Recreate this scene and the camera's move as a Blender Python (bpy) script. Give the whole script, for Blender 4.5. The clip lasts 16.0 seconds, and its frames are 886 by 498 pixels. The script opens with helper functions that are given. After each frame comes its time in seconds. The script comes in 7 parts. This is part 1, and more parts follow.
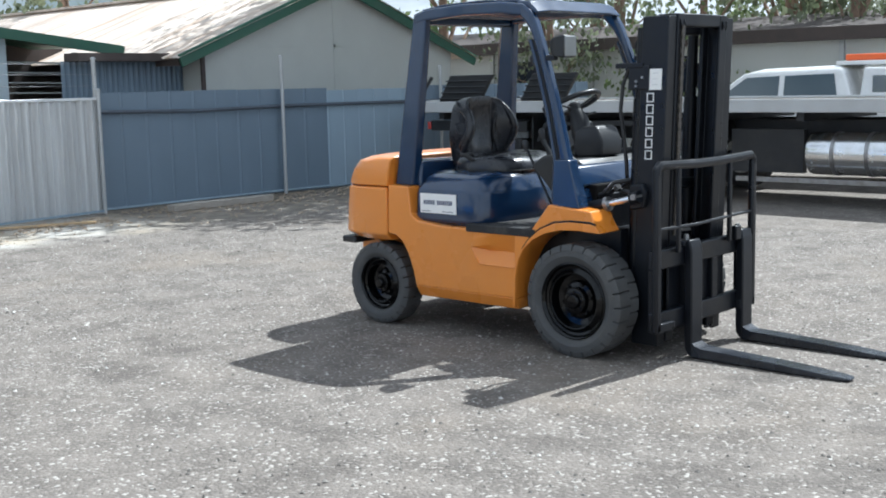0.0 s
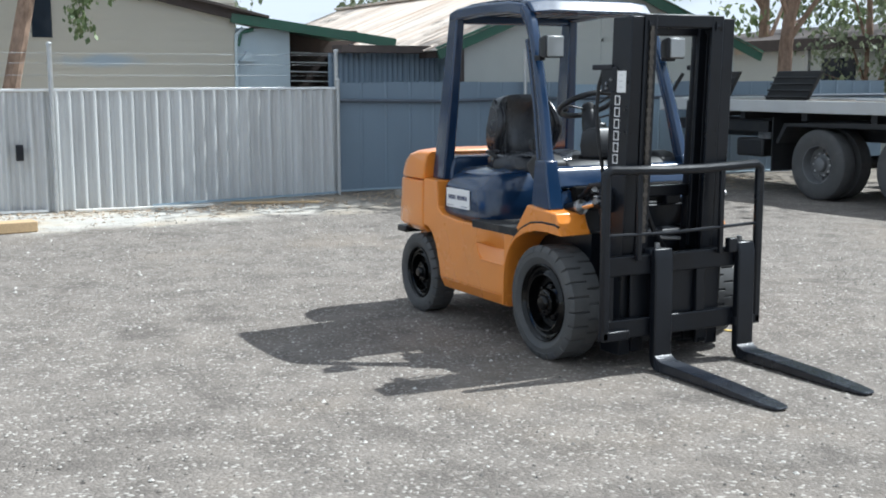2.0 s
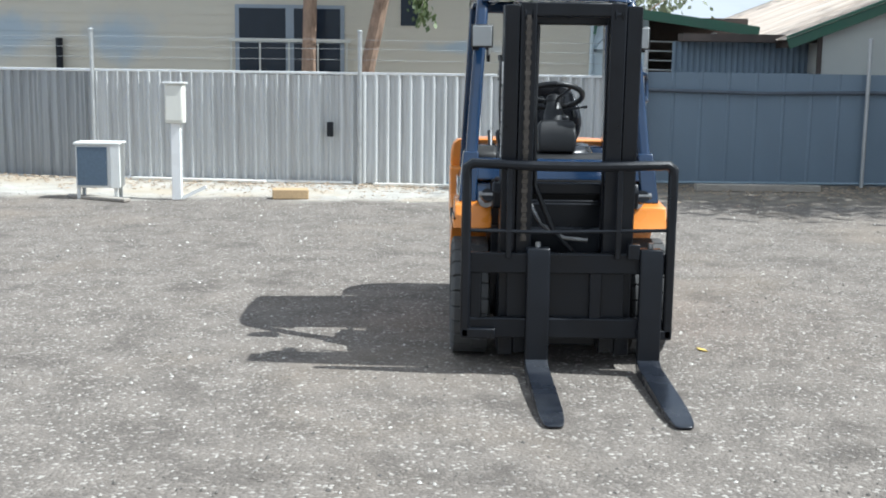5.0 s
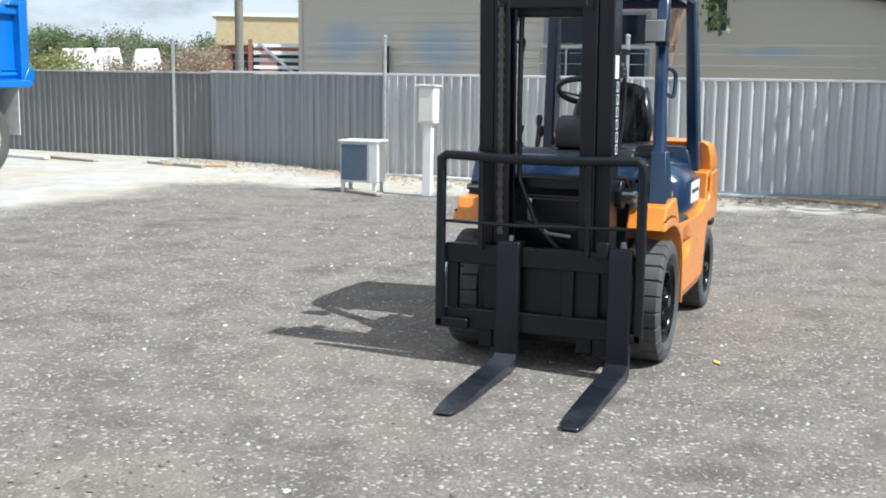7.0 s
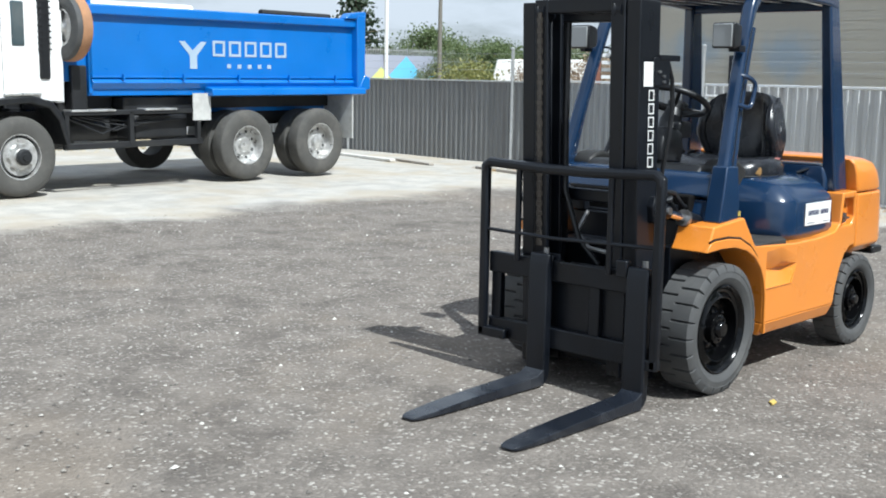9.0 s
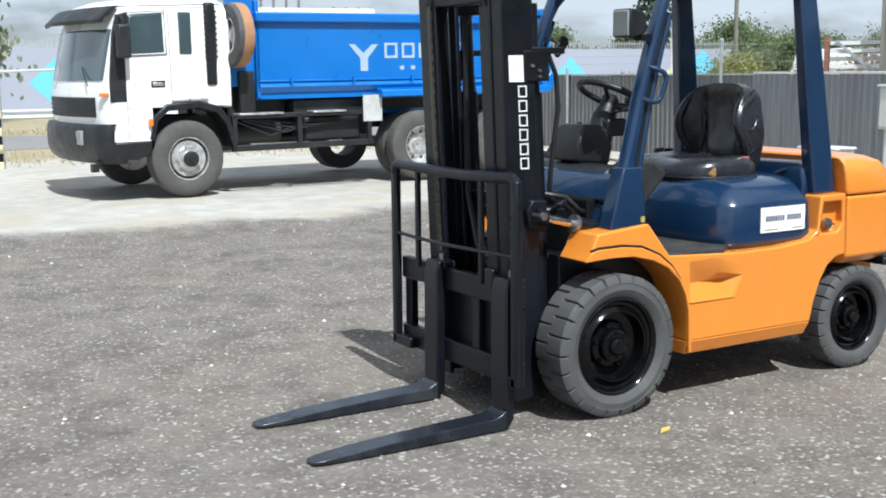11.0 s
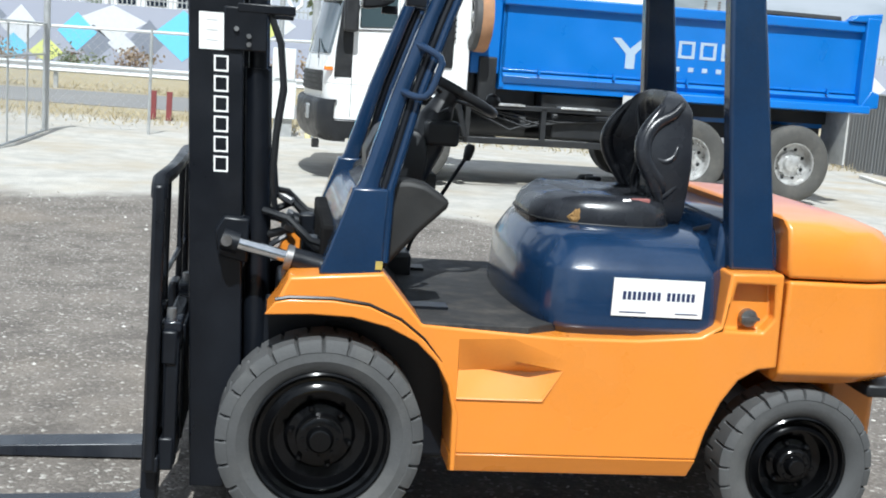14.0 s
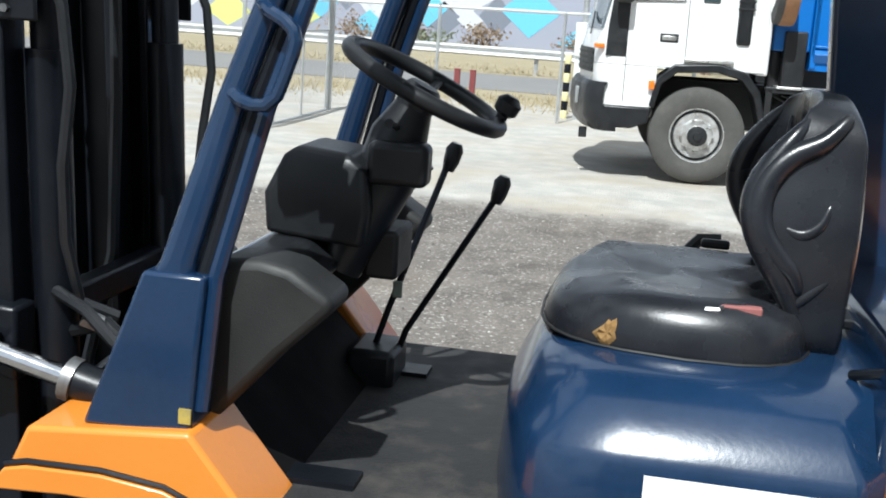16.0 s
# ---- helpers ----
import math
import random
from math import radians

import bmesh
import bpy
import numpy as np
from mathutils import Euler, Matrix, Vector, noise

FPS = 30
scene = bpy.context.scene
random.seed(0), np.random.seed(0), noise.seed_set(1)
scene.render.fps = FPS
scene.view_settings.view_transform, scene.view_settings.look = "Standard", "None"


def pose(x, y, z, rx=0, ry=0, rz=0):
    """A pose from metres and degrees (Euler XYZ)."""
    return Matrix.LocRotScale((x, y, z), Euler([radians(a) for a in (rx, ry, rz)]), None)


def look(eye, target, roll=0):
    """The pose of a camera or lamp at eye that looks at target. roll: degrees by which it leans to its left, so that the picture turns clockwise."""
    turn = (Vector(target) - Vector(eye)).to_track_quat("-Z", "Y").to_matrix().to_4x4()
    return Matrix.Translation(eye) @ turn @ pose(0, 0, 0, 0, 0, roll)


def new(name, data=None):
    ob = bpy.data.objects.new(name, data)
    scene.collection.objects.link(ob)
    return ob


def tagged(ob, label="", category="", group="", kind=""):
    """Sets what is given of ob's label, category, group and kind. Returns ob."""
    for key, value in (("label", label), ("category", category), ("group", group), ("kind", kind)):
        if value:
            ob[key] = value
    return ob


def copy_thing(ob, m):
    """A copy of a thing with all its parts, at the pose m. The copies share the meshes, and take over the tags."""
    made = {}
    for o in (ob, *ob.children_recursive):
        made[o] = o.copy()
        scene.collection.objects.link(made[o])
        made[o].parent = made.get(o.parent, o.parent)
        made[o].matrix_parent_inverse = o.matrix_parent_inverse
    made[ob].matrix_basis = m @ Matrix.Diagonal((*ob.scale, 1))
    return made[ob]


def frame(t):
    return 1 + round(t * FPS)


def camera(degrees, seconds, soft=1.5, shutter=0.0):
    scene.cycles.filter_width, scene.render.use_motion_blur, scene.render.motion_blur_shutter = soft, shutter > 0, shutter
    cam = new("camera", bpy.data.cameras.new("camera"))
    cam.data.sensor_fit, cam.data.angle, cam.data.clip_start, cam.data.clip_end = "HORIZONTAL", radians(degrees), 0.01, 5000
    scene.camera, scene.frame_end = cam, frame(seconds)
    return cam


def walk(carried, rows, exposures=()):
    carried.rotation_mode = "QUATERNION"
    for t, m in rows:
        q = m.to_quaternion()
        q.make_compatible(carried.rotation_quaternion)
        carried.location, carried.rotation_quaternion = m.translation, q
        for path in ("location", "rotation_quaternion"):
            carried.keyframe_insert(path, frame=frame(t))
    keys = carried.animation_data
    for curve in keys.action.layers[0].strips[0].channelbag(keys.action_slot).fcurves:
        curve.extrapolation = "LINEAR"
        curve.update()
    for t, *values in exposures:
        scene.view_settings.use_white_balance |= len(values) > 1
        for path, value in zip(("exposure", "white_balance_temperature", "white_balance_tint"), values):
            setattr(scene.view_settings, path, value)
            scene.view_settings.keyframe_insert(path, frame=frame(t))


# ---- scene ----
cam = camera(41.57, 16.0, soft=1.9)
PATH = [
    (0.0, pose(3.979, -6.063, 1.617, 81.94, 1.27, 42.46)),
    (0.5, pose(4.506, -5.768, 1.640, 81.78, 1.11, 48.74)),
    (1.0, pose(4.944, -5.333, 1.637, 81.81, 0.99, 54.04)),
    (1.5, pose(5.307, -4.829, 1.643, 81.80, 0.68, 58.06)),
    (2.0, pose(5.624, -4.267, 1.626, 81.77, 0.17, 61.92)),
    (2.5, pose(5.904, -3.694, 1.625, 81.39, -0.28, 66.90)),
    (3.0, pose(6.160, -3.120, 1.640, 80.84, -0.36, 72.96)),
    (3.5, pose(6.409, -2.563, 1.656, 80.90, -0.51, 79.48)),
    (4.0, pose(6.580, -1.981, 1.673, 81.08, -0.27, 84.19)),
    (4.5, pose(6.662, -1.358, 1.652, 81.24, -1.09, 85.56)),
    (4.7, pose(6.657, -1.116, 1.654, 81.17, -1.05, 87.20)),
    (6.8, pose(6.484, 1.472, 1.584, 81.42, -0.98, 105.87)),
    (7.0, pose(6.366, 1.700, 1.584, 81.32, -0.78, 110.99)),
    (7.5, pose(6.234, 2.189, 1.624, 81.16, -0.15, 120.04)),
    (8.0, pose(5.975, 2.692, 1.637, 81.19, -0.23, 124.75)),
    (8.5, pose(5.557, 3.151, 1.604, 81.39, -0.64, 129.45)),
    (9.0, pose(5.199, 3.538, 1.595, 81.50, -1.05, 133.28)),
    (9.5, pose(4.831, 3.920, 1.615, 81.51, -0.68, 136.67)),
    (9.7, pose(4.668, 4.055, 1.623, 81.53, -0.52, 137.98)),
    (11.8, pose(2.440, 4.945, 1.607, 81.08, 0.95, 157.55)),
    (12.0, pose(2.202, 4.969, 1.613, 81.05, 0.96, 159.76)),
    (12.5, pose(1.655, 4.922, 1.606, 81.10, 0.36, 164.80)),
    (13.0, pose(1.121, 4.778, 1.594, 81.53, -1.41, 168.09)),
    (13.5, pose(0.650, 4.501, 1.571, 82.21, -4.55, 169.28)),
    (14.0, pose(0.154, 4.227, 1.590, 80.62, -4.33, 172.31)),
    (14.5, pose(-0.215, 3.776, 1.584, 79.91, -1.32, 174.43)),
    (15.0, pose(-0.476, 3.371, 1.623, 81.40, -1.69, 177.28)),
    (15.5, pose(-0.767, 2.920, 1.646, 79.78, -2.90, -176.31)),
    (16.0, pose(-0.912, 2.379, 1.640, 78.18, -3.98, -169.74)),
]
walk(cam, PATH, exposures=[(0.0, 0.66, 5770, 5), (1.5, 0.60, 5820, 5), (3.0, 0.50, 5860, 5), (4.5, 0.56, 5880, 5), (7.0, 0.48, 5950, 5), (9.5, 0.29, 5930, 5), (12.0, 0.30, 5880, 5), (13.0, 0.33, 5850, 5), (14.0, 0.24, 5920, 5), (15.0, 0.18, 6000, 5), (15.5, 0.12, 6030, 5), (16.0, 0.22, 6000, 5)])

# ---------------- light ----------------
SUN_EL, SUN_AZ = 54.3, 82.5            # degrees above ground, degrees from +x towards +y
world = bpy.data.worlds.new("sky")
scene.world = world
world.use_nodes = True
wn = world.node_tree
wn.nodes.clear()
sky = wn.nodes.new("ShaderNodeTexSky")
sky.sky_type = "NISHITA"
sky.sun_disc = False
sky.sun_elevation = radians(SUN_EL)
sky.sun_rotation = radians(90.0 - SUN_AZ)
sky.air_density, sky.dust_density, sky.ozone_density = 1.0, 1.2, 3.0
bg = wn.nodes.new("ShaderNodeBackground")
bg.inputs["Strength"].default_value = 0.048
wo = wn.nodes.new("ShaderNodeOutputWorld")
# thin bright cloud all round the sky
wtc = wn.nodes.new("ShaderNodeTexCoord")
wmp = wn.nodes.new("ShaderNodeMapping")
wmp.inputs["Scale"].default_value = (1.0, 1.0, 3.2)
cloud = wn.nodes.new("ShaderNodeTexNoise")
cloud.inputs["Scale"].default_value, cloud.inputs["Detail"].default_value, cloud.inputs["Roughness"].default_value = 2.6, 7, 0.58
cr_ = wn.nodes.new("ShaderNodeMapRange")
cr_.interpolation_type = "SMOOTHSTEP"
cr_.inputs["From Min"].default_value, cr_.inputs["From Max"].default_value, cr_.inputs["To Max"].default_value = 0.30, 0.50, 0.92
cmix = wn.nodes.new("ShaderNodeMix")
cmix.data_type = "RGBA"
cmix.inputs[7].default_value = (13.4, 14.1, 15.2, 1)
wn.links.new(wtc.outputs["Generated"], wmp.inputs["Vector"])
wn.links.new(wmp.outputs[0], cloud.inputs["Vector"])
wn.links.new(cloud.outputs["Fac"], cr_.inputs["Value"])
wn.links.new(cr_.outputs[0], cmix.inputs[0])
wn.links.new(sky.outputs[0], cmix.inputs[6])
wn.links.new(cmix.outputs[2], bg.inputs[0])
wn.links.new(bg.outputs[0], wo.inputs[0])
sun_data = bpy.data.lights.new("sun", "SUN")
sun_data.energy, sun_data.angle, sun_data.color = 5.15, radians(0.55), (1.0, 0.975, 0.93)
sun = new("sun", sun_data)
sv = Vector((math.cos(radians(SUN_EL)) * math.cos(radians(SUN_AZ)), math.cos(radians(SUN_EL)) * math.sin(radians(SUN_AZ)), math.sin(radians(SUN_EL))))
sun.matrix_world = look(sv * 30, (0, 0, 0))

# ---------------- materials ----------------
def mat(name, color, rough=0.6, metal=0.0, var=0.15, scale=6.0, bump=0.0, bscale=80.0, dirt=0.0, dirt_color=(0.2, 0.17, 0.13), spec=0.5, coat=0.0, rvar=0.1, stretch=(1, 1, 1)):
    """A procedural surface: base colour with broad and fine variation, dust patches, fine relief."""
    m = bpy.data.materials.new(name)
    m.use_nodes = True
    nt = m.node_tree
    n, l = nt.nodes, nt.links
    b = n["Principled BSDF"]
    tc = n.new("ShaderNodeTexCoord")
    mp = n.new("ShaderNodeMapping")
    mp.inputs["Scale"].default_value = stretch
    l.new(tc.outputs["Object"], mp.inputs["Vector"])
    n1 = n.new("ShaderNodeTexNoise")
    n1.inputs["Scale"].default_value, n1.inputs["Detail"].default_value = scale, 6
    n2 = n.new("ShaderNodeTexNoise")
    n2.inputs["Scale"].default_value, n2.inputs["Detail"].default_value = bscale, 3
    l.new(mp.outputs[0], n1.inputs["Vector"])
    l.new(mp.outputs[0], n2.inputs["Vector"])
    add = n.new("ShaderNodeMath")
    add.operation = "MULTIPLY_ADD"
    add.inputs[1].default_value = 0.45
    l.new(n2.outputs["Fac"], add.inputs[0])
    l.new(n1.outputs["Fac"], add.inputs[2])
    mr = n.new("ShaderNodeMapRange")
    mr.inputs["From Min"].default_value, mr.inputs["From Max"].default_value = 0.4, 1.05
    mr.inputs["To Min"].default_value, mr.inputs["To Max"].default_value = 1 - var, 1 + var
    l.new(add.outputs[0], mr.inputs["Value"])
    mul = n.new("ShaderNodeVectorMath")
    mul.operation = "SCALE"
    mul.inputs[0].default_value = color
    l.new(mr.outputs[0], mul.inputs["Scale"])
    out = mul.outputs[0]
    if dirt > 0:
        n3 = n.new("ShaderNodeTexNoise")
        n3.inputs["Scale"].default_value, n3.inputs["Detail"].default_value, n3.inputs["Roughness"].default_value = scale * 0.6, 8, 0.7
        l.new(mp.outputs[0], n3.inputs["Vector"])
        r3 = n.new("ShaderNodeMapRange")
        r3.inputs["From Min"].default_value, r3.inputs["From Max"].default_value, r3.inputs["To Max"].default_value = 0.48, 0.72, dirt
        l.new(n3.outputs["Fac"], r3.inputs["Value"])
        mx = n.new("ShaderNodeMix")
        mx.data_type = "RGBA"
        l.new(r3.outputs[0], mx.inputs[0])
        l.new(out, mx.inputs[6])
        mx.inputs[7].default_value = (*dirt_color, 1)
        out = mx.outputs[2]
    l.new(out, b.inputs["Base Color"])
    rr = n.new("ShaderNodeMapRange")
    rr.inputs["From Min"].default_value, rr.inputs["From Max"].default_value = 0.3, 0.7
    rr.inputs["To Min"].default_value, rr.inputs["To Max"].default_value = max(0.02, rough - rvar), min(1, rough + rvar)
    l.new(n1.outputs["Fac"], rr.inputs["Value"])
    l.new(rr.outputs[0], b.inputs["Roughness"])
    b.inputs["Metallic"].default_value = metal
    b.inputs["Specular IOR Level"].default_value = spec
    b.inputs["Coat Weight"].default_value = coat
    b.inputs["Coat Roughness"].default_value = 0.12
    if bump > 0:
        bp = n.new("ShaderNodeBump")
        bp.inputs["Strength"].default_value, bp.inputs["Distance"].default_value = bump, 0.01
        l.new(n2.outputs["Fac"], bp.inputs["Height"])
        l.new(bp.outputs[0], b.inputs["Normal"])
    return m

def glass(name, color, rough=0.04):
    m = mat(name, color, rough, 0.0, 0.05, spec=0.8, coat=0.6, rvar=0.02)
    return m

ORANGE = mat("orange_paint", (0.72, 0.24, 0.028), 0.32, var=0.06, scale=3, dirt=0.10, dirt_color=(0.45, 0.28, 0.14), coat=0.35, bump=0.02)
BLUE = mat("dark_blue_paint", (0.0075, 0.026, 0.068), 0.22, var=0.18, scale=5, dirt=0.10, dirt_color=(0.045, 0.06, 0.085), coat=0.45, bump=0.02, rvar=0.04)
BLUE.node_tree.nodes["Principled BSDF"].inputs["Coat Roughness"].default_value = 0.045
BLACK = mat("black_paint", (0.0055, 0.007, 0.0105), 0.36, var=0.3, scale=7, dirt=0.2, dirt_color=(0.018, 0.017, 0.016), spec=0.34, coat=0.0, bump=0.05)
PLASTIC = mat("black_plastic", (0.010, 0.011, 0.013), 0.42, var=0.2, scale=9, dirt=0.2, dirt_color=(0.05, 0.05, 0.05), bump=0.06, bscale=300)
GREYPLASTIC = mat("dark_grey_plastic", (0.016, 0.016, 0.016), 0.55, var=0.15, scale=9, dirt=0.2, dirt_color=(0.06, 0.056, 0.05), bump=0.08, bscale=300)
VINYL = mat("black_vinyl", (0.016, 0.0175, 0.022), 0.27, var=0.3, scale=8, dirt=0.25, dirt_color=(0.06, 0.058, 0.055), bump=0.05, bscale=260)
FOAM = mat("yellow_foam", (0.24, 0.14, 0.05), 0.9, var=0.3, bump=0.4)
TYRE = mat("tyre_rubber", (0.068, 0.069, 0.070), 0.75, var=0.2, scale=7, dirt=0.45, dirt_color=(0.135, 0.13, 0.12), bump=0.12, bscale=120)
TYREGREY = mat("dusty_tyre_rubber", (0.075, 0.073, 0.068), 0.85, var=0.25, scale=6, dirt=0.6, dirt_color=(0.14, 0.13, 0.115), bump=0.2, bscale=100)
RIMBLACK = mat("black_rim_paint", (0.0025, 0.0027, 0.0032), 0.14, var=0.3, scale=12, dirt=0.06, dirt_color=(0.02, 0.018, 0.016), spec=0.3, coat=0.0, rvar=0.05)
CHROME = mat("chromed_steel", (0.75, 0.75, 0.76), 0.14, 1.0, 0.08, scale=20)
STEEL = mat("worn_steel", (0.32, 0.32, 0.32), 0.4, 0.9, 0.3, scale=14, dirt=0.5, dirt_color=(0.12, 0.09, 0.07))
FORKSTEEL = mat("worn_black_fork_steel", (0.012, 0.015, 0.022), 0.26, 0.1, 0.3, scale=2.6, dirt=0.45, dirt_color=(0.085, 0.09, 0.10), bump=0.06, stretch=(1.6, 1, 1))
WHITE = mat("white_vinyl_sticker", (0.82, 0.82, 0.80), 0.5, var=0.04)
WHITEPAINT = mat("white_vehicle_paint", (0.80, 0.80, 0.79), 0.3, var=0.04, scale=3, dirt=0.12, dirt_color=(0.55, 0.5, 0.44), coat=0.3)
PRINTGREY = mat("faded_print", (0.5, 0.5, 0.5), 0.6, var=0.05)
INK = mat("dark_blue_ink", (0.02, 0.03, 0.09), 0.6, var=0.05)
# mat base colour taken darker to carry the shade lying on the floor
RUBBERMAT = mat("grey_rubber_mat", (0.020, 0.020, 0.021), 0.8, var=0.2, scale=12, dirt=0.4, dirt_color=(0.14, 0.12, 0.10), bump=0.3, bscale=150)
# toe board: the dash's shade is put into this near-black base, under thin dust
DARKFLOOR = mat("shade_black_dusty_floor_plate", (0.004, 0.0038, 0.004), 0.85, var=0.3, scale=8, dirt=0.2, dirt_color=(0.02, 0.018, 0.016), spec=0.15)
REDTAG = mat("red_webbing", (0.30, 0.11, 0.10), 0.8)
LENS = glass("lamp_lens", (0.27, 0.28, 0.28), 0.12)
AMBER = glass("amber_lens", (0.8, 0.2, 0.02), 0.2)
REDLENS = glass("red_lens", (0.5, 0.03, 0.02), 0.2)
CARGLASS = glass("dark_vehicle_glass", (0.05, 0.075, 0.085))
# weathered steel; its vertical streaks also paint in the ribs' lit and shaded stripes
GALV = mat("weathered_rib_streaked_steel", (0.52, 0.53, 0.53), 0.5, 0.0, 0.24, scale=1.5, dirt=0.7, dirt_color=(0.31, 0.30, 0.29), bump=0.03, stretch=(9, 9, 0.35))
# darker sheets, with the shade of the turned-away fence also in the base colour
GALVDARK = mat("dark_shaded_galvanised_steel", (0.20, 0.205, 0.205), 0.6, 0.0, 0.3, scale=1.5, dirt=0.6, dirt_color=(0.13, 0.12, 0.115), bump=0.03, stretch=(9, 9, 0.3))
GALVMID = mat("dull_streaked_galvanised_steel", (0.36, 0.375, 0.385), 0.5, 0.0, 0.28, scale=1.5, dirt=0.75, dirt_color=(0.17, 0.175, 0.18), bump=0.03, stretch=(9, 9, 0.3))
GALVBLUE = mat("smooth_blue_grey_steel", (0.15, 0.20, 0.255), 0.5, 0.0, 0.15, scale=1.2, dirt=0.3, dirt_color=(0.14, 0.17, 0.20), stretch=(1, 1, 0.5))
GALVLIGHT = mat("pale_blue_steel_sheet", (0.27, 0.35, 0.42), 0.45, 0.0, 0.1, scale=1.0)
WIRE = mat("dull_fence_wire", (0.30, 0.31, 0.32), 0.6, 0.2, 0.2, scale=20)
POST = mat("galvanised_post", (0.45, 0.46, 0.46), 0.45, 0.5, 0.15, scale=10)

# ---------------- mesh helpers ----------------
def part(name, bm, material, parent=None, label="", bevel=0.0, seg=2, smooth=35.0):
    """Links a bmesh as one mesh object under a thing or a part."""
    bmesh.ops.recalc_face_normals(bm, faces=bm.faces)
    lim = radians(smooth)
    for f in bm.faces:
        f.smooth = True
    for e in bm.edges:
        e.smooth = len(e.link_faces) == 2 and e.calc_face_angle(0) < lim
    me = bpy.data.meshes.new(name)
    bm.to_mesh(me)
    bm.free()
    me.materials.append(material)
    ob = new(name, me)
    if parent is not None:
        ob.parent = parent
    if label:
        ob["label"] = label
    if bevel > 0:
        md = ob.modifiers.new("bevel", "BEVEL")
        md.width, md.segments, md.limit_method, md.angle_limit = bevel, seg, "ANGLE", radians(32)
        md.use_clamp_overlap = True
    return ob

def thing(name, label, category, m=None, group="", kind=""):
    ob = new(name)
    ob.empty_display_size = 0.2
    if m is not None:
        ob.matrix_basis = m
    return tagged(ob, label, category, group, kind)

def box(bm, x0, x1, y0, y1, z0, z1, m=None):
    v = [bm.verts.new((x, y, z)) for x in (x0, x1) for y in (y0, y1) for z in (z0, z1)]
    if m is not None:
        for q in v:
            q.co = m @ q.co
    for f in ((0, 1, 3, 2), (4, 6, 7, 5), (0, 4, 5, 1), (2, 3, 7, 6), (0, 2, 6, 4), (1, 5, 7, 3)):
        bm.faces.new([v[i] for i in f])
    return bm

def nbox(*a, m=None):
    return box(bmesh.new(), *a, m=m)

def prism(pts, a0, a1, axis="y", bm=None):
    """A flat outline (two coordinates) pushed from a0 to a1 along an axis."""
    bm = bm or bmesh.new()
    put = {"y": lambda p, a: (p[0], a, p[1]), "x": lambda p, a: (a, p[0], p[1]), "z": lambda p, a: (p[0], p[1], a)}[axis]
    lo = [bm.verts.new(put(p, a0)) for p in pts]
    hi = [bm.verts.new(put(p, a1)) for p in pts]
    bm.faces.new(lo)
    bm.faces.new(hi[::-1])
    for i in range(len(pts)):
        j = (i + 1) % len(pts)
        bm.faces.new((lo[i], hi[i], hi[j], lo[j]))
    return bm

def loft(sections, bm=None, cap=True):
    bm = bm or bmesh.new()
    rings = [[bm.verts.new(p) for p in s] for s in sections]
    n = len(rings[0])
    for a, b in zip(rings, rings[1:]):
        for i in range(n):
            j = (i + 1) % n
            bm.faces.new((a[i], a[j], b[j], b[i]))
    if cap:
        bm.faces.new(rings[0][::-1])
        bm.faces.new(rings[-1])
    return bm

def bridge(rings, bm):
    """Closed rings joined in a loop, the last on to the first."""
    n = len(rings[0])
    vs = [[bm.verts.new(p) for p in s] for s in rings[:-1]]
    vs.append(vs[0])
    for a, b in zip(vs, vs[1:]):
        for i in range(n):
            j = (i + 1) % n
            bm.faces.new((a[i], a[j], b[j], b[i]))
    return bm

def tube(pts, r, seg=8, bm=None, flat=1.0):
    """A round bar along a line of points."""
    bm = bm or bmesh.new()
    pts = [Vector(p) for p in pts]
    rings, up = [], None
    for i, p in enumerate(pts):
        d = ((pts[min(i + 1, len(pts) - 1)] - p).normalized() + (p - pts[max(i - 1, 0)]).normalized()).normalized()
        if up is None:
            up = Vector((0, 0, 1)) if abs(d.z) < 0.9 else Vector((1, 0, 0))
        s = d.cross(up).normalized()
        up = s.cross(d).normalized()
        rr = r[i] if isinstance(r, (list, tuple)) else r
        rings.append([p + (s * math.cos(2 * math.pi * k / seg) + up * math.sin(2 * math.pi * k / seg) * flat) * rr for k in range(seg)])
    return loft(rings, bm)

def bar(p0, p1, w, h, bm=None, up=(0, 0, 1)):
    """A square bar between two points, w across and h along up."""
    bm = bm or bmesh.new()
    p0, p1, up = Vector(p0), Vector(p1), Vector(up)
    d = (p1 - p0).normalized()
    s = d.cross(up).normalized() * w / 2
    u = s.cross(d).normalized() * h / 2
    return loft([[p + s + u, p - s + u, p - s - u, p + s - u] for p in (p0, p1)], bm)

def lathe(profile, c, axis="y", seg=40, bm=None, sign=1, ring=False):
    """Turns (radius, height) pairs about an axis through c; ring: a closed section with an open middle."""
    bm = bm or bmesh.new()
    c = Vector(c)
    rings = []
    for r, h in profile:
        turn = []
        for k in range(seg):
            a = 2 * math.pi * k / seg
            u, v = r * math.cos(a), r * math.sin(a)
            turn.append(c + Vector({"y": (u, sign * h, v), "x": (sign * h, u, v), "z": (u, v, sign * h)}[axis]))
        rings.append(turn)
    if ring:
        rings.append(rings[0])
        return bridge(rings, bm)
    return loft(rings, bm, cap=profile[0][0] > 0.001)


def grid(fn, nu, nv, bm=None):
    bm = bm or bmesh.new()
    vs = [[bm.verts.new(fn(i / nu, j / nv)) for j in range(nv + 1)] for i in range(nu + 1)]
    for i in range(nu):
        for j in range(nv):
            bm.faces.new((vs[i][j], vs[i + 1][j], vs[i + 1][j + 1], vs[i][j + 1]))
    return bm

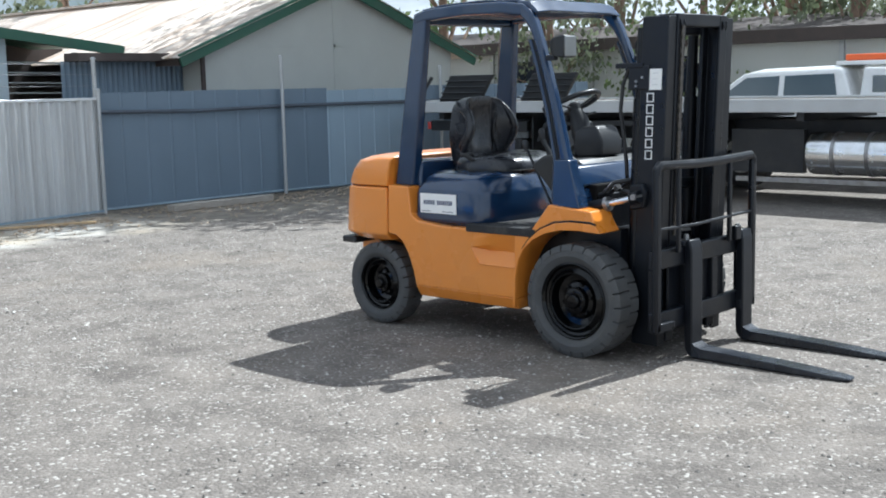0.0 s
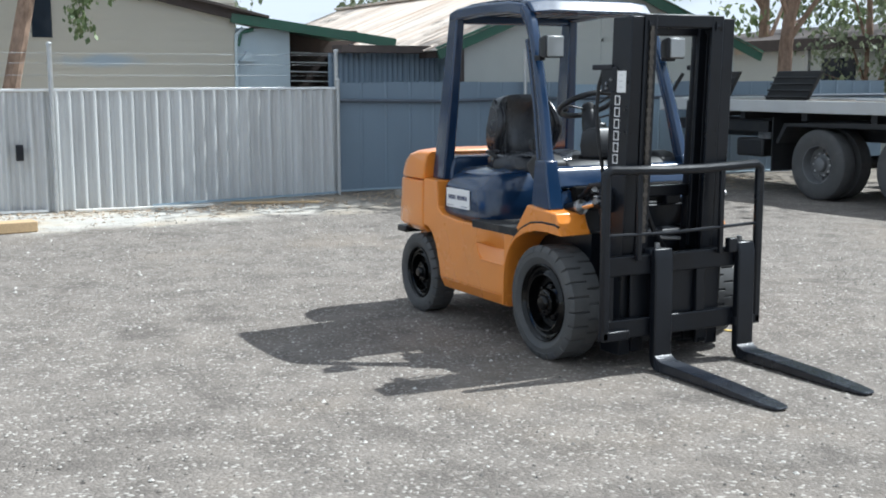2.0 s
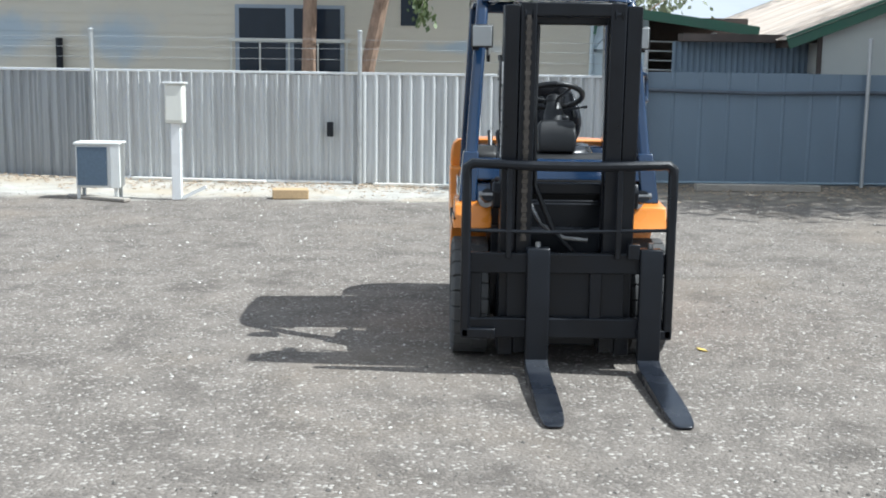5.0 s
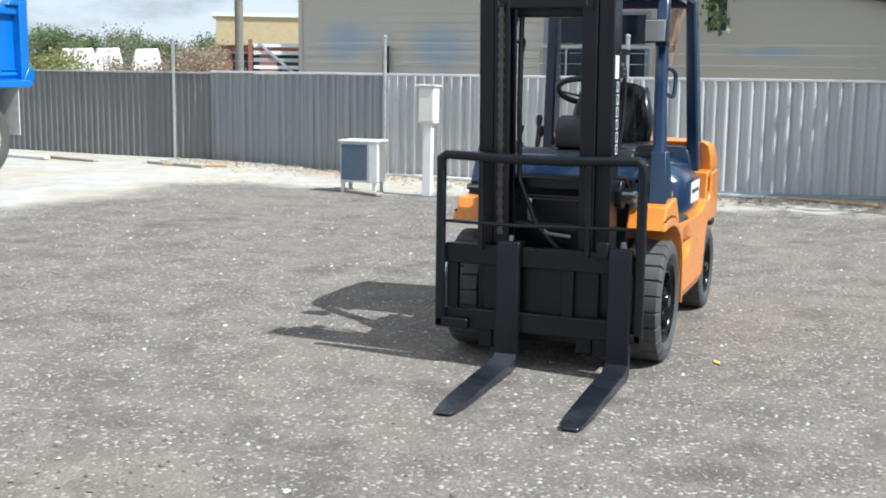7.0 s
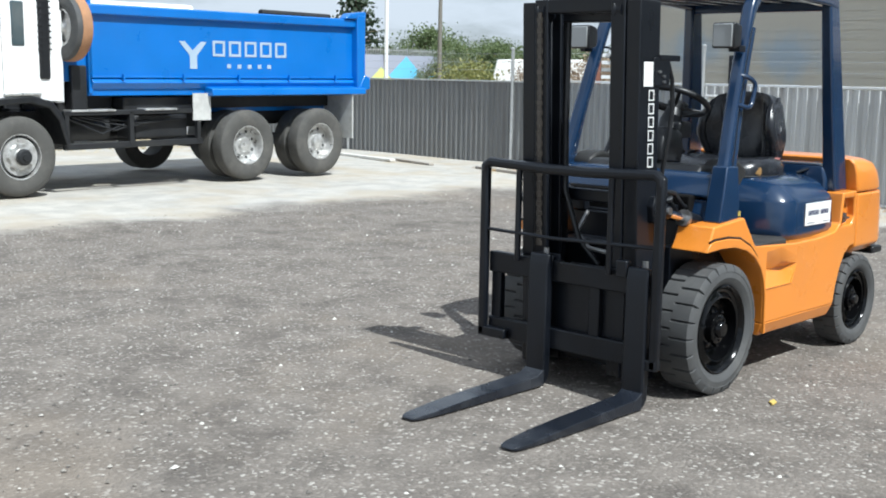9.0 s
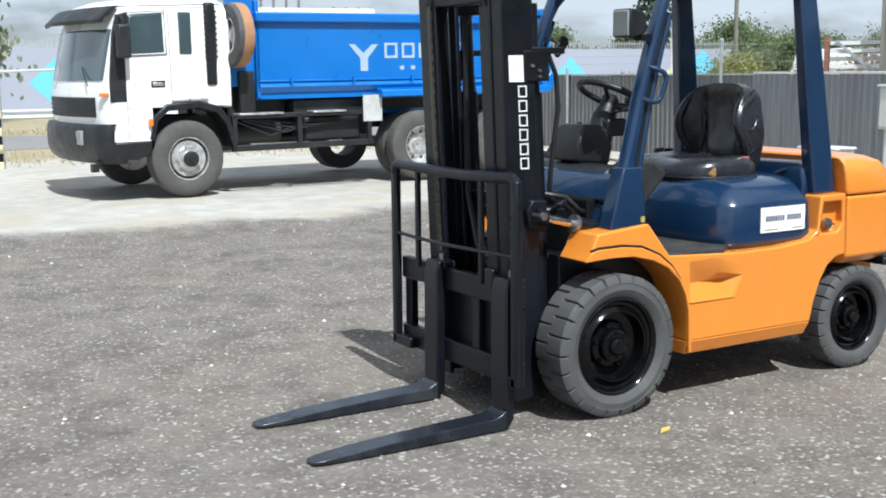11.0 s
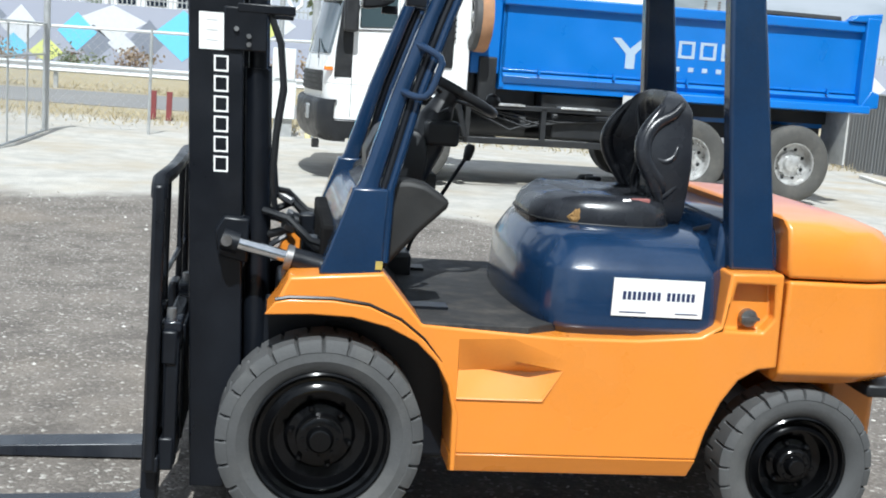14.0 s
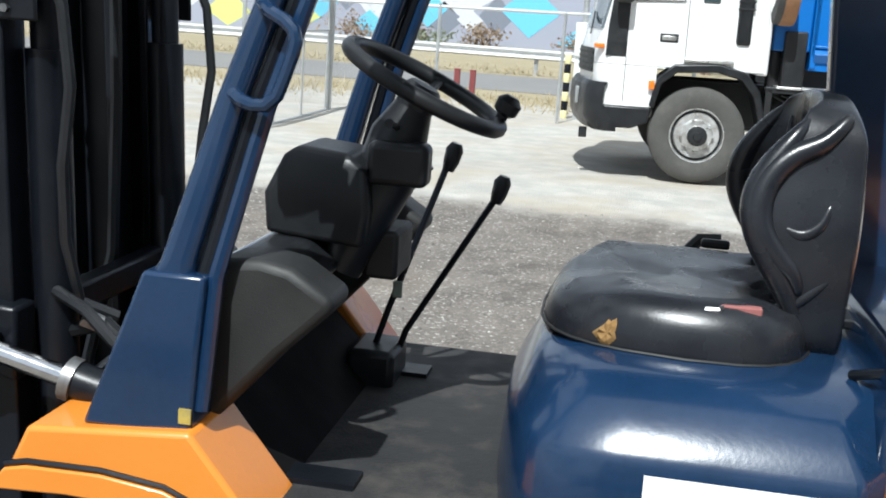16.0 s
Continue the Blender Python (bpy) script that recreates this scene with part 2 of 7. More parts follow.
def plate_holes(outer, holes, a_out, a_in, depth):
    """A thick upright plate with recessed pockets; outlines in x and z, a_out the outer face."""
    bm = bmesh.new()
    s = 1 if a_out > a_in else -1
    loops, edges = [], []
    for o in [outer] + holes:
        vs = [bm.verts.new((p[0], a_out, p[1])) for p in o]
        loops.append(vs)
        edges += [bm.edges.new((vs[i], vs[(i + 1) % len(vs)])) for i in range(len(vs))]
    bmesh.ops.triangle_fill(bm, edges=edges, use_beauty=True, use_dissolve=False)
    for k, vs in enumerate(loops):
        deep = depth[k - 1] if k and isinstance(depth, list) else depth
        if k and deep is None:
            continue
        back = [bm.verts.new((v.co.x, a_in if k == 0 else a_out - s * (deep[i] if isinstance(deep, list) else deep), v.co.z)) for i, v in enumerate(vs)]
        for i in range(len(vs)):
            j = (i + 1) % len(vs)
            bm.faces.new((vs[i], vs[j], back[j], back[i]))
        if k and isinstance(depth, list):
            for i in range(1, len(back) - 1):
                bm.faces.new((back[0], back[i], back[i + 1]))
        else:
            bm.faces.new(back)
    return bm

# ---------------- ground ----------------
def ground_material():
    """Dark crushed gravel in the yard, paler packed earth and old seal beyond it."""
    m = bpy.data.materials.new("yard_ground")
    m.use_nodes = True
    nt = m.node_tree
    n, l = nt.nodes, nt.links
    b = n["Principled BSDF"]
    tc = n.new("ShaderNodeTexCoord")
    sep = n.new("ShaderNodeSeparateXYZ")
    l.new(tc.outputs["Object"], sep.inputs[0])

    def noise_tex(scale, detail=5, rough=0.6):
        t = n.new("ShaderNodeTexNoise")
        t.inputs["Scale"].default_value, t.inputs["Detail"].default_value, t.inputs["Roughness"].default_value = scale, detail, rough
        l.new(tc.outputs["Object"], t.inputs["Vector"])
        return t.outputs["Fac"]

    def ramp(src, a, b_, lo=0.0, hi=1.0):
        r = n.new("ShaderNodeMapRange")
        r.interpolation_type = "SMOOTHSTEP"
        r.inputs["From Min"].default_value, r.inputs["From Max"].default_value = a, b_
        r.inputs["To Min"].default_value, r.inputs["To Max"].default_value = lo, hi
        l.new(src, r.inputs["Value"])
        return r.outputs[0]

    def math_(op, a, c):
        q = n.new("ShaderNodeMath")
        q.operation = op
        for i, v in enumerate((a, c)):
            if isinstance(v, (int, float)):
                q.inputs[i].default_value = v
            else:
                l.new(v, q.inputs[i])
        return q.outputs[0]

    def mix(f, a, c):
        q = n.new("ShaderNodeMix")
        q.data_type = "RGBA"
        if isinstance(f, float):
            q.inputs[0].default_value = f
        else:
            l.new(f, q.inputs[0])
        for i, v in ((6, a), (7, c)):
            if isinstance(v, tuple):
                q.inputs[i].default_value = (*v, 1)
            else:
                l.new(v, q.inputs[i])
        return q.outputs[2]

    broad, mid, fine = noise_tex(0.45, 6), noise_tex(3.0, 6), noise_tex(55.0, 4)
    vor = n.new("ShaderNodeTexVoronoi")
    vor.inputs["Scale"].default_value = 62.0
    l.new(tc.outputs["Object"], vor.inputs["Vector"])
    wn_ = n.new("ShaderNodeTexWhiteNoise")
    l.new(vor.outputs["Color"], wn_.inputs["Vector"])
    stone = wn_.outputs["Value"]
    dark = mix(ramp(mid, 0.3, 0.7), (0.120, 0.106, 0.094), (0.190, 0.168, 0.148))
    dark = mix(ramp(stone, 0.55, 1.0, 0, 0.55), dark, (0.30, 0.268, 0.236))
    dark = mix(ramp(stone, 0.93, 0.96, 0, 0.6), dark, (0.46, 0.44, 0.40))
    dark = mix(ramp(broad, 0.50, 0.70, 0, 0.5), dark, (0.235, 0.195, 0.155))
    dark = mix(ramp(noise_tex(1.3, 7, 0.7), 0.52, 0.66, 0, 0.55), dark, (0.085, 0.074, 0.066))
    pale = mix(ramp(mid, 0.3, 0.7), (0.38, 0.365, 0.335), (0.50, 0.475, 0.43))
    pale = mix(ramp(stone, 0.7, 1.0, 0, 0.3), pale, (0.26, 0.25, 0.23))
    pale = mix(ramp(broad, 0.45, 0.7, 0, 0.5), pale, (0.34, 0.32, 0.285))
    wob = math_("MULTIPLY", math_("SUBTRACT", noise_tex(0.6, 6), 0.5), 2.6)
    wob2 = math_("MULTIPLY", math_("SUBTRACT", noise_tex(0.8, 6), 0.5), 2.2)
    yard_y = ramp(math_("ADD", sep.outputs["Y"], wob), -7.6, -6.7)
    yard_x = ramp(math_("ADD", sep.outputs["X"], wob2), -8.1, -7.3)
    both = math_("MULTIPLY", yard_y, yard_x)
    under_trees = ramp(math_("ADD", sep.outputs["Y"], wob), 1.0, 2.6)
    leaf = mix(ramp(mid, 0.35, 0.65), (0.16, 0.14, 0.12), (0.26, 0.23, 0.19))
    far = ramp(sep.outputs["Y"], -19.0, -18.0, 1.0, 0.0)
    grass = mix(ramp(mid, 0.35, 0.65), (0.34, 0.27, 0.13), (0.26, 0.22, 0.13))
    pale = mix(math_("MULTIPLY", far, 0.8), pale, grass)
    tan = math_("MULTIPLY", ramp(noise_tex(0.9, 6), 0.42, 0.66), ramp(sep.outputs["X"], -8.6, -6.0, 0.85, 0.5))
    pale = mix(tan, pale, (0.42, 0.355, 0.265))
    col = mix(both, mix(under_trees, pale, leaf), dark)
    l.new(col, b.inputs["Base Color"])
    b.inputs["Roughness"].default_value = 0.9
    b.inputs["Specular IOR Level"].default_value = 0.25
    bp = n.new("ShaderNodeBump")
    bp.inputs["Strength"].default_value, bp.inputs["Distance"].default_value = 0.6, 0.012
    l.new(math_("ADD", math_("MULTIPLY", vor.outputs["Distance"], -0.9), fine), bp.inputs["Height"])
    l.new(bp.outputs[0], b.inputs["Normal"])
    return m

def rise(y):
    """The pale hardstand lies a little above the gravel yard."""
    a, b_ = min(1.0, max(0.0, (-5.6 - y) / 2.4)), min(1.0, max(0.0, (y + 17.0) / 2.5))
    return 0.055 * a * a * (3 - 2 * a) * b_

GROUND = ground_material()
bm = bmesh.new()
steps = [-700, -200, -80, -40] + [-30 + 0.5 * i for i in range(121)] + [40, 80, 200, 700]
vs = {}
for i, x in enumerate(steps):
    for j, y in enumerate(steps):
        near = max(0.0, 1 - max(abs(x), abs(y)) / 30.0)
        d = math.hypot(x, y)
        z = 0.02 * (noise.noise(Vector((x * 0.5, y * 0.5, 0))) - 0.2) * near * min(1, max(0, (d - 1.9) / 2))
        vs[i, j] = bm.verts.new((x, y, z + rise(y)))
for i in range(len(steps) - 1):
    for j in range(len(steps) - 1):
        bm.faces.new((vs[i, j], vs[i + 1, j], vs[i + 1, j + 1], vs[i, j + 1]))
tagged(part("ground", bm, GROUND), "dark crushed gravel yard fading into pale packed earth", "ground", kind="structure")

# loose stones on the yard
STONE = mat("loose_stone", (0.30, 0.28, 0.25), 0.8, var=0.2, scale=3)
nt = STONE.node_tree
gi = nt.nodes.new("ShaderNodeNewGeometry")
rp = nt.nodes.new("ShaderNodeValToRGB")
rp.color_ramp.elements[0].color, rp.color_ramp.elements[0].position = (0.09, 0.082, 0.075, 1), 0.0
rp.color_ramp.elements[1].color, rp.color_ramp.elements[1].position = (0.50, 0.475, 0.43, 1), 1.0
e = rp.color_ramp.elements.new(0.7)
e.color = (0.21, 0.19, 0.165, 1)
nt.links.new(gi.outputs["Random Per Island"], rp.inputs[0])
nt.links.new(rp.outputs[0], nt.nodes["Principled BSDF"].inputs["Base Color"])

def pebbles(count, rng, place):
    verts, faces = [], []
    for _ in range(count):
        x, y, s = place(rng)
        a = rng.uniform(0, 6.28)
        k = len(verts)
        for q in range(5):
            t = a + q * 1.2566 + rng.uniform(-0.3, 0.3)
            r = s * rng.uniform(0.7, 1.2)
            verts.append((x + r * math.cos(t), y + r * math.sin(t), rise(y)))
        verts.append((x, y, rise(y) + s * rng.uniform(0.5, 0.9)))
        for q in range(5):
            faces.append((k + q, k + (q + 1) % 5, k + 5))
    me = bpy.data.meshes.new("gravel")
    me.from_pydata(verts, [], faces)
    me.materials.append(STONE)
    return me

rng = random.Random(5)
gravel = new("gravel", pebbles(26000, rng, lambda r: (r.uniform(-8, 6.5), r.uniform(-7.2, 5.5), 0.004 + 0.010 * r.random() ** 3)))
PALESTONE = mat("pale_quartz_stone", (0.56, 0.535, 0.49), 0.75, var=0.2, scale=20)
me = pebbles(420, rng, lambda r: (r.uniform(-8, 6.5), r.uniform(-7.0, 5.5), 0.008 + 0.011 * r.random() ** 2))
me.materials[0] = PALESTONE
tagged(new("quartz_stones", me), "scattered pale quartz stones on the yard", "gravel", kind="stuff")
tagged(gravel, "loose grey and white stones scattered over the yard", "gravel", kind="stuff")

# ---------------- forklift ----------------
U = 1.06
FK = thing("forklift", "orange and dark blue counterbalance forklift with black mast, forks lowered", "forklift")

def fp(name, bm, material, parent=None, label="", bevel=0.0, seg=2, smooth=35.0):
    bm.transform(Matrix.Scale(U, 4))
    return part(name, bm, material, FK if parent is None else parent, label, bevel * U, seg, smooth)


# side bodies with wheel arches, step pocket and filler pocket
side = [(0.158, 0.705), (0.122, 0.756), (0.092, 0.822), (-0.19, 0.846), (-0.315, 0.695), (-0.55, 0.682), (-0.75, 0.672), (-1.0, 0.674), (-1.2, 0.692),
        (-1.262, 0.73), (-1.278, 0.90), (-1.452, 0.905), (-1.462, 0.60)]
side += [(-1.40, 0.592), (-1.34, 0.555), (-1.29, 0.48), (-1.25, 0.38), (-1.2285, 0.288), (-0.429, 0.288), (-0.425, 0.43), (-0.405, 0.51), (-0.365, 0.58), (-0.30, 0.64), (-0.21, 0.683), (-0.10, 0.708), (0.02, 0.712)]
step_hole = [(-0.432, 0.655), (-0.60, 0.662), (-0.775, 0.600), (-0.765, 0.566), (-0.71, 0.468), (-0.436, 0.468)]
cap_hole = [(-1.30, 0.868), (-1.425, 0.868), (-1.435, 0.76), (-1.40, 0.715), (-1.275, 0.715)]
for s in (1, -1):
    pockets, depths = [step_hole], [None]
    if s > 0:
        pockets, depths = [step_hole, cap_hole], depths + [[0.05] * 5]
    fp("side_body", plate_holes(side, pockets, 0.565 * s, 0.37 * s, depths), ORANGE, bevel=0.009, seg=3)
    # upper fender lip, and a black tube drawn as the shadow line over it
    flare = [(0.160, 0.706), (0.130, 0.746), (0.09, 0.755), (-0.04, 0.757), (-0.15, 0.744), (-0.25, 0.702), (-0.325, 0.645), (-0.385, 0.575), (-0.425, 0.49), (-0.447, 0.40), (-0.449, 0.235),
             (-0.432, 0.235), (-0.426, 0.43), (-0.406, 0.51), (-0.366, 0.58), (-0.301, 0.64), (-0.211, 0.683), (-0.101, 0.7085), (0.02, 0.7125)]
    fp("fender_lip", prism(flare, min(0.55 * s, 0.573 * s), max(0.55 * s, 0.573 * s)), ORANGE, bevel=0.004, seg=2)
    fp("fender_shadow_line", tube([(x, 0.5655 * s, z + 0.006) for x, z in flare[1:8]], [0.006, 0.0065, 0.006, 0.0055, 0.005, 0.004, 0.001], 6), BLACK)
    # sculpted step: a hollow back, an overhanging fold and a sloping tread
    bm = bmesh.new()
    y = 0.565 * s
    rim = [bm.verts.new((x, y, z)) for x, z in step_hole]
    fold = bm.verts.new((-0.605, y - 0.006 * s, 0.592))
    hollow = bm.verts.new((-0.525, y - 0.030 * s, 0.600))
    tread_in = bm.verts.new((-0.440, y - 0.016 * s, 0.552))
    tread_mid = bm.verts.new((-0.525, y - 0.046 * s, 0.550))
    tread_out = bm.verts.new((-0.655, y - 0.052 * s, 0.545))
    for loop in ((rim[0], rim[1], hollow), (rim[1], fold, hollow), (rim[1], rim[2], fold), (rim[2], rim[3], fold), (fold, rim[3], tread_out), (fold, tread_out, tread_mid, hollow),
                 (rim[0], hollow, tread_mid, tread_in), (rim[3], rim[4], tread_out), (tread_in, tread_mid, tread_out, rim[4], rim[5]), (rim[0], tread_in, rim[5])):
        bm.faces.new(loop)
    fp("step_recess", bm, ORANGE, smooth=38)
    fp("step_lip", tube([(-0.436, 0.566 * s, 0.467), (-0.706, 0.566 * s, 0.467), (-0.766, 0.564 * s, 0.564)], [0.005, 0.005, 0.002], 6), ORANGE)
    # sill tucked in below the side
    fp("sill_panel", loft([[(x1, 0.565 * s, 0.2885), (x1, 0.37 * s, 0.2885), (x0, 0.37 * s, 0.222), (x0, 0.538 * s, 0.222)] for x0, x1 in ((-0.431, -0.429), (-1.213, -1.2285))]), ORANGE, bevel=0.006)
    # inner arch liner
    fp("arch_liner", nbox(-0.42, 0.16, 0.30 * s, 0.372 * s, 0.30, 0.71), BLACK)
cap = fp("filler_cap", lathe([(0.0, 0.0), (0.026, 0.0), (0.03, 0.012), (0.028, 0.03), (0.012, 0.034), (0.0, 0.034)], (-1.36, 0.512, 0.755), "y", 14), STEEL, label="grey ribbed filler cap")
fp("cap_grip", nbox(-1.39, -1.33, 0.545, 0.556, 0.75, 0.76), STEEL, cap)
# underbody between the wheels
fp("underbody", nbox(-1.28, -0.33, -0.37, 0.37, 0.20, 0.655), BLACK, bevel=0.02)
fp("rear_axle_beam", nbox(-1.68, -1.49, -0.40, 0.40, 0.20, 0.34), BLACK, bevel=0.02)
fp("front_axle", lathe([(0.09, -0.42), (0.11, -0.3), (0.11, 0.3), (0.09, 0.42)], (-0.028, 0, 0.305), "y", 20), BLACK)
fp("front_frame", nbox(-0.32, 0.13, -0.30, 0.30, 0.22, 0.70), BLACK, bevel=0.02)

# floor, toe board
fp("floor_mat", prism([(-0.285, 0.558), (-0.645, 0.558), (-0.72, 0.50), (-0.80, 0.44), (-0.80, -0.572), (-0.285, -0.572)], 0.655, 0.700, "z"), RUBBERMAT, bevel=0.004)
# added black plate that hides the orange side bodies from the camera
fp("front_blanking_plate", nbox(0.0, 0.03, -0.38, 0.38, 0.69, 0.83), BLACK, bevel=0.008)
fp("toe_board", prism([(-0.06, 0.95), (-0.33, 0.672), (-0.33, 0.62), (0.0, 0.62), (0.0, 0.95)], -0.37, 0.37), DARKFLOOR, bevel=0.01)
fp("pedal", nbox(-0.34, -0.30, -0.20, -0.09, 0.73, 0.79, m=Matrix.Rotation(radians(-18), 4, "Y")), RUBBERMAT, bevel=0.005)
fp("pedal", nbox(-0.34, -0.30, -0.02, 0.08, 0.73, 0.79, m=Matrix.Rotation(radians(-18), 4, "Y")), RUBBERMAT, bevel=0.005)

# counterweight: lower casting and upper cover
# orange paint that mixes towards a paler pink on upward faces
PINKTOP = mat("pink_topped_orange_paint", (0.72, 0.24, 0.028), 0.34, var=0.06, scale=3, dirt=0.10, dirt_color=(0.45, 0.28, 0.14), coat=0.3, bump=0.02)
fn_ = PINKTOP.node_tree
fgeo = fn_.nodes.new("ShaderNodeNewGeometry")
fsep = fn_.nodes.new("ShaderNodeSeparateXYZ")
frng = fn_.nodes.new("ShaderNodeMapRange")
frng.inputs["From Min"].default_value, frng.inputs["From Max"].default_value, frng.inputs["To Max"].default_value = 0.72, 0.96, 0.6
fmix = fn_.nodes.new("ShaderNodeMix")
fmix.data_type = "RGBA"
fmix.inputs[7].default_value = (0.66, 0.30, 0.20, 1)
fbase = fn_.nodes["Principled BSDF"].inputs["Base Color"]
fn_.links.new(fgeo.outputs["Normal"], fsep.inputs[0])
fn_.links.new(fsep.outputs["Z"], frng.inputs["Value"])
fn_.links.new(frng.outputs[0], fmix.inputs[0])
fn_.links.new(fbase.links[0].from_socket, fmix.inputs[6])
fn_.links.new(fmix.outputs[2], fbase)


def plan(x0, x1, w, c, inset=0.0):
    """Outline in plan, rounded at the rear."""
    w -= inset
    x1 += inset
    return [(x0, -w), (x0, w), (x1 + c * 0.95, w), (x1 + c * 0.45, w - c * 0.16), (x1 + c * 0.12, w - c * 0.5), (x1, w - c), (x1, -w + c), (x1 + c * 0.12, -w + c * 0.5), (x1 + c * 0.45, -w + c * 0.16), (x1 + c * 0.95, -w)]

def stack(levels):
    return loft([[(x, y, z) for x, y in plan(x0, x1, w, c, i)] for x0, x1, w, c, i, z in levels])

fp("counterweight", stack([(-1.468, -1.90, 0.555, 0.2, 0.03, 0.545), (-1.468, -1.955, 0.565, 0.2, 0, 0.585), (-1.468, -1.945, 0.565, 0.2, 0, 0.70), (-1.468, -1.925, 0.565, 0.2, 0, 0.885)]), ORANGE, label="orange cast counterweight", bevel=0.012, seg=3)
fp("counterweight_core", nbox(-1.93, -1.74, -0.36, 0.36, 0.22, 0.56), ORANGE, bevel=0.03)
fp("rear_cover", stack([(-1.468, -1.925, 0.562, 0.2, 0.003, 0.892), (-1.462, -1.915, 0.560, 0.2, 0.0, 0.93), (-1.458, -1.885, 0.556, 0.2, 0.0, 0.995), (-1.455, -1.84, 0.545, 0.2, 0.0, 1.045), (-1.45, -1.76, 0.52, 0.2, 0.0, 1.072), (-1.45, -1.70, 0.46, 0.2, 0.0, 1.084)]), PINKTOP, bevel=0.012, seg=3)
fp("tow_bracket", nbox(-1.99, -1.93, -0.08, 0.08, 0.48, 0.60), BLACK, bevel=0.008)
fp("rear_bumper_rubber", nbox(-1.93, -1.80, -0.53, 0.53, 0.505, 0.548), PLASTIC, bevel=0.01)

# blue engine hood under the seat
def hood(x0, x1, w, cr, z):
    """Outline of the hood at height z: a bowed front, round corners, straight sides."""
    near = [(x0, 0.15 * w), (x0 - 0.010, 0.42 * w), (x0 - 0.027, 0.64 * w), (x0 - 0.053, 0.83 * w), (x0 - 0.083, 0.93 * w), (x0 - 0.125, 0.98 * w), (x0 - 0.21, w), (x1 + cr, w), (x1, w - cr)]
    return [(x, y, z) for x, y in near] + [(x, -y, z) for x, y in near[::-1]]

fp("engine_hood", loft([hood(-0.660, -1.27, 0.50, 0.04, 0.664), hood(-0.645, -1.29, 0.522, 0.04, 0.70), hood(-0.643, -1.297, 0.521, 0.05, 0.73), hood(-0.652, -1.297, 0.517, 0.06, 0.868), hood(-0.660, -1.295, 0.507, 0.06, 0.888), hood(-0.692, -1.288, 0.452, 0.08, 0.952), hood(-0.715, -1.283, 0.41, 0.08, 0.977), hood(-0.75, -1.27, 0.36, 0.08, 0.99), hood(-0.80, -1.25, 0.28, 0.08, 0.994)]), BLUE, label="glossy dark blue engine hood", bevel=0.012, seg=3, smooth=32)
fp("hood_rear_deck", loft([[(x0, -w, z), (x0, w, z), (-1.472, w, z), (-1.472, -w, z)] for x0, w, z in ((-1.26, 0.46, 0.80), (-1.262, 0.462, 0.96), (-1.275, 0.44, 1.03), (-1.285, 0.40, 1.052))]), BLUE, bevel=0.015, seg=3)
fp("belt_guide", tube([(-1.235, 0.30, 0.995), (-1.30, 0.37, 1.03), (-1.315, 0.425, 0.98), (-1.315, 0.46, 0.90)], 0.009, 8), BLACK)
fp("hood_latch", nbox(-1.28, -1.18, -0.05, 0.05, 1.01, 1.03), PLASTIC, bevel=0.005)

# seat: a full cushion with a rolled edge, a waisted backrest with two-lobed wings
def cushion(k, n=28):
    a = 2 * math.pi * k / n
    ca, sa = math.cos(a), math.sin(a)
    ex = 0.62
    px = abs(ca) ** ex * (1 if ca > 0 else -1)
    py = abs(sa) ** ex * (1 if sa > 0 else -1)
    return px, py

secs = []
for f, z in ((0.80, 0.985), (0.93, 0.992), (0.985, 1.012), (1.0, 1.035), (0.985, 1.058), (0.93, 1.078), (0.82, 1.092), (0.62, 1.092), (0.35, 1.086), (0.12, 1.086)):
    ring_ = []
    for k in range(28):
        px, py = cushion(k)
        x = -0.965 + px * (0.262 if px > 0 else 0.225) * f
        y = py * (0.315 - 0.03 * max(0, px)) * f
        lift = 0.022 * max(0.0, min(1.0, (-0.70 - x) / 0.12)) if z > 1.05 else 0.0
        crease = 0.006 * math.sin(y * 55) * (1 if z > 1.08 and f > 0.3 else 0)
        ring_.append((x, y, z - 0.042 + lift + crease + 0.012 * abs(py) * (z > 1.06)))
    secs.append(ring_)
seat = fp("seat_cushion", loft(secs), VINYL, label="worn black vinyl seat cushion with a torn corner", smooth=75)
pip = [(-0.965 + (0.266 if cushion(k)[0] > 0 else 0.229) * cushion(k)[0], (0.319 - 0.03 * max(0, cushion(k)[0])) * cushion(k)[1], 0.994) for k in range(29)]
fp("seat_piping", tube(pip, 0.003, 6), GREYPLASTIC, seat)
def on_seat(k, lv):
    """Point of the cushion's skin at step k round it and level lv up it."""
    i, j = int(lv), int(k)
    f, g = lv - i, k - j
    p = [Vector(secs[i + a][(j + b) % 28]) for a in (0, 1) for b in (0, 1)]
    return (p[0] * (1 - g) + p[1] * g) * (1 - f) + (p[2] * (1 - g) + p[3] * g) * f

bm = bmesh.new()
outline = [(4.55, 3.45), (4.9, 3.75), (5.15, 4.0), (5.35, 4.35), (5.5, 4.25), (5.75, 4.5), (5.85, 4.1), (5.8, 3.7), (5.9, 3.35), (5.6, 2.95), (5.35, 2.7), (5.1, 2.95), (4.85, 3.2)]
edge = [on_seat(5.42 + (k - 5.42) * 0.62, 3.4 + (lv - 3.4) * 0.72) for k, lv in outline]
mid = on_seat(5.45, 3.5)
out_ = Vector((0.5, 0.75, 0.3)).normalized()
fan = [bm.verts.new(p + out_ * 0.0015) for p in edge]
inner = [bm.verts.new(p.lerp(mid, 0.35) + out_ * (0.006 + 0.004 * (i % 2))) for i, p in enumerate(edge)]
tip = bm.verts.new(mid + out_ * 0.006)
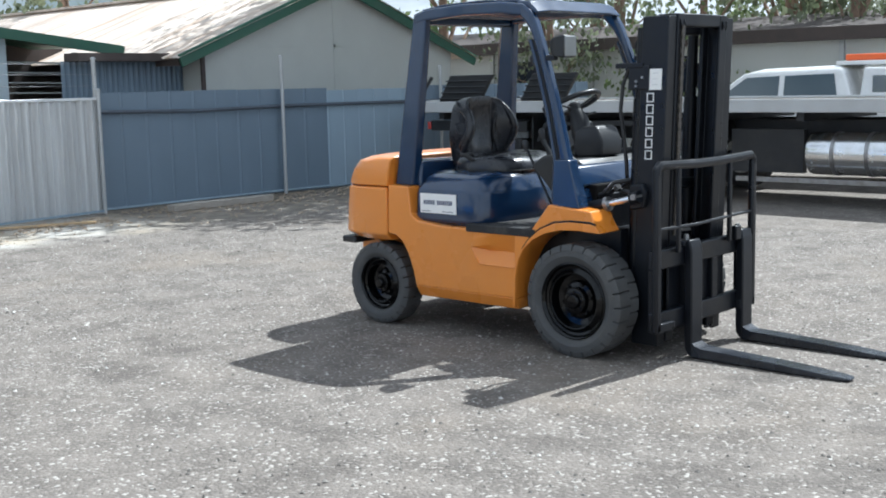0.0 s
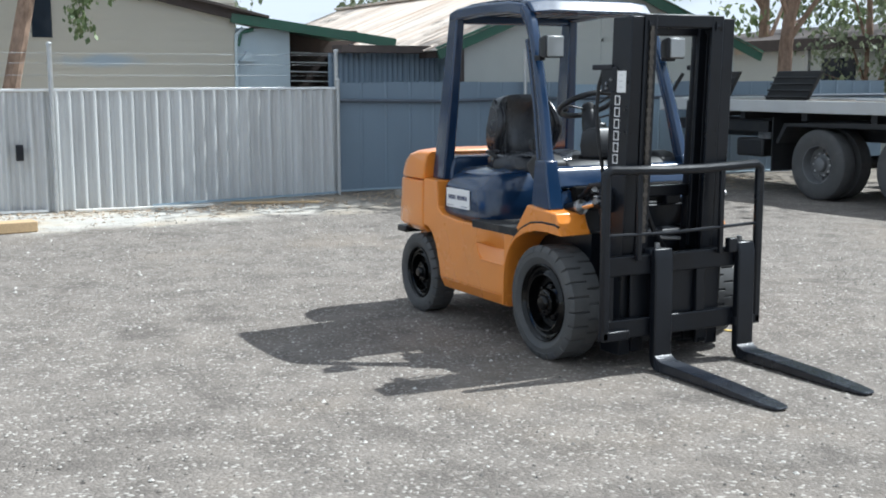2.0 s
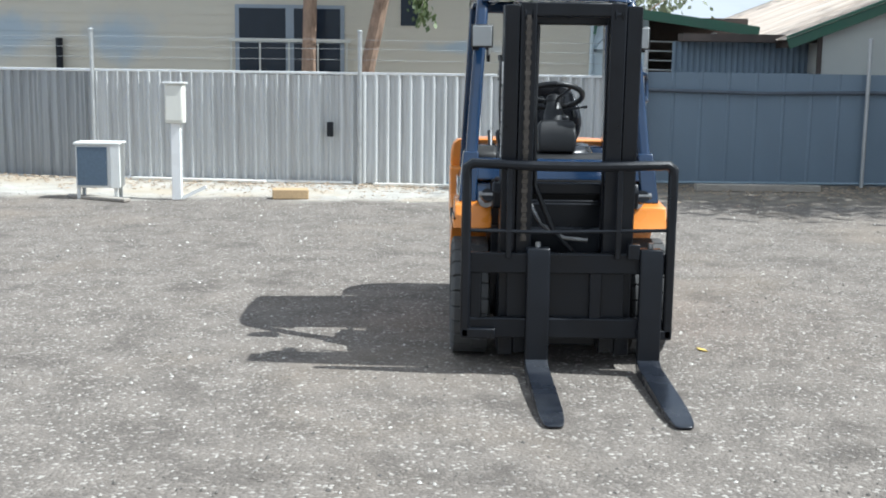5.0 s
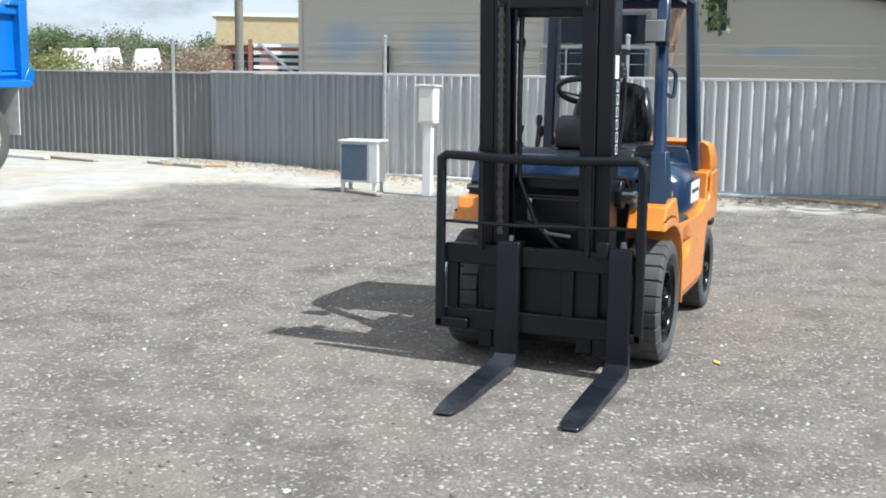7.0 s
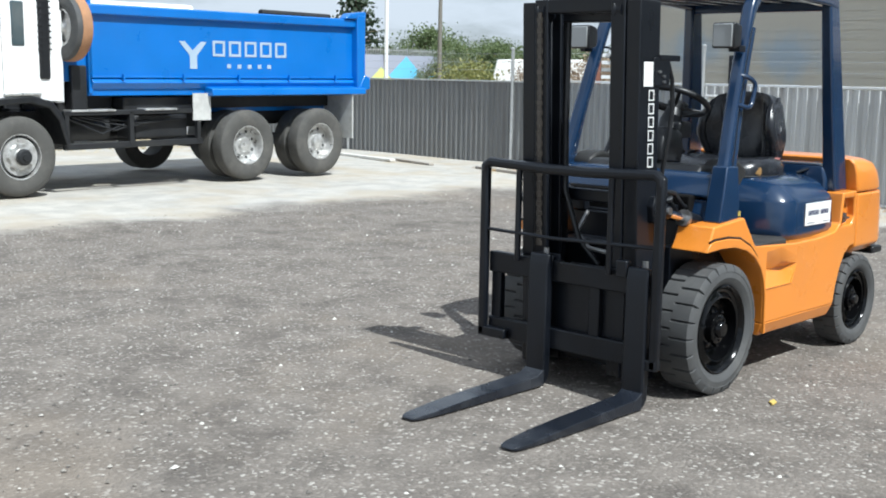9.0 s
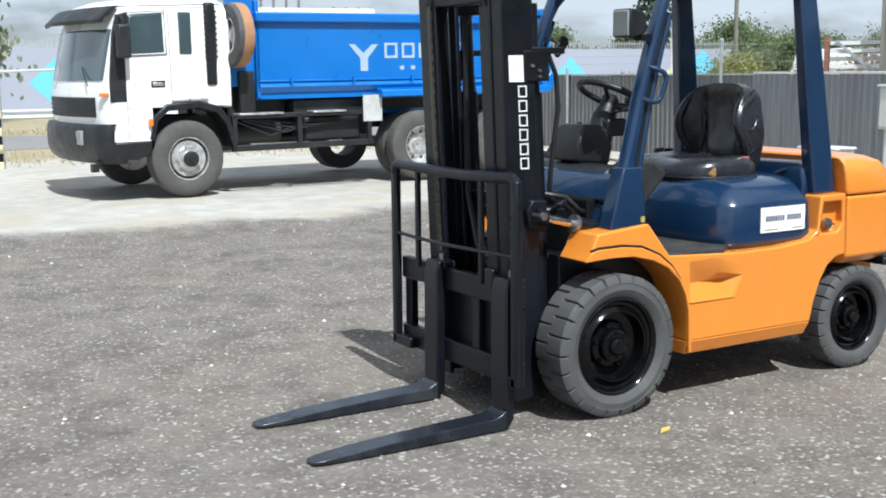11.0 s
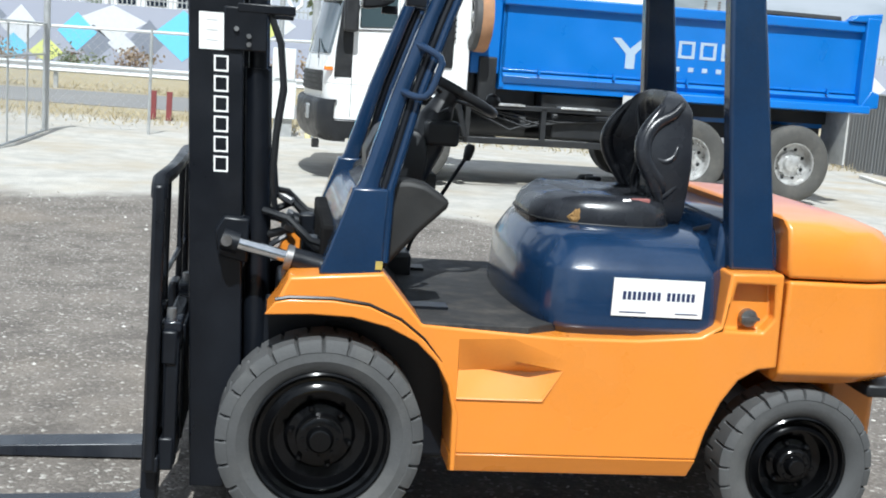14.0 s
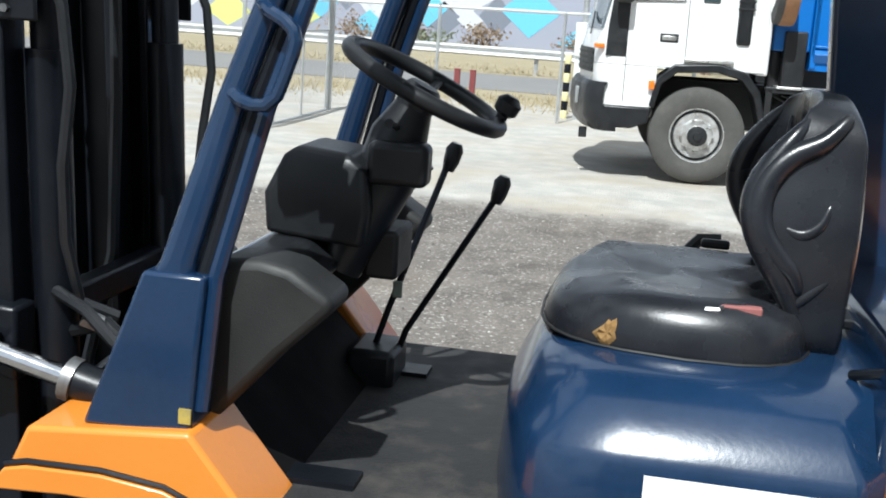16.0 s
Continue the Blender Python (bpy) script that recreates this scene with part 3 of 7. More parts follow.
for i in range(len(fan)):
    j = (i + 1) % len(fan)
    bm.faces.new((fan[i], fan[j], inner[j], inner[i]))
    bm.faces.new((inner[i], inner[j], tip))
fp("torn_foam", bm, FOAM, seat, "yellow foam showing through a ragged tear", smooth=10)

def back_shape(v):
    """Half width of the backrest at height v."""
    return 0.196 + 0.034 * math.exp(-((v - 0.45) / 0.28) ** 2) - 0.035 * max(0.0, (v - 0.80) / 0.20) ** 2.4 - 0.03 * max(0.0, (0.15 - v) / 0.15) ** 2

def back_wing(v):
    """How far the wings stand forward at height v."""
    return 0.140 * math.exp(-((v - 0.60) / 0.36) ** 2)

def smooth_line(pts, n=5):
    """A flowing line through the points."""
    pts = [Vector(p) for p in pts]
    out = []
    for i in range(len(pts) - 1):
        p0, p1, p2, p3 = pts[max(0, i - 1)], pts[i], pts[i + 1], pts[min(len(pts) - 1, i + 2)]
        for k in range(n):
            t = k / n
            out.append(0.5 * ((2 * p1) + (p2 - p0) * t + (2 * p0 - 5 * p1 + 4 * p2 - p3) * t * t + (3 * p1 - p0 - 3 * p2 + p3) * t ** 3))
    return out + [pts[-1]]

def back_front(u, v):
    a = -1 + 2 * u
    dish = max(0.0, 1 - (a * 1.25) ** 2)
    x = -1.158 - 0.030 * v + 0.018 * v ** 6 + back_wing(v) * abs(a) ** 2.6 + 0.022 * math.exp(-((v - 0.93) / 0.12) ** 2) * dish
    x += 0.012 * math.exp(-((v - 0.28) / 0.16) ** 2) * dish - 0.016 * math.exp(-((abs(a) - 0.55) / 0.10) ** 2) * math.sin(3.14 * v)
    z = 0.985 + 0.458 * v - 0.024 * v ** 5 * abs(a) ** 3
    return Vector((x, back_shape(v) * a, z))

def back_rear(u, v):
    p = back_front(u, v)
    a = -1 + 2 * u
    x = -1.228 - 0.002 * v - 0.030 * math.sin(3.14 * v) * (1 - a * a) + 0.022 * max(0.0, (v - 0.82) / 0.18) ** 2
    return Vector((x, p.y, p.z - 0.004))

bm = grid(back_front, 26, 28)
grid(back_rear, 26, 28, bm)
bmesh.ops.bridge_loops(bm, edges=[e for e in bm.edges if e.is_boundary])
fp("seat_backrest", bm, VINYL, label="moulded black vinyl backrest with side bolsters", bevel=0.02, seg=4, smooth=70)
for s in (1, -1):
    # rolled wing edge, inner bolster and the pressed ridge on the outer side
    roll = []
    for k in range(21):
        v = 0.10 + 0.84 * k / 20
        q = back_front((s * 0.97 + 1) / 2, v)
        roll.append((q.x - 0.010, q.y - 0.002 * s, q.z))
    fp("seat_bolster", tube(roll, [0.006 + 0.020 * math.sin(math.pi * k / 20) ** 0.6 for k in range(21)], 12), VINYL, smooth=70)
    ridge = []
    for k in range(17):
        v = 0.10 + 0.78 * k / 16
        q = back_front((s * (0.66 + 0.10 * math.cos(6.2 * v)) + 1) / 2, v)
        ridge.append((q.x, q.y, q.z))
    fp("seat_bolster", tube(ridge, [0.003 + 0.013 * math.sin(math.pi * k / 16) for k in range(17)], 10), VINYL, smooth=70)
    side_line = smooth_line([(x, s * (back_shape((z - 0.985) / 0.465) - 0.006), z) for x, z in ((-1.200, 1.412), (-1.160, 1.366), (-1.108, 1.336), (-1.076, 1.300), (-1.062, 1.256), (-1.070, 1.207), (-1.103, 1.165), (-1.130, 1.138), (-1.147, 1.10))])
    m_ = len(side_line) - 1
    fp("seat_ridge", tube(side_line, [0.005 + 0.020 * math.sin(math.pi * k / m_) ** 0.5 for k in range(m_ + 1)], 12), VINYL, smooth=80)
    for low in (((-1.206, 1.150), (-1.175, 1.116), (-1.138, 1.082), (-1.104, 1.068)), ((-1.098, 1.222), (-1.136, 1.208), (-1.166, 1.226), (-1.182, 1.268))):
        low_line = smooth_line([(x, s * (back_shape((z - 0.985) / 0.465) - 0.008), z) for x, z in low])
        fp("seat_ridge", tube(low_line, [0.002 + 0.0105 * math.sin(math.pi * k / (len(low_line) - 1)) ** 0.6 for k in range(len(low_line))], 10), VINYL, smooth=80)
fp("seat_bracket", nbox(-1.24, -1.10, -0.15, 0.15, 1.0, 1.06), PLASTIC, bevel=0.01)
fp("seat_adjuster", tube([(-0.97, -0.30, 1.055), (-1.0, -0.325, 1.085), (-1.045, -0.325, 1.088)], 0.014, 8), GREYPLASTIC)
fp("belt_buckle", tube([(-0.985, 0.262, 1.070), (-0.992, 0.279, 1.074), (-1.012, 0.282, 1.076), (-1.022, 0.264, 1.079), (-1.008, 0.250, 1.079), (-0.985, 0.262, 1.070)], 0.006, 6), STEEL)
fp("belt_strap", nbox(-1.085, -1.015, 0.250, 0.272, 1.068, 1.084), REDTAG, bevel=0.003)
fp("armrest_stub", nbox(-1.06, -1.0, -0.27, -0.25, 1.08, 1.10), PLASTIC, bevel=0.006)

# overhead guard
GZ = 1.945

def lean_in(z):
    """Distance of the guard's front legs from the middle at height z."""
    return 0.474 - 0.07 * (z - 1.06)

for s in (1, -1):
    y = 0.495 * s
    outline = [((-0.075, 1.06), (-0.188, 1.06)), ((-0.104, 1.11), (-0.190, 1.11)), ((-0.185, 1.38), (-0.260, 1.375)), ((-0.268, 1.62), (-0.338, 1.61)), ((-0.320, 1.76), (-0.388, 1.74)), ((-0.360, 1.86), (-0.430, 1.82)), ((-0.40, 1.925), (-0.478, 1.872)), ((-0.45, GZ + 0.018), (-0.51, 1.905)), ((-0.55, GZ + 0.034), (-0.56, 1.915)), ((-0.66, GZ + 0.04), (-0.66, 1.92))]
    rings = []
    for i, (f_, r_) in enumerate(outline):
        yy = lean_in(f_[1]) * s
        rings.append([(f_[0], yy + 0.034, f_[1]), (f_[0], yy - 0.034, f_[1]), (r_[0] + 0.024, yy - 0.034, r_[1] + 0.004), (r_[0] + 0.024, yy + 0.034, r_[1] + 0.004)])
    fp("front_pillar", loft(rings), BLUE, bevel=0.020, seg=4)
    fp("pillar_boot", loft([[(xf, y + w - 0.075 * (z - 0.83) * s, z), (xf, y - w - 0.075 * (z - 0.83) * s, z), (xr, y - w - 0.075 * (z - 0.83) * s, z), (xr, y + w - 0.075 * (z - 0.83) * s, z)] for xf, xr, w, z in ((0.006, -0.184, 0.047, 0.83), (-0.042, -0.186, 0.045, 0.97), (-0.084, -0.190, 0.041, 1.094))]), BLUE, bevel=0.007, seg=2)
    # dark channel line along the pillar
    for off, back, r_, m_ in ((0.008, 0.014, 0.013, BLACK), (0.012, -0.006, 0.014, BLUE)):
        fp("pillar_conduit", tube([(x + back, (lean_in(z) + off + (0.016 if z < 1.0 else 0.0)) * s, z) for x, z in ((-0.184, 0.87), (-0.192, 1.09), (-0.262, 1.37), (-0.340, 1.61), (-0.394, 1.76))], r_, 10), m_)
    fp("rear_pillar", loft([[(xf, yo_ * s, z), (xf, yi_ * s, z), (xr, yi_ * s, z), (xr, yo_ * s, z)] for xf, xr, yo_, yi_, z in ((-1.292, -1.447, 0.505, 0.430, 0.90), (-1.235, -1.365, 0.476, 0.410, 1.5), (-1.195, -1.30, 0.456, 0.396, GZ))]), BLUE, bevel=0.012, seg=3)
    fp("roof_rail", loft([[(x, yy + 0.03 * s, z), (x, yy - 0.035 * s, z), (x, yy - 0.035 * s, z - 0.07), (x, yy + 0.03 * s, z - 0.07)] for x, yy, z in ((-1.30, 0.43 * s, GZ + 0.005), (-1.2, 0.43 * s, GZ + 0.03), (-0.9, 0.43 * s, GZ + 0.045), (-0.6, 0.425 * s, GZ + 0.04), (-0.45, 0.415 * s, GZ + 0.02))]), BLUE, bevel=0.015, seg=3)
fp("roof_front_beam", loft([[(-0.36, y, GZ - 0.035 + b), (-0.43, y, GZ + 0.035 + b), (-0.52, y, GZ + 0.04 + b), (-0.47, y, GZ - 0.035 + b)] for y, b in ((-0.42, 0), (-0.3, 0.012), (0.3, 0.012), (0.42, 0))]), BLUE, bevel=0.012, seg=3)
fp("roof_rear_beam", nbox(-1.31, -1.22, -0.42, 0.42, GZ - 0.06, GZ + 0.012), BLUE, bevel=0.012)
for i in range(6):
    y = -0.325 + 0.13 * i
    fp("roof_bar", nbox(-1.24, -0.48, y - 0.018, y + 0.018, GZ - 0.02, GZ + 0.034), BLUE, bevel=0.006)
fp("roof_sheet", loft([[(x, 0.405, z), (x, -0.405, z), (x, -0.405, z + 0.012), (x, 0.405, z + 0.012)] for x, z in ((-1.27, GZ + 0.022), (-1.1, GZ + 0.042), (-0.8, GZ + 0.05), (-0.5, GZ + 0.034))]), BLUE, bevel=0.004)

# grab handle on the operator side
fp("grab_handle", tube([(-0.215, 0.478, 1.388), (-0.235, 0.496, 1.379), (-0.258, 0.503, 1.374), (-0.279, 0.507, 1.376), (-0.296, 0.508, 1.392), (-0.307, 0.508, 1.421), (-0.318, 0.508, 1.455), (-0.323, 0.508, 1.477), (-0.318, 0.506, 1.494), (-0.303, 0.502, 1.506), (-0.275, 0.492, 1.519), (-0.255, 0.465, 1.528)], 0.0115, 10), BLUE)
# small driving mirror on the far front pillar
mirror = fp("driving_mirror", prism([(-0.352, 1.612), (-0.378, 1.578), (-0.392, 1.578), (-0.452, 1.648), (-0.446, 1.672), (-0.425, 1.688), (-0.410, 1.684)], -0.388, -0.368), GREYPLASTIC, label="small grey-backed driving mirror", bevel=0.006)
fp("mirror_arm", tube([(-0.385, -0.380, 1.645), (-0.37, -0.40, 1.665), (-0.33, -0.425, 1.67)], 0.007, 8), BLACK, mirror)
# work lamps on the front pillars
for s in (1, -1):
    y = 0.425 * s
    lamp = fp("work_lamp", loft([[(x, y + w_, 1.715 - h_), (x, y - w_, 1.715 - h_), (x, y - w_, 1.715 + h_), (x, y + w_, 1.715 + h_)] for x, w_, h_ in ((-0.255, 0.028, 0.03), (-0.22, 0.05, 0.05), (-0.17, 0.058, 0.06), (-0.135, 0.06, 0.062))]), PLASTIC, bevel=0.008, label="black work lamp with a grey lens")
    fp("lens", nbox(-0.137, -0.128, y - 0.052, y + 0.052, 1.66, 1.77), LENS, lamp, bevel=0.006)
    fp("lamp_bracket", nbox(-0.27, -0.21, y - 0.012, y + 0.05 * s, 1.64, 1.67), BLACK, lamp, bevel=0.004)

fp("warning_sticker", nbox(-0.184, -0.163, 0.539, 0.5435, 0.853, 0.878), mat("yellow_sticker", (0.40, 0.31, 0.07), 0.5, var=0.3, scale=30, dirt=0.6, dirt_color=(0.12, 0.13, 0.13)), label="small yellow warning sticker")

# cowl and dashboard
fp("front_cowl", prism([(-0.005, 0.80), (-0.05, 0.93), (-0.165, 0.93), (-0.165, 0.80)], -0.45, 0.45), BLUE, bevel=0.012, seg=3)
fp("cowl_top", prism([(-0.035, 0.942), (-0.075, 1.03), (-0.10, 1.055), (-0.165, 1.06), (-0.165, 0.942)], -0.452, 0.452), BLUE, bevel=0.015, seg=3)
fp("cowl_grille", nbox(-0.03, 0.012, -0.30, 0.30, 0.81, 0.845), BLACK, bevel=0.008)
fp("lower_bulkhead", nbox(-0.06, 0.0, -0.25, 0.25, 0.68, 0.80), mat("grey_blue_paint", (0.10, 0.13, 0.17), 0.45, var=0.2, dirt=0.4), bevel=0.01)
for s in (1, -1):
    fp("dash_side", prism([(-0.131, 0.86), (-0.14, 1.08), (-0.20, 1.112), (-0.26, 1.118), (-0.314, 1.108), (-0.392, 1.059), (-0.381, 1.035), (-0.30, 0.955), (-0.19, 0.83), (-0.156, 0.81)], 0.33 * s, 0.455 * s), GREYPLASTIC, bevel=0.018, seg=3)
fp("dash_top", prism([(-0.10, 1.045), (-0.16, 1.085), (-0.24, 1.085), (-0.30, 1.03), (-0.16, 0.93)], -0.34, 0.34), PLASTIC, bevel=0.015)
fp("instrument_pod", loft([[(-0.15, w, 1.09), (-0.15, -w, 1.09), (-0.345, -w, 1.075), (-0.345, w, 1.075)] for w in (0.10,)] + [[(-0.145, 0.105, 1.17), (-0.145, -0.105, 1.17), (-0.355, -0.105, 1.15), (-0.355, 0.105, 1.15)], [(-0.18, 0.10, 1.245), (-0.18, -0.10, 1.245), (-0.345, -0.10, 1.225), (-0.345, 0.10, 1.225)], [(-0.205, 0.085, 1.265), (-0.205, -0.085, 1.265), (-0.31, -0.085, 1.255), (-0.31, 0.085, 1.255)]]), PLASTIC, bevel=0.012, seg=3)
fp("steering_column", tube([(-0.28, 0.02, 1.02), (-0.36, 0.0, 1.20), (-0.385, 0.0, 1.29), (-0.415, 0.0, 1.36)], [0.05, 0.062, 0.058, 0.035], 14), PLASTIC)
fp("column_switch", nbox(-0.46, -0.34, 0.02, 0.085, 1.20, 1.285), PLASTIC, bevel=0.015, seg=3)
fp("indicator_stalk", tube([(-0.39, 0.05, 1.31), (-0.40, 0.16, 1.33), (-0.405, 0.19, 1.332)], [0.006, 0.006, 0.009], 8), PLASTIC)
tilt = Matrix.Translation((-0.43, 0, 1.39)) @ Matrix.Rotation(radians(-25.5), 4, "Y")
wheel_bm = tube([tilt @ Vector((0.165 * math.cos(2 * math.pi * k / 36), 0.165 * math.sin(2 * math.pi * k / 36), 0)) for k in range(37)], 0.0165, 10)
sw = fp("steering_wheel", wheel_bm, PLASTIC, label="black steering wheel with spinner knob", smooth=60)
for a in (35, 145, 270):
    fp("spoke", tube([tilt @ Vector((0.02 * math.cos(radians(a)), 0.02 * math.sin(radians(a)), -0.03)), tilt @ Vector((0.16 * math.cos(radians(a)), 0.16 * math.sin(radians(a)), 0))], 0.011, 8, flat=0.6), PLASTIC, sw)
fp("horn_pad", (lambda b: (b.transform(tilt), b)[1])(lathe([(0.0, 0.004), (0.03, 0.002), (0.042, -0.012), (0.04, -0.045), (0.001, -0.045)], (0, 0, 0), "z", 18)), PLASTIC, sw)
fp("spinner_knob", (lambda b: (b.transform(tilt), b)[1])(lathe([(0.012, 0.0), (0.012, 0.02), (0.024, 0.028), (0.026, 0.05), (0.014, 0.062), (0.001, 0.063)], (-0.155, -0.055, 0.0), "z", 14)), PLASTIC, sw)
for (kx, kz), (bx, bz), yy in (((-0.448, 1.226), (-0.288, 0.735), -0.28), ((-0.557, 1.160), (-0.330, 0.69), -0.30)):
    lev = fp("hydraulic_lever", tube([(bx, yy, bz), (bx - 0.035, yy, bz + 0.12), (kx + 0.012, yy, kz - 0.03), (kx, yy, kz)], 0.0075, 8), BLACK)
    fp("knob", tube([(kx + 0.008, yy, kz - 0.035), (kx + 0.002, yy, kz - 0.015), (kx - 0.004, yy, kz + 0.012), (kx - 0.008, yy, kz + 0.026)], [0.013, 0.018, 0.02, 0.012], 10), PLASTIC, lev)
fp("lever_box", nbox(-0.36, -0.25, -0.36, -0.2, 0.66, 0.78), PLASTIC, bevel=0.015)
fp("ignition_box", nbox(-0.40, -0.33, -0.13, 0.02, 1.0, 1.10), GREYPLASTIC, bevel=0.01)
fp("key_tag", nbox(-0.405, -0.385, -0.03, -0.025, 0.955, 0.99), mat("green_grey_tag", (0.16, 0.2, 0.17), 0.6), bevel=0.002)
fp("brake_lever", tube([(-0.20, -0.36, 0.95), (-0.33, -0.36, 1.12), (-0.38, -0.36, 1.19)], [0.012, 0.012, 0.016], 8), BLACK)

# stickers with printing that stays as bars
def sticker(x0, x1, z0, z1, y, rows):
    st = fp("name_sticker", nbox(x0, x1, min(y, y + 0.004), max(y, y + 0.004), z0, z1), WHITE, label="white name sticker with dark printing")
    yo = y + 0.0048 if y > 0 else y - 0.0008
    for a, b_, c, d in rows:
        fp("print_bar", nbox(x0 + (x1 - x0) * a, x0 + (x1 - x0) * b_, yo - 0.0004, yo + 0.0004, z0 + (z1 - z0) * c, z0 + (z1 - z0) * d), INK, st)

bars = []
p = 0.10
for k in range(15):
    w = 0.036 if k != 6 else 0.0
    bars.append((p, p + w, 0.44, 0.66))
    p += 0.054
bars.append((0.05, 0.30, 0.09, 0.12))
bars.append((0.62, 0.92, 0.09, 0.12))
HL = 0.5245
sticker(-1.208, -0.912, 0.742, 0.862, HL - 0.002, bars)
sticker(-1.21, -0.915, 0.742, 0.862, -HL - 0.002, bars)

# ---------------- mast, carriage, forks, wheels ----------------
def channel(x0, x1, y0, y1, z0, z1, t, open_dir):
    """An upright channel section, open towards +y or -y (open_dir)."""
    o = y1 if open_dir > 0 else y0
    w = y0 if open_dir > 0 else y1
    s = 1 if open_dir > 0 else -1
    prof = [(x0, o), (x0, w), (x1, w), (x1, o), (x1 - t, o), (x1 - t, w + s * t), (x0 + t, w + s * t), (x0 + t, o)]
    return prism(prof, z0, z1, "z")

MT = 1.855
LEAN = Matrix(((1, 0, 0.04, -0.036), (0, 1, 0, 0), (0, 0, 1, 0), (0, 0, 0, 1)))   # mast leans a little forward

def mp(name, bm, material, parent=None, label="", bevel=0.0):
    bm.transform(LEAN)
    return fp(name, bm, material, parent, label, bevel)

def span(a, b_, s):
    return (min(a * s, b_ * s), max(a * s, b_ * s))

CHAIN = mat("oily_chain_steel", (0.10, 0.09, 0.08), 0.45, 0.7, 0.4, scale=30)
for s in (1, -1):
    mp("outer_mast_rail", channel(0.242, 0.405, *span(0.264, 0.340, s), 0.075, MT, 0.022, -s), BLACK, bevel=0.005)
    mp("inner_mast_rail", channel(0.285, 0.412, *span(0.182, 0.260, s), 0.09, MT + 0.012, 0.022, -s), BLACK, bevel=0.005)
    mp("lift_cylinder", tube([(0.198, 0.262 * s, 0.14), (0.198, 0.262 * s, 1.42)], 0.040, 14), BLACK)
    mp("lift_rod", tube([(0.198, 0.262 * s, 1.42), (0.198, 0.262 * s, 1.80)], 0.030, 12), BLACK)
    # chain of flat links
    bm = bmesh.new()
    for i in range(46):
        z = 0.68 + 0.0245 * i
        w = 0.010 if i % 2 else 0.015
        box(bm, 0.414, 0.424, 0.222 * s - w, 0.222 * s + w, z, z + 0.023)
    if s < 0:
        mp("lift_chain", bm, CHAIN)
    mp("chain_roller", lathe([(0.02, -0.02), (0.05, -0.02), (0.042, -0.012), (0.042, 0.012), (0.05, 0.02), (0.02, 0.02)], (0.372, 0.222 * s, 1.81), "y", 18, ring=True), BLACK)
    # stop bracket near the top
    mp("mast_stop", nbox(0.085, 0.26, *span(0.29, 0.352, s), 1.585, 1.613), BLACK, bevel=0.004)
    mp("mast_gusset", nbox(0.17, 0.30, *span(0.340, 0.350, s), 1.47, 1.60), BLACK, bevel=0.006)
    for x, z in ((0.225, 1.49), (0.225, 1.515), (0.262, 1.535)):
        mp("gusset_bolt", tube([(x, 0.345 * s, z), (x, 0.360 * s, z)], 0.008, 6), STEEL)
    fp("tilt_bracket", prism([(0.22, 0.82), (0.22, 0.96), (0.30, 0.965), (0.325, 0.92), (0.31, 0.84)], 0.300 * s, 0.375 * s), BLACK, bevel=0.008)
    tc_ = fp("tilt_cylinder", tube([(0.10, 0.40 * s, 0.852), (-0.12, 0.40 * s, 0.80)], 0.036, 14), BLACK)
    fp("piston_rod", tube([(0.255, 0.40 * s, 0.888), (0.10, 0.40 * s, 0.852)], 0.020, 12), CHROME, tc_, "bright chromed rod")
    fp("gland_ring", tube([(0.105, 0.40 * s, 0.853), (0.085, 0.40 * s, 0.848)], 0.041, 14), STEEL, tc_)
    fp("clevis", tube([(0.30, 0.40 * s, 0.90), (0.25, 0.40 * s, 0.887)], 0.034, 12), BLACK, tc_)
    fp("clevis_pin", tube([(0.285, 0.355 * s, 0.90), (0.285, 0.445 * s, 0.90)], 0.017, 10), STEEL, tc_)
    fp("mast_hinge", prism([(0.21, 0.20), (0.21, 0.42), (0.08, 0.40), (0.02, 0.30), (0.08, 0.22)], 0.24 * s, 0.35 * s), BLACK, bevel=0.01)
    # hoses looping beside the mast
    mp("hydraulic_hose", tube([(0.16, 0.33 * s, 1.585), (0.128, 0.335 * s, 1.50), (0.118, 0.335 * s, 1.36), (0.140, 0.33 * s, 1.22), (0.15, 0.31 * s, 1.08), (0.14, 0.28 * s, 0.96), (0.08, 0.25 * s, 0.93)], 0.011, 8), PLASTIC)
    fp("hydraulic_hose", tube([(0.18, 0.30 * s, 0.98), (0.10, 0.345 * s, 0.965), (0.03, 0.35 * s, 0.90), (-0.05, 0.34 * s, 0.88)], 0.012, 8), PLASTIC)
    fp("hydraulic_hose", tube([(0.16, 0.27 * s, 0.90), (0.08, 0.30 * s, 0.93), (0.0, 0.30 * s, 0.86), (-0.05, 0.26 * s, 0.84)], 0.014, 8), PLASTIC)
    fp("valve_block", nbox(0.0, 0.055, *span(0.22, 0.31, s), 0.83, 0.90), BLACK, bevel=0.006)
    fp("hose_fitting", tube([(0.085, 0.31 * s, 0.93), (0.115, 0.325 * s, 0.945)], 0.017, 6), STEEL)
    # plate and lettering blocks down the rail side
    pl = mp("data_plate", nbox(0.300, 0.374, *span(0.3402, 0.3432, s), 1.468, 1.579), WHITE, label="white data plate on the mast")
    for k in range(3):
        mp("print_bar", nbox(0.318, 0.352, *span(0.3432, 0.3442, s), 1.495 + 0.03 * k, 1.4975 + 0.03 * k), PRINTGREY, pl)
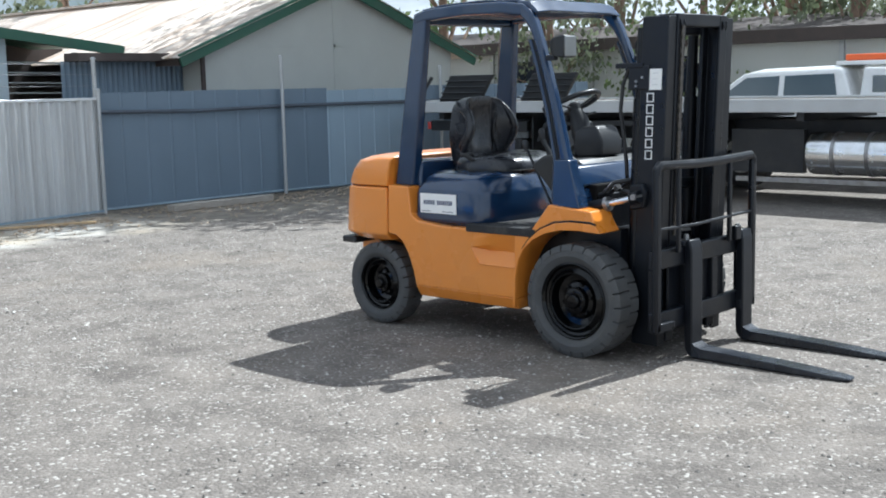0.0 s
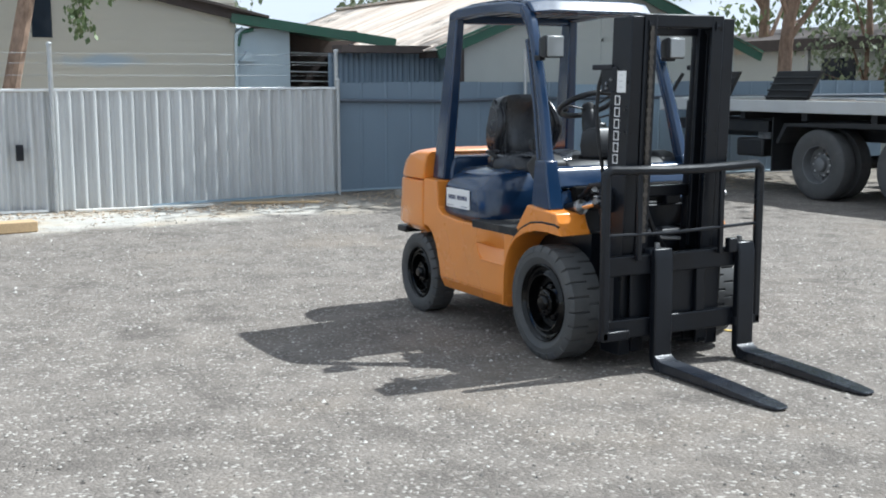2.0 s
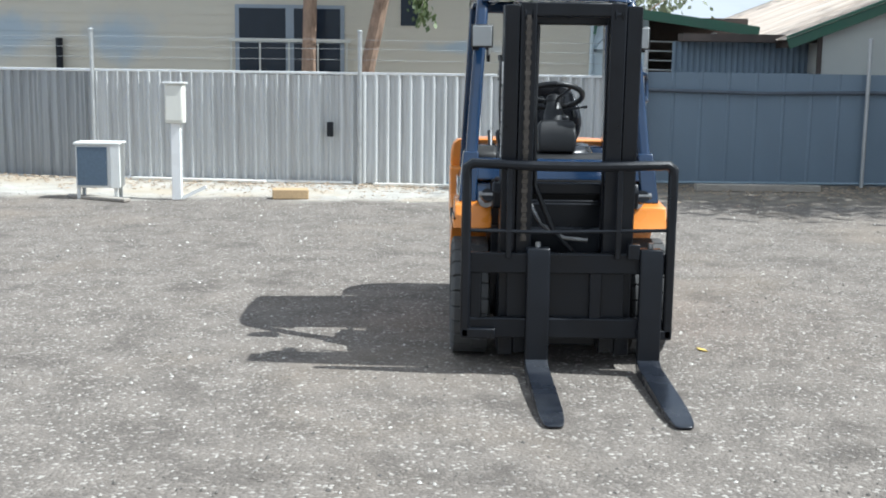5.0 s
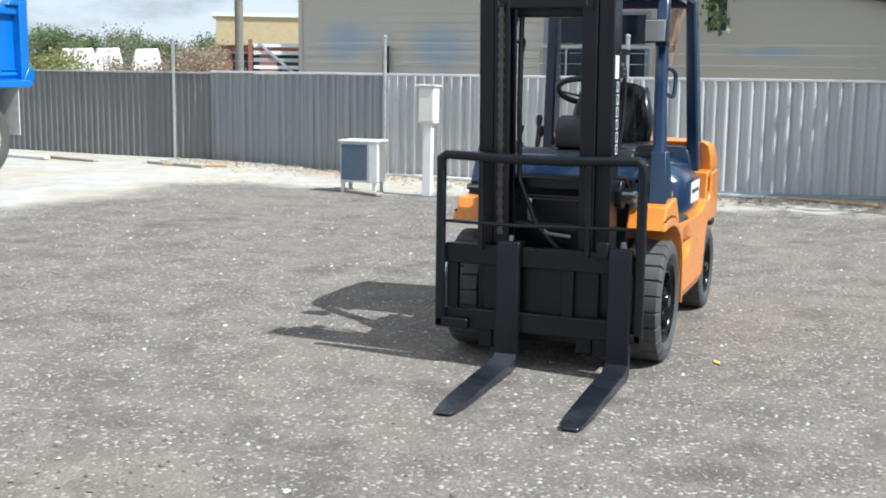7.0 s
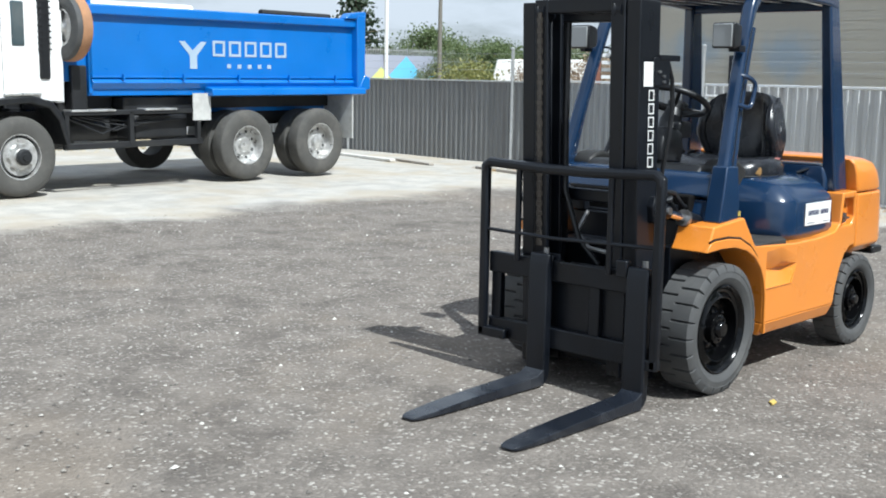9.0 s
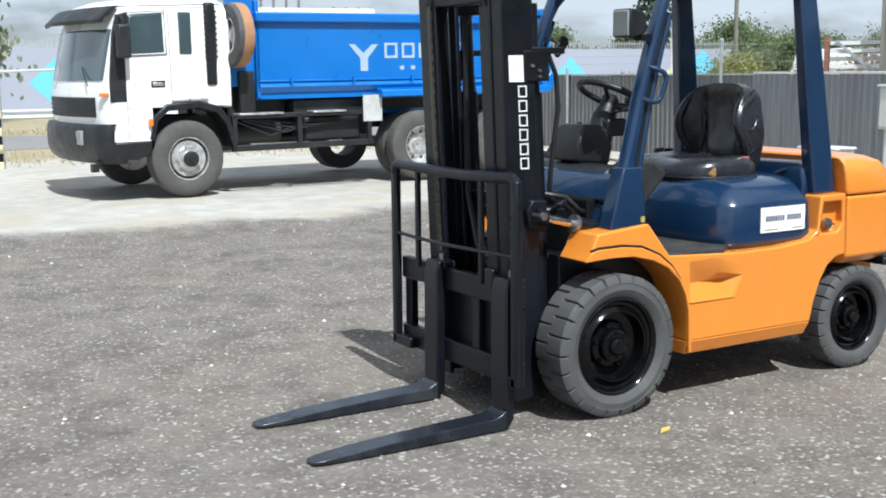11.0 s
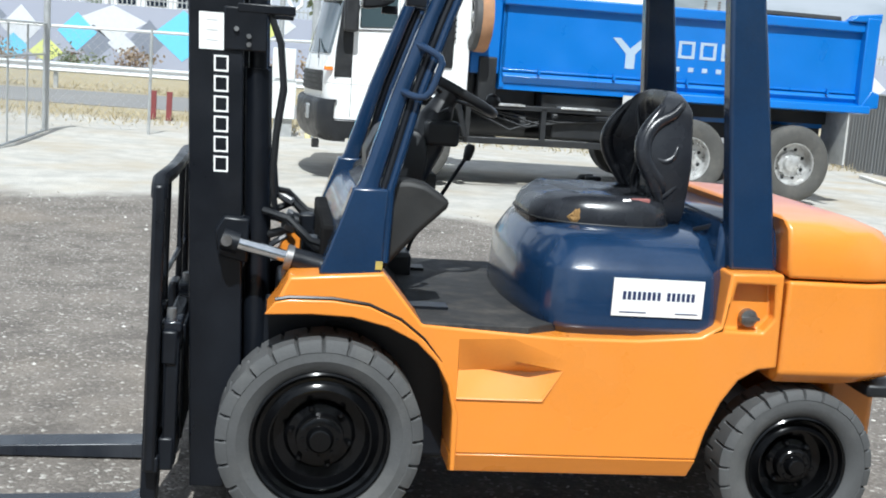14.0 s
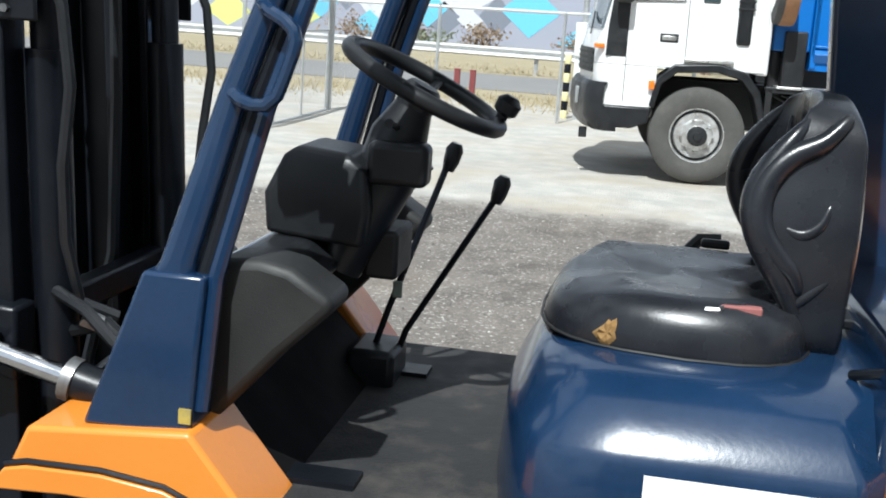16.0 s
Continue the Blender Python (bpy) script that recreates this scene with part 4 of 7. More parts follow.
    for k in range(6):
        z = 1.428 - 0.0612 * k
        # each letter is a plain outlined block
        bm = bmesh.new()
        a0, a1 = span(0.3402, 0.3422, s)
        x0, x1, h, t = 0.286, 0.330, 0.0245, 0.0055
        box(bm, x0, x0 + t, a0, a1, z - h, z + h)
        box(bm, x1 - t, x1, a0, a1, z - h, z + h)
        box(bm, x0 + t, x1 - t, a0, a1, z + h - t, z + h)
        box(bm, x0 + t, x1 - t, a0, a1, z - h, z - h + t)
        mp("white_mark", bm, WHITE)
for z0, z1, x0, x1, w in ((1.765, MT + 0.006, 0.205, 0.285, 0.27), (0.10, 0.20, 0.205, 0.28, 0.27), (0.90, 0.96, 0.195, 0.24, 0.27), (1.80, MT + 0.014, 0.34, 0.41, 0.19)):
    mp("mast_crossmember", nbox(x0, x1, -w, w, z0, z1), BLACK, bevel=0.008)
fp("hydraulic_hose", tube([(0.30, -0.165, 1.78), (0.29, -0.17, 1.3), (0.29, -0.16, 0.95), (0.30, -0.06, 0.72), (0.28, 0.05, 0.60)], 0.014, 8), PLASTIC)
fp("hydraulic_hose", tube([(0.10, -0.16, 0.83), (0.24, -0.12, 0.74), (0.30, 0.0, 0.68), (0.30, 0.12, 0.67)], 0.011, 8), STEEL)

# carriage and side shifter
for z0, z1 in ((0.52, 0.625), (0.185, 0.29)):
    fp("carriage_bar", nbox(0.415, 0.462, -0.50, 0.50, z0, z1), BLACK, bevel=0.008)
for y in (-0.46, -0.15, 0.15, 0.46):
    fp("carriage_upright", nbox(0.41, 0.45, y - 0.03, y + 0.03, 0.2, 0.6), BLACK, bevel=0.006)
fp("carriage_plate", nbox(0.405, 0.418, -0.30, 0.30, 0.22, 0.60), BLACK, bevel=0.004)
fp("side_shift_rod", tube([(0.43, -0.40, 0.56), (0.43, 0.40, 0.56)], 0.018, 10), STEEL)
fp("cleat", nbox(0.46, 0.50, 0.30, 0.36, 0.60, 0.68), BLACK, bevel=0.006)

# load backrest
bx0, bx1 = 0.462, 0.500
for y in (-0.515, 0.515):
    fp("backrest_post", nbox(bx0, bx1, y - 0.024, y + 0.024, 0.19, 1.072), BLACK, bevel=0.012)
fp("backrest_top", tube([(0.481, -0.515, 1.03), (0.481, -0.512, 1.06), (0.481, -0.485, 1.078), (0.481, -0.12, 1.066), (0.481, 0.12, 1.066), (0.481, 0.485, 1.078), (0.481, 0.512, 1.06), (0.481, 0.515, 1.03)], 0.025, 10), BLACK)
for y in (-0.30, 0.25):
    fp("backrest_bar", nbox(0.470, 0.492, y - 0.014, y + 0.014, 0.60, 1.06), BLACK, bevel=0.005)
fp("backrest_rod", tube([(0.484, -0.51, 0.742), (0.484, -0.1, 0.735), (0.484, 0.51, 0.752)], 0.009, 8), BLACK)
fp("backrest_foot", nbox(0.455, 0.50, -0.535, -0.36, 0.19, 0.24), BLACK, bevel=0.006)
fp("backrest_foot", nbox(0.455, 0.50, 0.36, 0.535, 0.19, 0.24), BLACK, bevel=0.006)

# forks
for yc in (-0.148, 0.422):
    w = 0.058
    tip = 1.395
    shank = [(0.462, 0.60), (0.468, 0.655), (0.495, 0.655), (0.508, 0.60), (0.512, 0.115), (0.512, 0.05), (0.512, 0.008), (0.485, 0.02), (0.465, 0.05), (0.462, 0.12)]
    bm = bmesh.new()
    blade = [(0.505, 1, 0.09, 0.008), (0.528, 1, 0.075, 0.008), (0.56, 1, 0.062, 0.008), (0.70, 1, 0.058, 0.007), (1.0, 1, 0.046, 0.006), (1.18, 1, 0.036, 0.006), (1.28, 0.94, 0.028, 0.006), (1.345, 0.84, 0.024, 0.006), (1.382, 0.70, 0.020, 0.007), (tip, 0.48, 0.016, 0.009)]
    loft([[(x, yc - w * k, zb), (x, yc + w * k, zb), (x, yc + w * k, zt), (x, yc - w * k, zt)] for x, k, zt, zb in blade], bm)
    fk = fp("fork", bm, FORKSTEEL, label="long worn black steel fork resting on the gravel", bevel=0.008, seg=2)
    fp("fork_shank", prism(shank, yc - w, yc + w), BLACK, fk, "upright black painted fork shank", bevel=0.008, seg=2)
    fp("fork_hook", nbox(0.405, 0.465, yc - w, yc + w, 0.618, 0.65), FORKSTEEL, fk, bevel=0.006)
    fp("fork_pin", lathe([(0.0, 0.03), (0.014, 0.03), (0.016, 0.0)], (0.44, yc, 0.65), "z", 10), STEEL, fk)

# wheels
def fork_wheel(x, y, z, R, width, rim_r, s, lugs, bolts):
    """s is the outer side; y the outer face."""
    prof_rim = [(rim_r, -width * 0.95), (rim_r, -0.03), (rim_r * 0.92, -0.036), (rim_r * 0.86, -0.030), (rim_r * 0.80, -0.018), (rim_r * 0.775, -0.020), (rim_r * 0.755, -0.040), (rim_r * 0.72, -0.075), (rim_r * 0.56, -0.082), (rim_r * 0.50, -0.066), (rim_r * 0.38, -0.060), (rim_r * 0.36, -0.03), (0.001, -0.028)]
    wh = fp("wheel", lathe(prof_rim, (x, y, z), "y", 48, sign=s), RIMBLACK, label="glossy black steel wheel")
    fp("rim_flange", lathe([(rim_r * 0.985, -0.03), (rim_r * 1.03, -0.010), (rim_r * 1.06, -0.006), (rim_r * 1.09, -0.010), (rim_r * 1.09, -0.022), (rim_r * 1.0, -0.045)], (x, y, z), "y", 48, sign=s, ring=True), RIMBLACK, wh)
    # moulded tyre: blocks stand proud on the two halves of the tread, half a step apart
    low = 0.962
    sec = [(rim_r * 1.02, -width + 0.02, 0), (rim_r * 1.10, -width + 0.004, 0), (R * 0.86, -width, 0), (R * 0.93, -width + 0.002, 2), (R, -width + 0.012, 2), (R, -width * 0.55, 2), (R, -width * 0.52, 1), (R, -0.03, 1), (R, -0.012, 1), (R * 0.95, -0.001, 1), (R * 0.89, 0.003, 0), (R * 0.885, 0.001, 0), (R * 0.80, 0.004, 0), (rim_r * 1.22, -0.002, 0), (rim_r * 1.12, -0.012, 0), (rim_r * 1.02, -0.03, 0)]
    turns = []
    for r, h, half in sec:
        turn = []
        for k in range(lugs * 12):
            up = (k + (6 if half == 2 else 0)) % 12 < 11
            rr, hh = r, h
            if half and not up:
                rr = r * low
                hh = min(h, -0.016) if half == 1 else max(h, -width + 0.016)
            a = 2 * math.pi * k / (lugs * 12)
            turn.append((x + rr * math.cos(a), y + s * hh, z + rr * math.sin(a)))
        turns.append(turn)
    turns.append(turns[0])
    fp("tyre", bridge(turns, bmesh.new()), TYRE, wh, "chunky worn solid rubber tyre", smooth=28)
    fp("hub_cap", lathe([(rim_r * 0.34, -0.03), (rim_r * 0.34, -0.016), (rim_r * 0.31, -0.012), (rim_r * 0.22, -0.012), (rim_r * 0.20, 0.004), (rim_r * 0.16, 0.012), (0.001, 0.014)], (x, y - s * 0.012, z), "y", 22, sign=s), RIMBLACK, wh)
    for k in range(bolts):
        a = 2 * math.pi * k / bolts + 0.2
        fp("wheel_nut", lathe([(0.010, -0.008), (0.010, 0.008), (0.006, 0.012), (0.001, 0.012)], (x + rim_r * 0.47 * math.cos(a), y - s * 0.056, z + rim_r * 0.47 * math.sin(a)), "y", 6, sign=s), RIMBLACK, wh)
    for k in range(8):
        a = 2 * math.pi * k / 8
        fp("hub_bolt", lathe([(0.006, -0.004), (0.006, 0.004), (0.001, 0.005)], (x + rim_r * 0.275 * math.cos(a), y - s * 0.023, z + rim_r * 0.275 * math.sin(a)), "y", 6, sign=s), RIMBLACK, wh)
    return wh

for s in (1, -1):
    fork_wheel(-0.028, 0.575 * s, 0.317, 0.317, 0.20, 0.198, s, 24, 6)
    fork_wheel(-1.585, 0.545 * s, 0.262, 0.262, 0.16, 0.157, s, 24, 6)

# ---------------- fences ----------------
def ribbed(width, height, pitch, depth, rib, flank=0.02, thick=0.004):
    """One pressed sheet standing on z = 0, running along +x from 0 to width, ribs towards +y."""
    pts = []
    n = int(round(width / pitch))
    for i in range(n):
        x = i * pitch
        pts += [(x, 0), (x + pitch - rib, 0), (x + pitch - rib + flank, depth), (x + pitch - flank, depth)]
    pts.append((width + 0.012, 0))
    bm = bmesh.new()
    rows = []
    for off in (0, -thick):
        rows.append([[bm.verts.new((x, y + off, z)) for x, y in pts] for z in (0, height)])
    for r in rows:
        for i in range(len(pts) - 1):
            bm.faces.new((r[0][i], r[0][i + 1], r[1][i + 1], r[1][i]))
    for k in (0, 1):
        for i in range(len(pts) - 1):
            bm.faces.new((rows[0][k][i], rows[0][k][i + 1], rows[1][k][i + 1], rows[1][k][i]))
    return bm

def shared(name, bm, material, smooth=30):
    ob = part(name, bm, material, smooth=smooth)
    me = ob.data
    bpy.data.objects.remove(ob)
    return me

def fence_run(fence, p0, p1, me, width, jitter, rngf, lift=0.02):
    """Sheets side by side from p0 to p1, facing the yard."""
    p0, p1 = Vector((*p0, 0)), Vector((*p1, 0))
    d = p1 - p0
    n = max(1, int(round(d.length / width)))
    ang = math.atan2(d.y, d.x)
    for i in range(n):
        q = p0 + d * (i / n)
        ob = new("sheet", me)
        ob.parent = fence
        ob.matrix_basis = Matrix.Translation((q.x, q.y, lift + rngf.uniform(-0.012, 0.006))) @ Matrix.Rotation(ang + rngf.uniform(-jitter, jitter), 4, "Z") @ Matrix.Diagonal((d.length / n / width, 1, 1, 1))

rf = random.Random(11)
F0, F1, F2, F3, F4 = (-9.80, 2.25), (-9.52, -1.7), (-9.92, -5.45), (-10.66, -8.95), (-11.1, -19.0)
H = 1.485
SHEET = shared("sheet", ribbed(0.775, H, 0.155, 0.058, 0.105, 0.042), GALV)
SHEETMID = shared("sheet", ribbed(0.775, H, 0.155, 0.058, 0.045, 0.030), GALVMID)
SHEETDARK = shared("sheet", ribbed(0.78, H - 0.02, 0.13, 0.036, 0.085, 0.034), GALVDARK)
fence = thing("steel_fence", "weathered grey corrugated steel fence with barbed wire above", "fence")
# the yard side is on +x, so runs go from low y to high y with ribs turned to +x
for a, b in ((F1, F0), (F2, F1), (F3, F2)):
    fence_run(fence, b, a, SHEETMID if a == F3 else SHEET, 0.775, 0.006, rf)
dark_fence = thing("dark_steel_fence", "dark corrugated steel fence behind the tip truck", "fence")
fence_run(dark_fence, F3, F4, SHEETDARK, 0.78, 0.004, rf)


for a, b in ((F0, F1), (F1, F2), (F2, F3)):
    part("top_cap", bar((a[0] + 0.012, a[1], H + 0.035), (b[0] + 0.012, b[1], H + 0.035), 0.075, 0.035), mat("pale_steel_cap", (0.75, 0.76, 0.76), 0.4, 0.3, 0.1) if "pale_steel_cap" not in bpy.data.materials else bpy.data.materials["pale_steel_cap"], fence, bevel=0.006)
part("top_cap", bar((F3[0] + 0.01, F3[1], H + 0.01), (F4[0] + 0.01, F4[1], H + 0.01), 0.06, 0.028), POST, dark_fence, bevel=0.005)

def fence_post(parent, x, y, h):
    po = part("post", tube([(x, y, 0), (x, y, h)], 0.028, 10), POST, parent)
    part("post_cap", lathe([(0.037, 0), (0.037, 0.02), (0.02, 0.035), (0.001, 0.037)], (x, y, h), "z", 10), POST, po)

def on_line(a, b, t):
    return (a[0] + (b[0] - a[0]) * t, a[1] + (b[1] - a[1]) * t)

for (x, y), h in ((F1, 2.07), (F2, 2.06)):
    fence_post(fence, x + 0.075, y, h)
for t in (0.075, 0.52, 0.93):
    x, y = on_line(F3, F4, t)
    fence_post(dark_fence, x + 0.06, y, 2.05 if t < 0.5 else 1.6)
fence_post(fence, F0[0] + 0.05, F0[1], 1.62)
for z in (1.70, 1.84, 1.98):
    part("barbed_wire", tube([(x + 0.075, y, z + rf.uniform(-0.01, 0.01)) for x, y in (F0, F1, F2, F3, on_line(F3, F4, 0.5))], 0.0022, 4), WIRE, fence)
part("bottom_strip", bar((F0[0] + 0.06, F0[1], 0.05), (F1[0] + 0.06, F1[1] + 1.2, 0.03), 0.012, 0.03), GALVLIGHT, fence)
part("bottom_strip", bar((F1[0] + 0.06, F1[1] - 0.1, 0.03), (F2[0] + 0.06, F2[1], 0.03), 0.012, 0.03), bpy.data.materials["pale_steel_cap"], fence)
part("fence_clip", nbox(F1[0] + 0.04, F1[0] + 0.10, -2.15, -2.06, 0.66, 0.86), BLACK, fence, "black clip hanging on the fence", bevel=0.01)

# smooth blue-grey fence past the corner
# rail pipe coloured dark for the shadow it lies in
RAILSHADED = mat("shadow_dark_rail_pipe", (0.085, 0.10, 0.125), 0.5, 0.2, 0.2, scale=8)
smooth = thing("blue_grey_fence", "smooth blue-grey sheet steel fence under the trees", "fence")
G0, G1, G2, G3 = (-9.93, 2.28), (-9.9, 5.4), (-9.78, 8.3), (-9.6, 13.0)
SMOOTHSHEET = shared("sheet", ribbed(0.78, 1.57, 0.39, 0.010, 0.05, 0.015), GALVBLUE)
PALESHEET = shared("sheet", ribbed(0.78, 1.53, 0.39, 0.010, 0.05, 0.015), GALVLIGHT)
fence_run(smooth, G1, G0, SMOOTHSHEET, 0.78, 0.004, rf, 0.03)
fence_run(smooth, (-9.86, 6.35), G1, SMOOTHSHEET, 0.78, 0.004, rf, 0.03)
fence_run(smooth, G2, (-9.86, 6.35), PALESHEET, 0.78, 0.004, rf, 0.03)
fence_run(smooth, G3, G2, SMOOTHSHEET, 0.78, 0.004, rf, 0.03)
part("rail", tube([(G0[0] + 0.06, G0[1], 1.345), (G1[0] + 0.06, 3.9, 1.315), (G1[0] + 0.06, G1[1], 1.34), (G2[0] + 0.06, G2[1], 1.34), (G3[0] + 0.06, G3[1], 1.34)], 0.026, 8), RAILSHADED, smooth)
part("bottom_strip", tube([(G0[0] + 0.05, G0[1], 0.05), (G1[0] + 0.05, G1[1], 0.06), (G3[0] + 0.05, G3[1], 0.06)], 0.016, 6), GALVLIGHT, smooth)
fence_post(smooth, G1[0] + 0.10, G1[1], 2.06)
fence_post(smooth, G2[0] + 0.10, 8.8, 1.9)
fence_post(smooth, G0[0] + 0.06, G0[1], 2.03)

# ---------------- house behind the fence ----------------
CREAM = mat("cream_weatherboard_paint", (0.50, 0.47, 0.40), 0.65, var=0.07, scale=1.2, dirt=0.2, dirt_color=(0.38, 0.36, 0.33), stretch=(1, 0.4, 2))
PALEBLUE = mat("pale_blue_wall_paint", (0.50, 0.58, 0.63), 0.65, var=0.06, scale=1.2, dirt=0.15, dirt_color=(0.4, 0.43, 0.45))
FIBRO = mat("pale_fibro_sheet", (0.52, 0.53, 0.50), 0.75, var=0.08, scale=0.8, dirt=0.3, dirt_color=(0.40, 0.40, 0.38))
GREEN = mat("green_barge_paint", (0.035, 0.115, 0.075), 0.5, var=0.15, scale=4, dirt=0.25, dirt_color=(0.12, 0.14, 0.12))
DARKTIM = mat("dark_weathered_timber", (0.07, 0.055, 0.05), 0.8, var=0.3, scale=6)
RUSTROOF = mat("rusty_corrugated_roof", (0.60, 0.52, 0.45), 0.55, 0.1, 0.45, scale=1.8, dirt=0.95, dirt_color=(0.36, 0.22, 0.13), stretch=(3.4, 1.0, 0.28))
rn = RUSTROOF.node_tree
ri = rn.nodes.new("ShaderNodeObjectInfo")
rv = rn.nodes.new("ShaderNodeVectorMath")
rv.operation = "SCALE"
rv.inputs[0].default_value = (17.0, 5.0, 9.0)
rn.links.new(ri.outputs["Random"], rv.inputs["Scale"])
rn.links.new(rv.outputs[0], [q for q in rn.nodes if q.bl_idname == "ShaderNodeMapping"][0].inputs["Location"])
WINGLASS = mat("dark_window_glass", (0.015, 0.022, 0.034), 0.15, var=0.2, scale=3, spec=0.25)
WINFRAME = mat("window_frame_paint", (0.24, 0.28, 0.33), 0.5, var=0.06)


def spray(m, spots, color):
    """Soft-edged spray paint clouds on a wall: spots are (y, z, half width, half height)."""
    nt_ = m.node_tree
    n, l = nt_.nodes, nt_.links
    b = n["Principled BSDF"]
    col = b.inputs["Base Color"].links[0].from_socket
    geo = n.new("ShaderNodeNewGeometry")
    tex = n.new("ShaderNodeTexNoise")
    tex.inputs["Scale"].default_value, tex.inputs["Detail"].default_value = 2.2, 5
    l.new(geo.outputs["Position"], tex.inputs["Vector"])
    for y, z, ry, rz in spots:
        mp = n.new("ShaderNodeMapping")
        mp.vector_type = "TEXTURE"
        mp.inputs["Location"].default_value, mp.inputs["Scale"].default_value = (HX, y, z), (4.0, ry, rz)
        ln = n.new("ShaderNodeVectorMath")
        ln.operation = "LENGTH"
        add = n.new("ShaderNodeMath")
        add.operation = "MULTIPLY_ADD"
        add.inputs[1].default_value = 1.3
        mr = n.new("ShaderNodeMapRange")
        mr.interpolation_type = "SMOOTHSTEP"
        mr.inputs["From Min"].default_value, mr.inputs["From Max"].default_value = 0.85, 1.75
        mr.inputs["To Min"].default_value, mr.inputs["To Max"].default_value = 0.62, 0.0
        mx = n.new("ShaderNodeMix")
        mx.data_type = "RGBA"
        mx.inputs[7].default_value = (*color, 1)
        l.new(geo.outputs["Position"], mp.inputs["Vector"])
        l.new(mp.outputs[0], ln.inputs[0])
        l.new(tex.outputs["Fac"], add.inputs[0])
        l.new(ln.outputs["Value"], add.inputs[2])
        l.new(add.outputs[0], mr.inputs["Value"])
        l.new(mr.outputs[0], mx.inputs[0])
        l.new(col, mx.inputs[6])
        col = mx.outputs[2]
    l.new(col, b.inputs["Base Color"])


house = thing("house", "cream weatherboard house with dark windows behind the fence", "house")
HX = -13.5
spray(CREAM, ((-5.95, 2.08, 0.75, 0.5), (-7.85, 2.05, 0.9, 0.5), (-0.2, 1.95, 0.9, 0.12)), (0.27, 0.39, 0.52))
part("wall", nbox(HX - 0.2, HX, -8.77, 2.0, 0, 3.3), CREAM, house)
bd = nbox(0, 0.016, -8.77, 2.0, 0, 0.165)
for f in bd.verts:
    if f.co.z > 0.1 and f.co.x > 0.01:
        f.co.x = 0.004
BOARD = shared("weatherboard", bd, CREAM)
for i in range(14):
    ob = new("weatherboard", BOARD)
    ob.parent = house
    ob.matrix_basis = Matrix.Translation((HX + 0.002, 0, 1.2 + 0.155 * i))
part("corner_board", nbox(HX - 0.02, HX + 0.03, -8.83, -8.75, 0, 3.3), CREAM, house)
part("side_wall", nbox(-20, HX - 0.2, -8.77, -8.62, 0, 3.3), CREAM, house)
for y0, y1, z0, z1 in ((-4.05, -2.2, 1.25, 2.62),):
    win = part("window", nbox(HX + 0.004, HX + 0.03, y0, y1, z0, z1), WINFRAME, house)
    w = (y1 - y0) / 2
    for k in (0, 1):
        for za, zb in ((z0 + 0.06, 1.98), (2.06, z1 - 0.06)):
            part("pane", nbox(HX + 0.026, HX + 0.036, y0 + w * k + 0.07, y0 + w * (k + 1) - 0.07, za, zb), WINGLASS, win)
    part("sill", nbox(HX, HX + 0.09, y0 - 0.06, y1 + 0.06, z0 - 0.06, z0), WINFRAME, win)
    part("grille_rail", nbox(HX + 0.05, HX + 0.075, y0 - 0.1, y1 + 0.1, 2.0, 2.05), FIBRO, win)
    for k in range(5):
        part("grille_bar", nbox(HX + 0.055, HX + 0.07, y0 - 0.08 + 0.49 * k, y0 - 0.055 + 0.49 * k, 1.1, 2.0), FIBRO, win)
part("small_window", nbox(HX + 0.01, HX + 0.03, -1.25, -0.95, 2.3, 3.0), WINGLASS, house)
part("vent_pipe", tube([(HX + 0.1, -7.0, 1.4), (HX + 0.1, -7.0, 2.02)], 0.06, 10), BLACK, house)
# sloping roof edge over the end of the house
part("roof_fascia", bar((HX + 0.12, -2.4, 3.62), (HX + 0.12, 2.35, 2.62), 0.06, 0.14), DARKTIM, house)
part("roof", loft([[(HX + 0.3, -2.4, 3.70), (HX + 0.3, 2.5, 2.66), (HX + 0.3, 2.5, 2.70), (HX + 0.3, -2.4, 3.75)], [(-20, -2.4, 3.70), (-20, 2.5, 2.66), (-20, 2.5, 2.70), (-20, -2.4, 3.75)]]), DARKTIM, house)
part("roof", loft([[(HX + 0.3, -9.6, 3.35), (HX + 0.3, -2.4, 3.70), (HX + 0.3, -2.4, 3.76), (HX + 0.3, -9.6, 3.41)], [(-20, -9.6, 3.35), (-20, -2.4, 3.70), (-20, -2.4, 3.76), (-20, -9.6, 3.41)]]), DARKTIM, house)
part("gable_infill", nbox(HX - 0.19, HX - 0.01, -8.77, 0.0, 3.3, 3.36), CREAM, house)

lean = thing("lean_to", "pale blue lean-to with open dark bay and green gutter", "shed")
part("wall", nbox(HX - 0.15, HX - 0.02, 2.0, 2.97, 0, 2.5), PALEBLUE, lean)
part("downpipe", tube([(HX + 0.05, 2.12, 2.50), (HX + 0.05, 2.0, 2.38), (HX + 0.05, 1.98, 0.0)], 0.035, 8), PALEBLUE, lean)
part("downpipe_elbow", tube([(HX + 0.06, 2.30, 2.48), (HX + 0.06, 2.08, 2.42), (HX + 0.06, 2.03, 2.2)], 0.03, 8), GREEN, lean)
part("tap_box", prism([(2.05, 1.95), (2.18, 2.12), (2.32, 1.95)], HX - 0.01, HX + 0.14, "x"), PALEBLUE, lean)
part("bay_back", nbox(-16.0, -15.9, 2.9, 5.3, 0, 2.6), DARKTIM, lean)
part("bay_side", nbox(-16.0, HX - 0.15, 2.9, 2.97, 0, 2.6), DARKTIM, lean)
part("gutter", bar((HX + 0.1, 1.9, 2.66), (HX + 0.55, 4.7, 2.26), 0.12, 0.15), GREEN, lean, "green painted gutter")
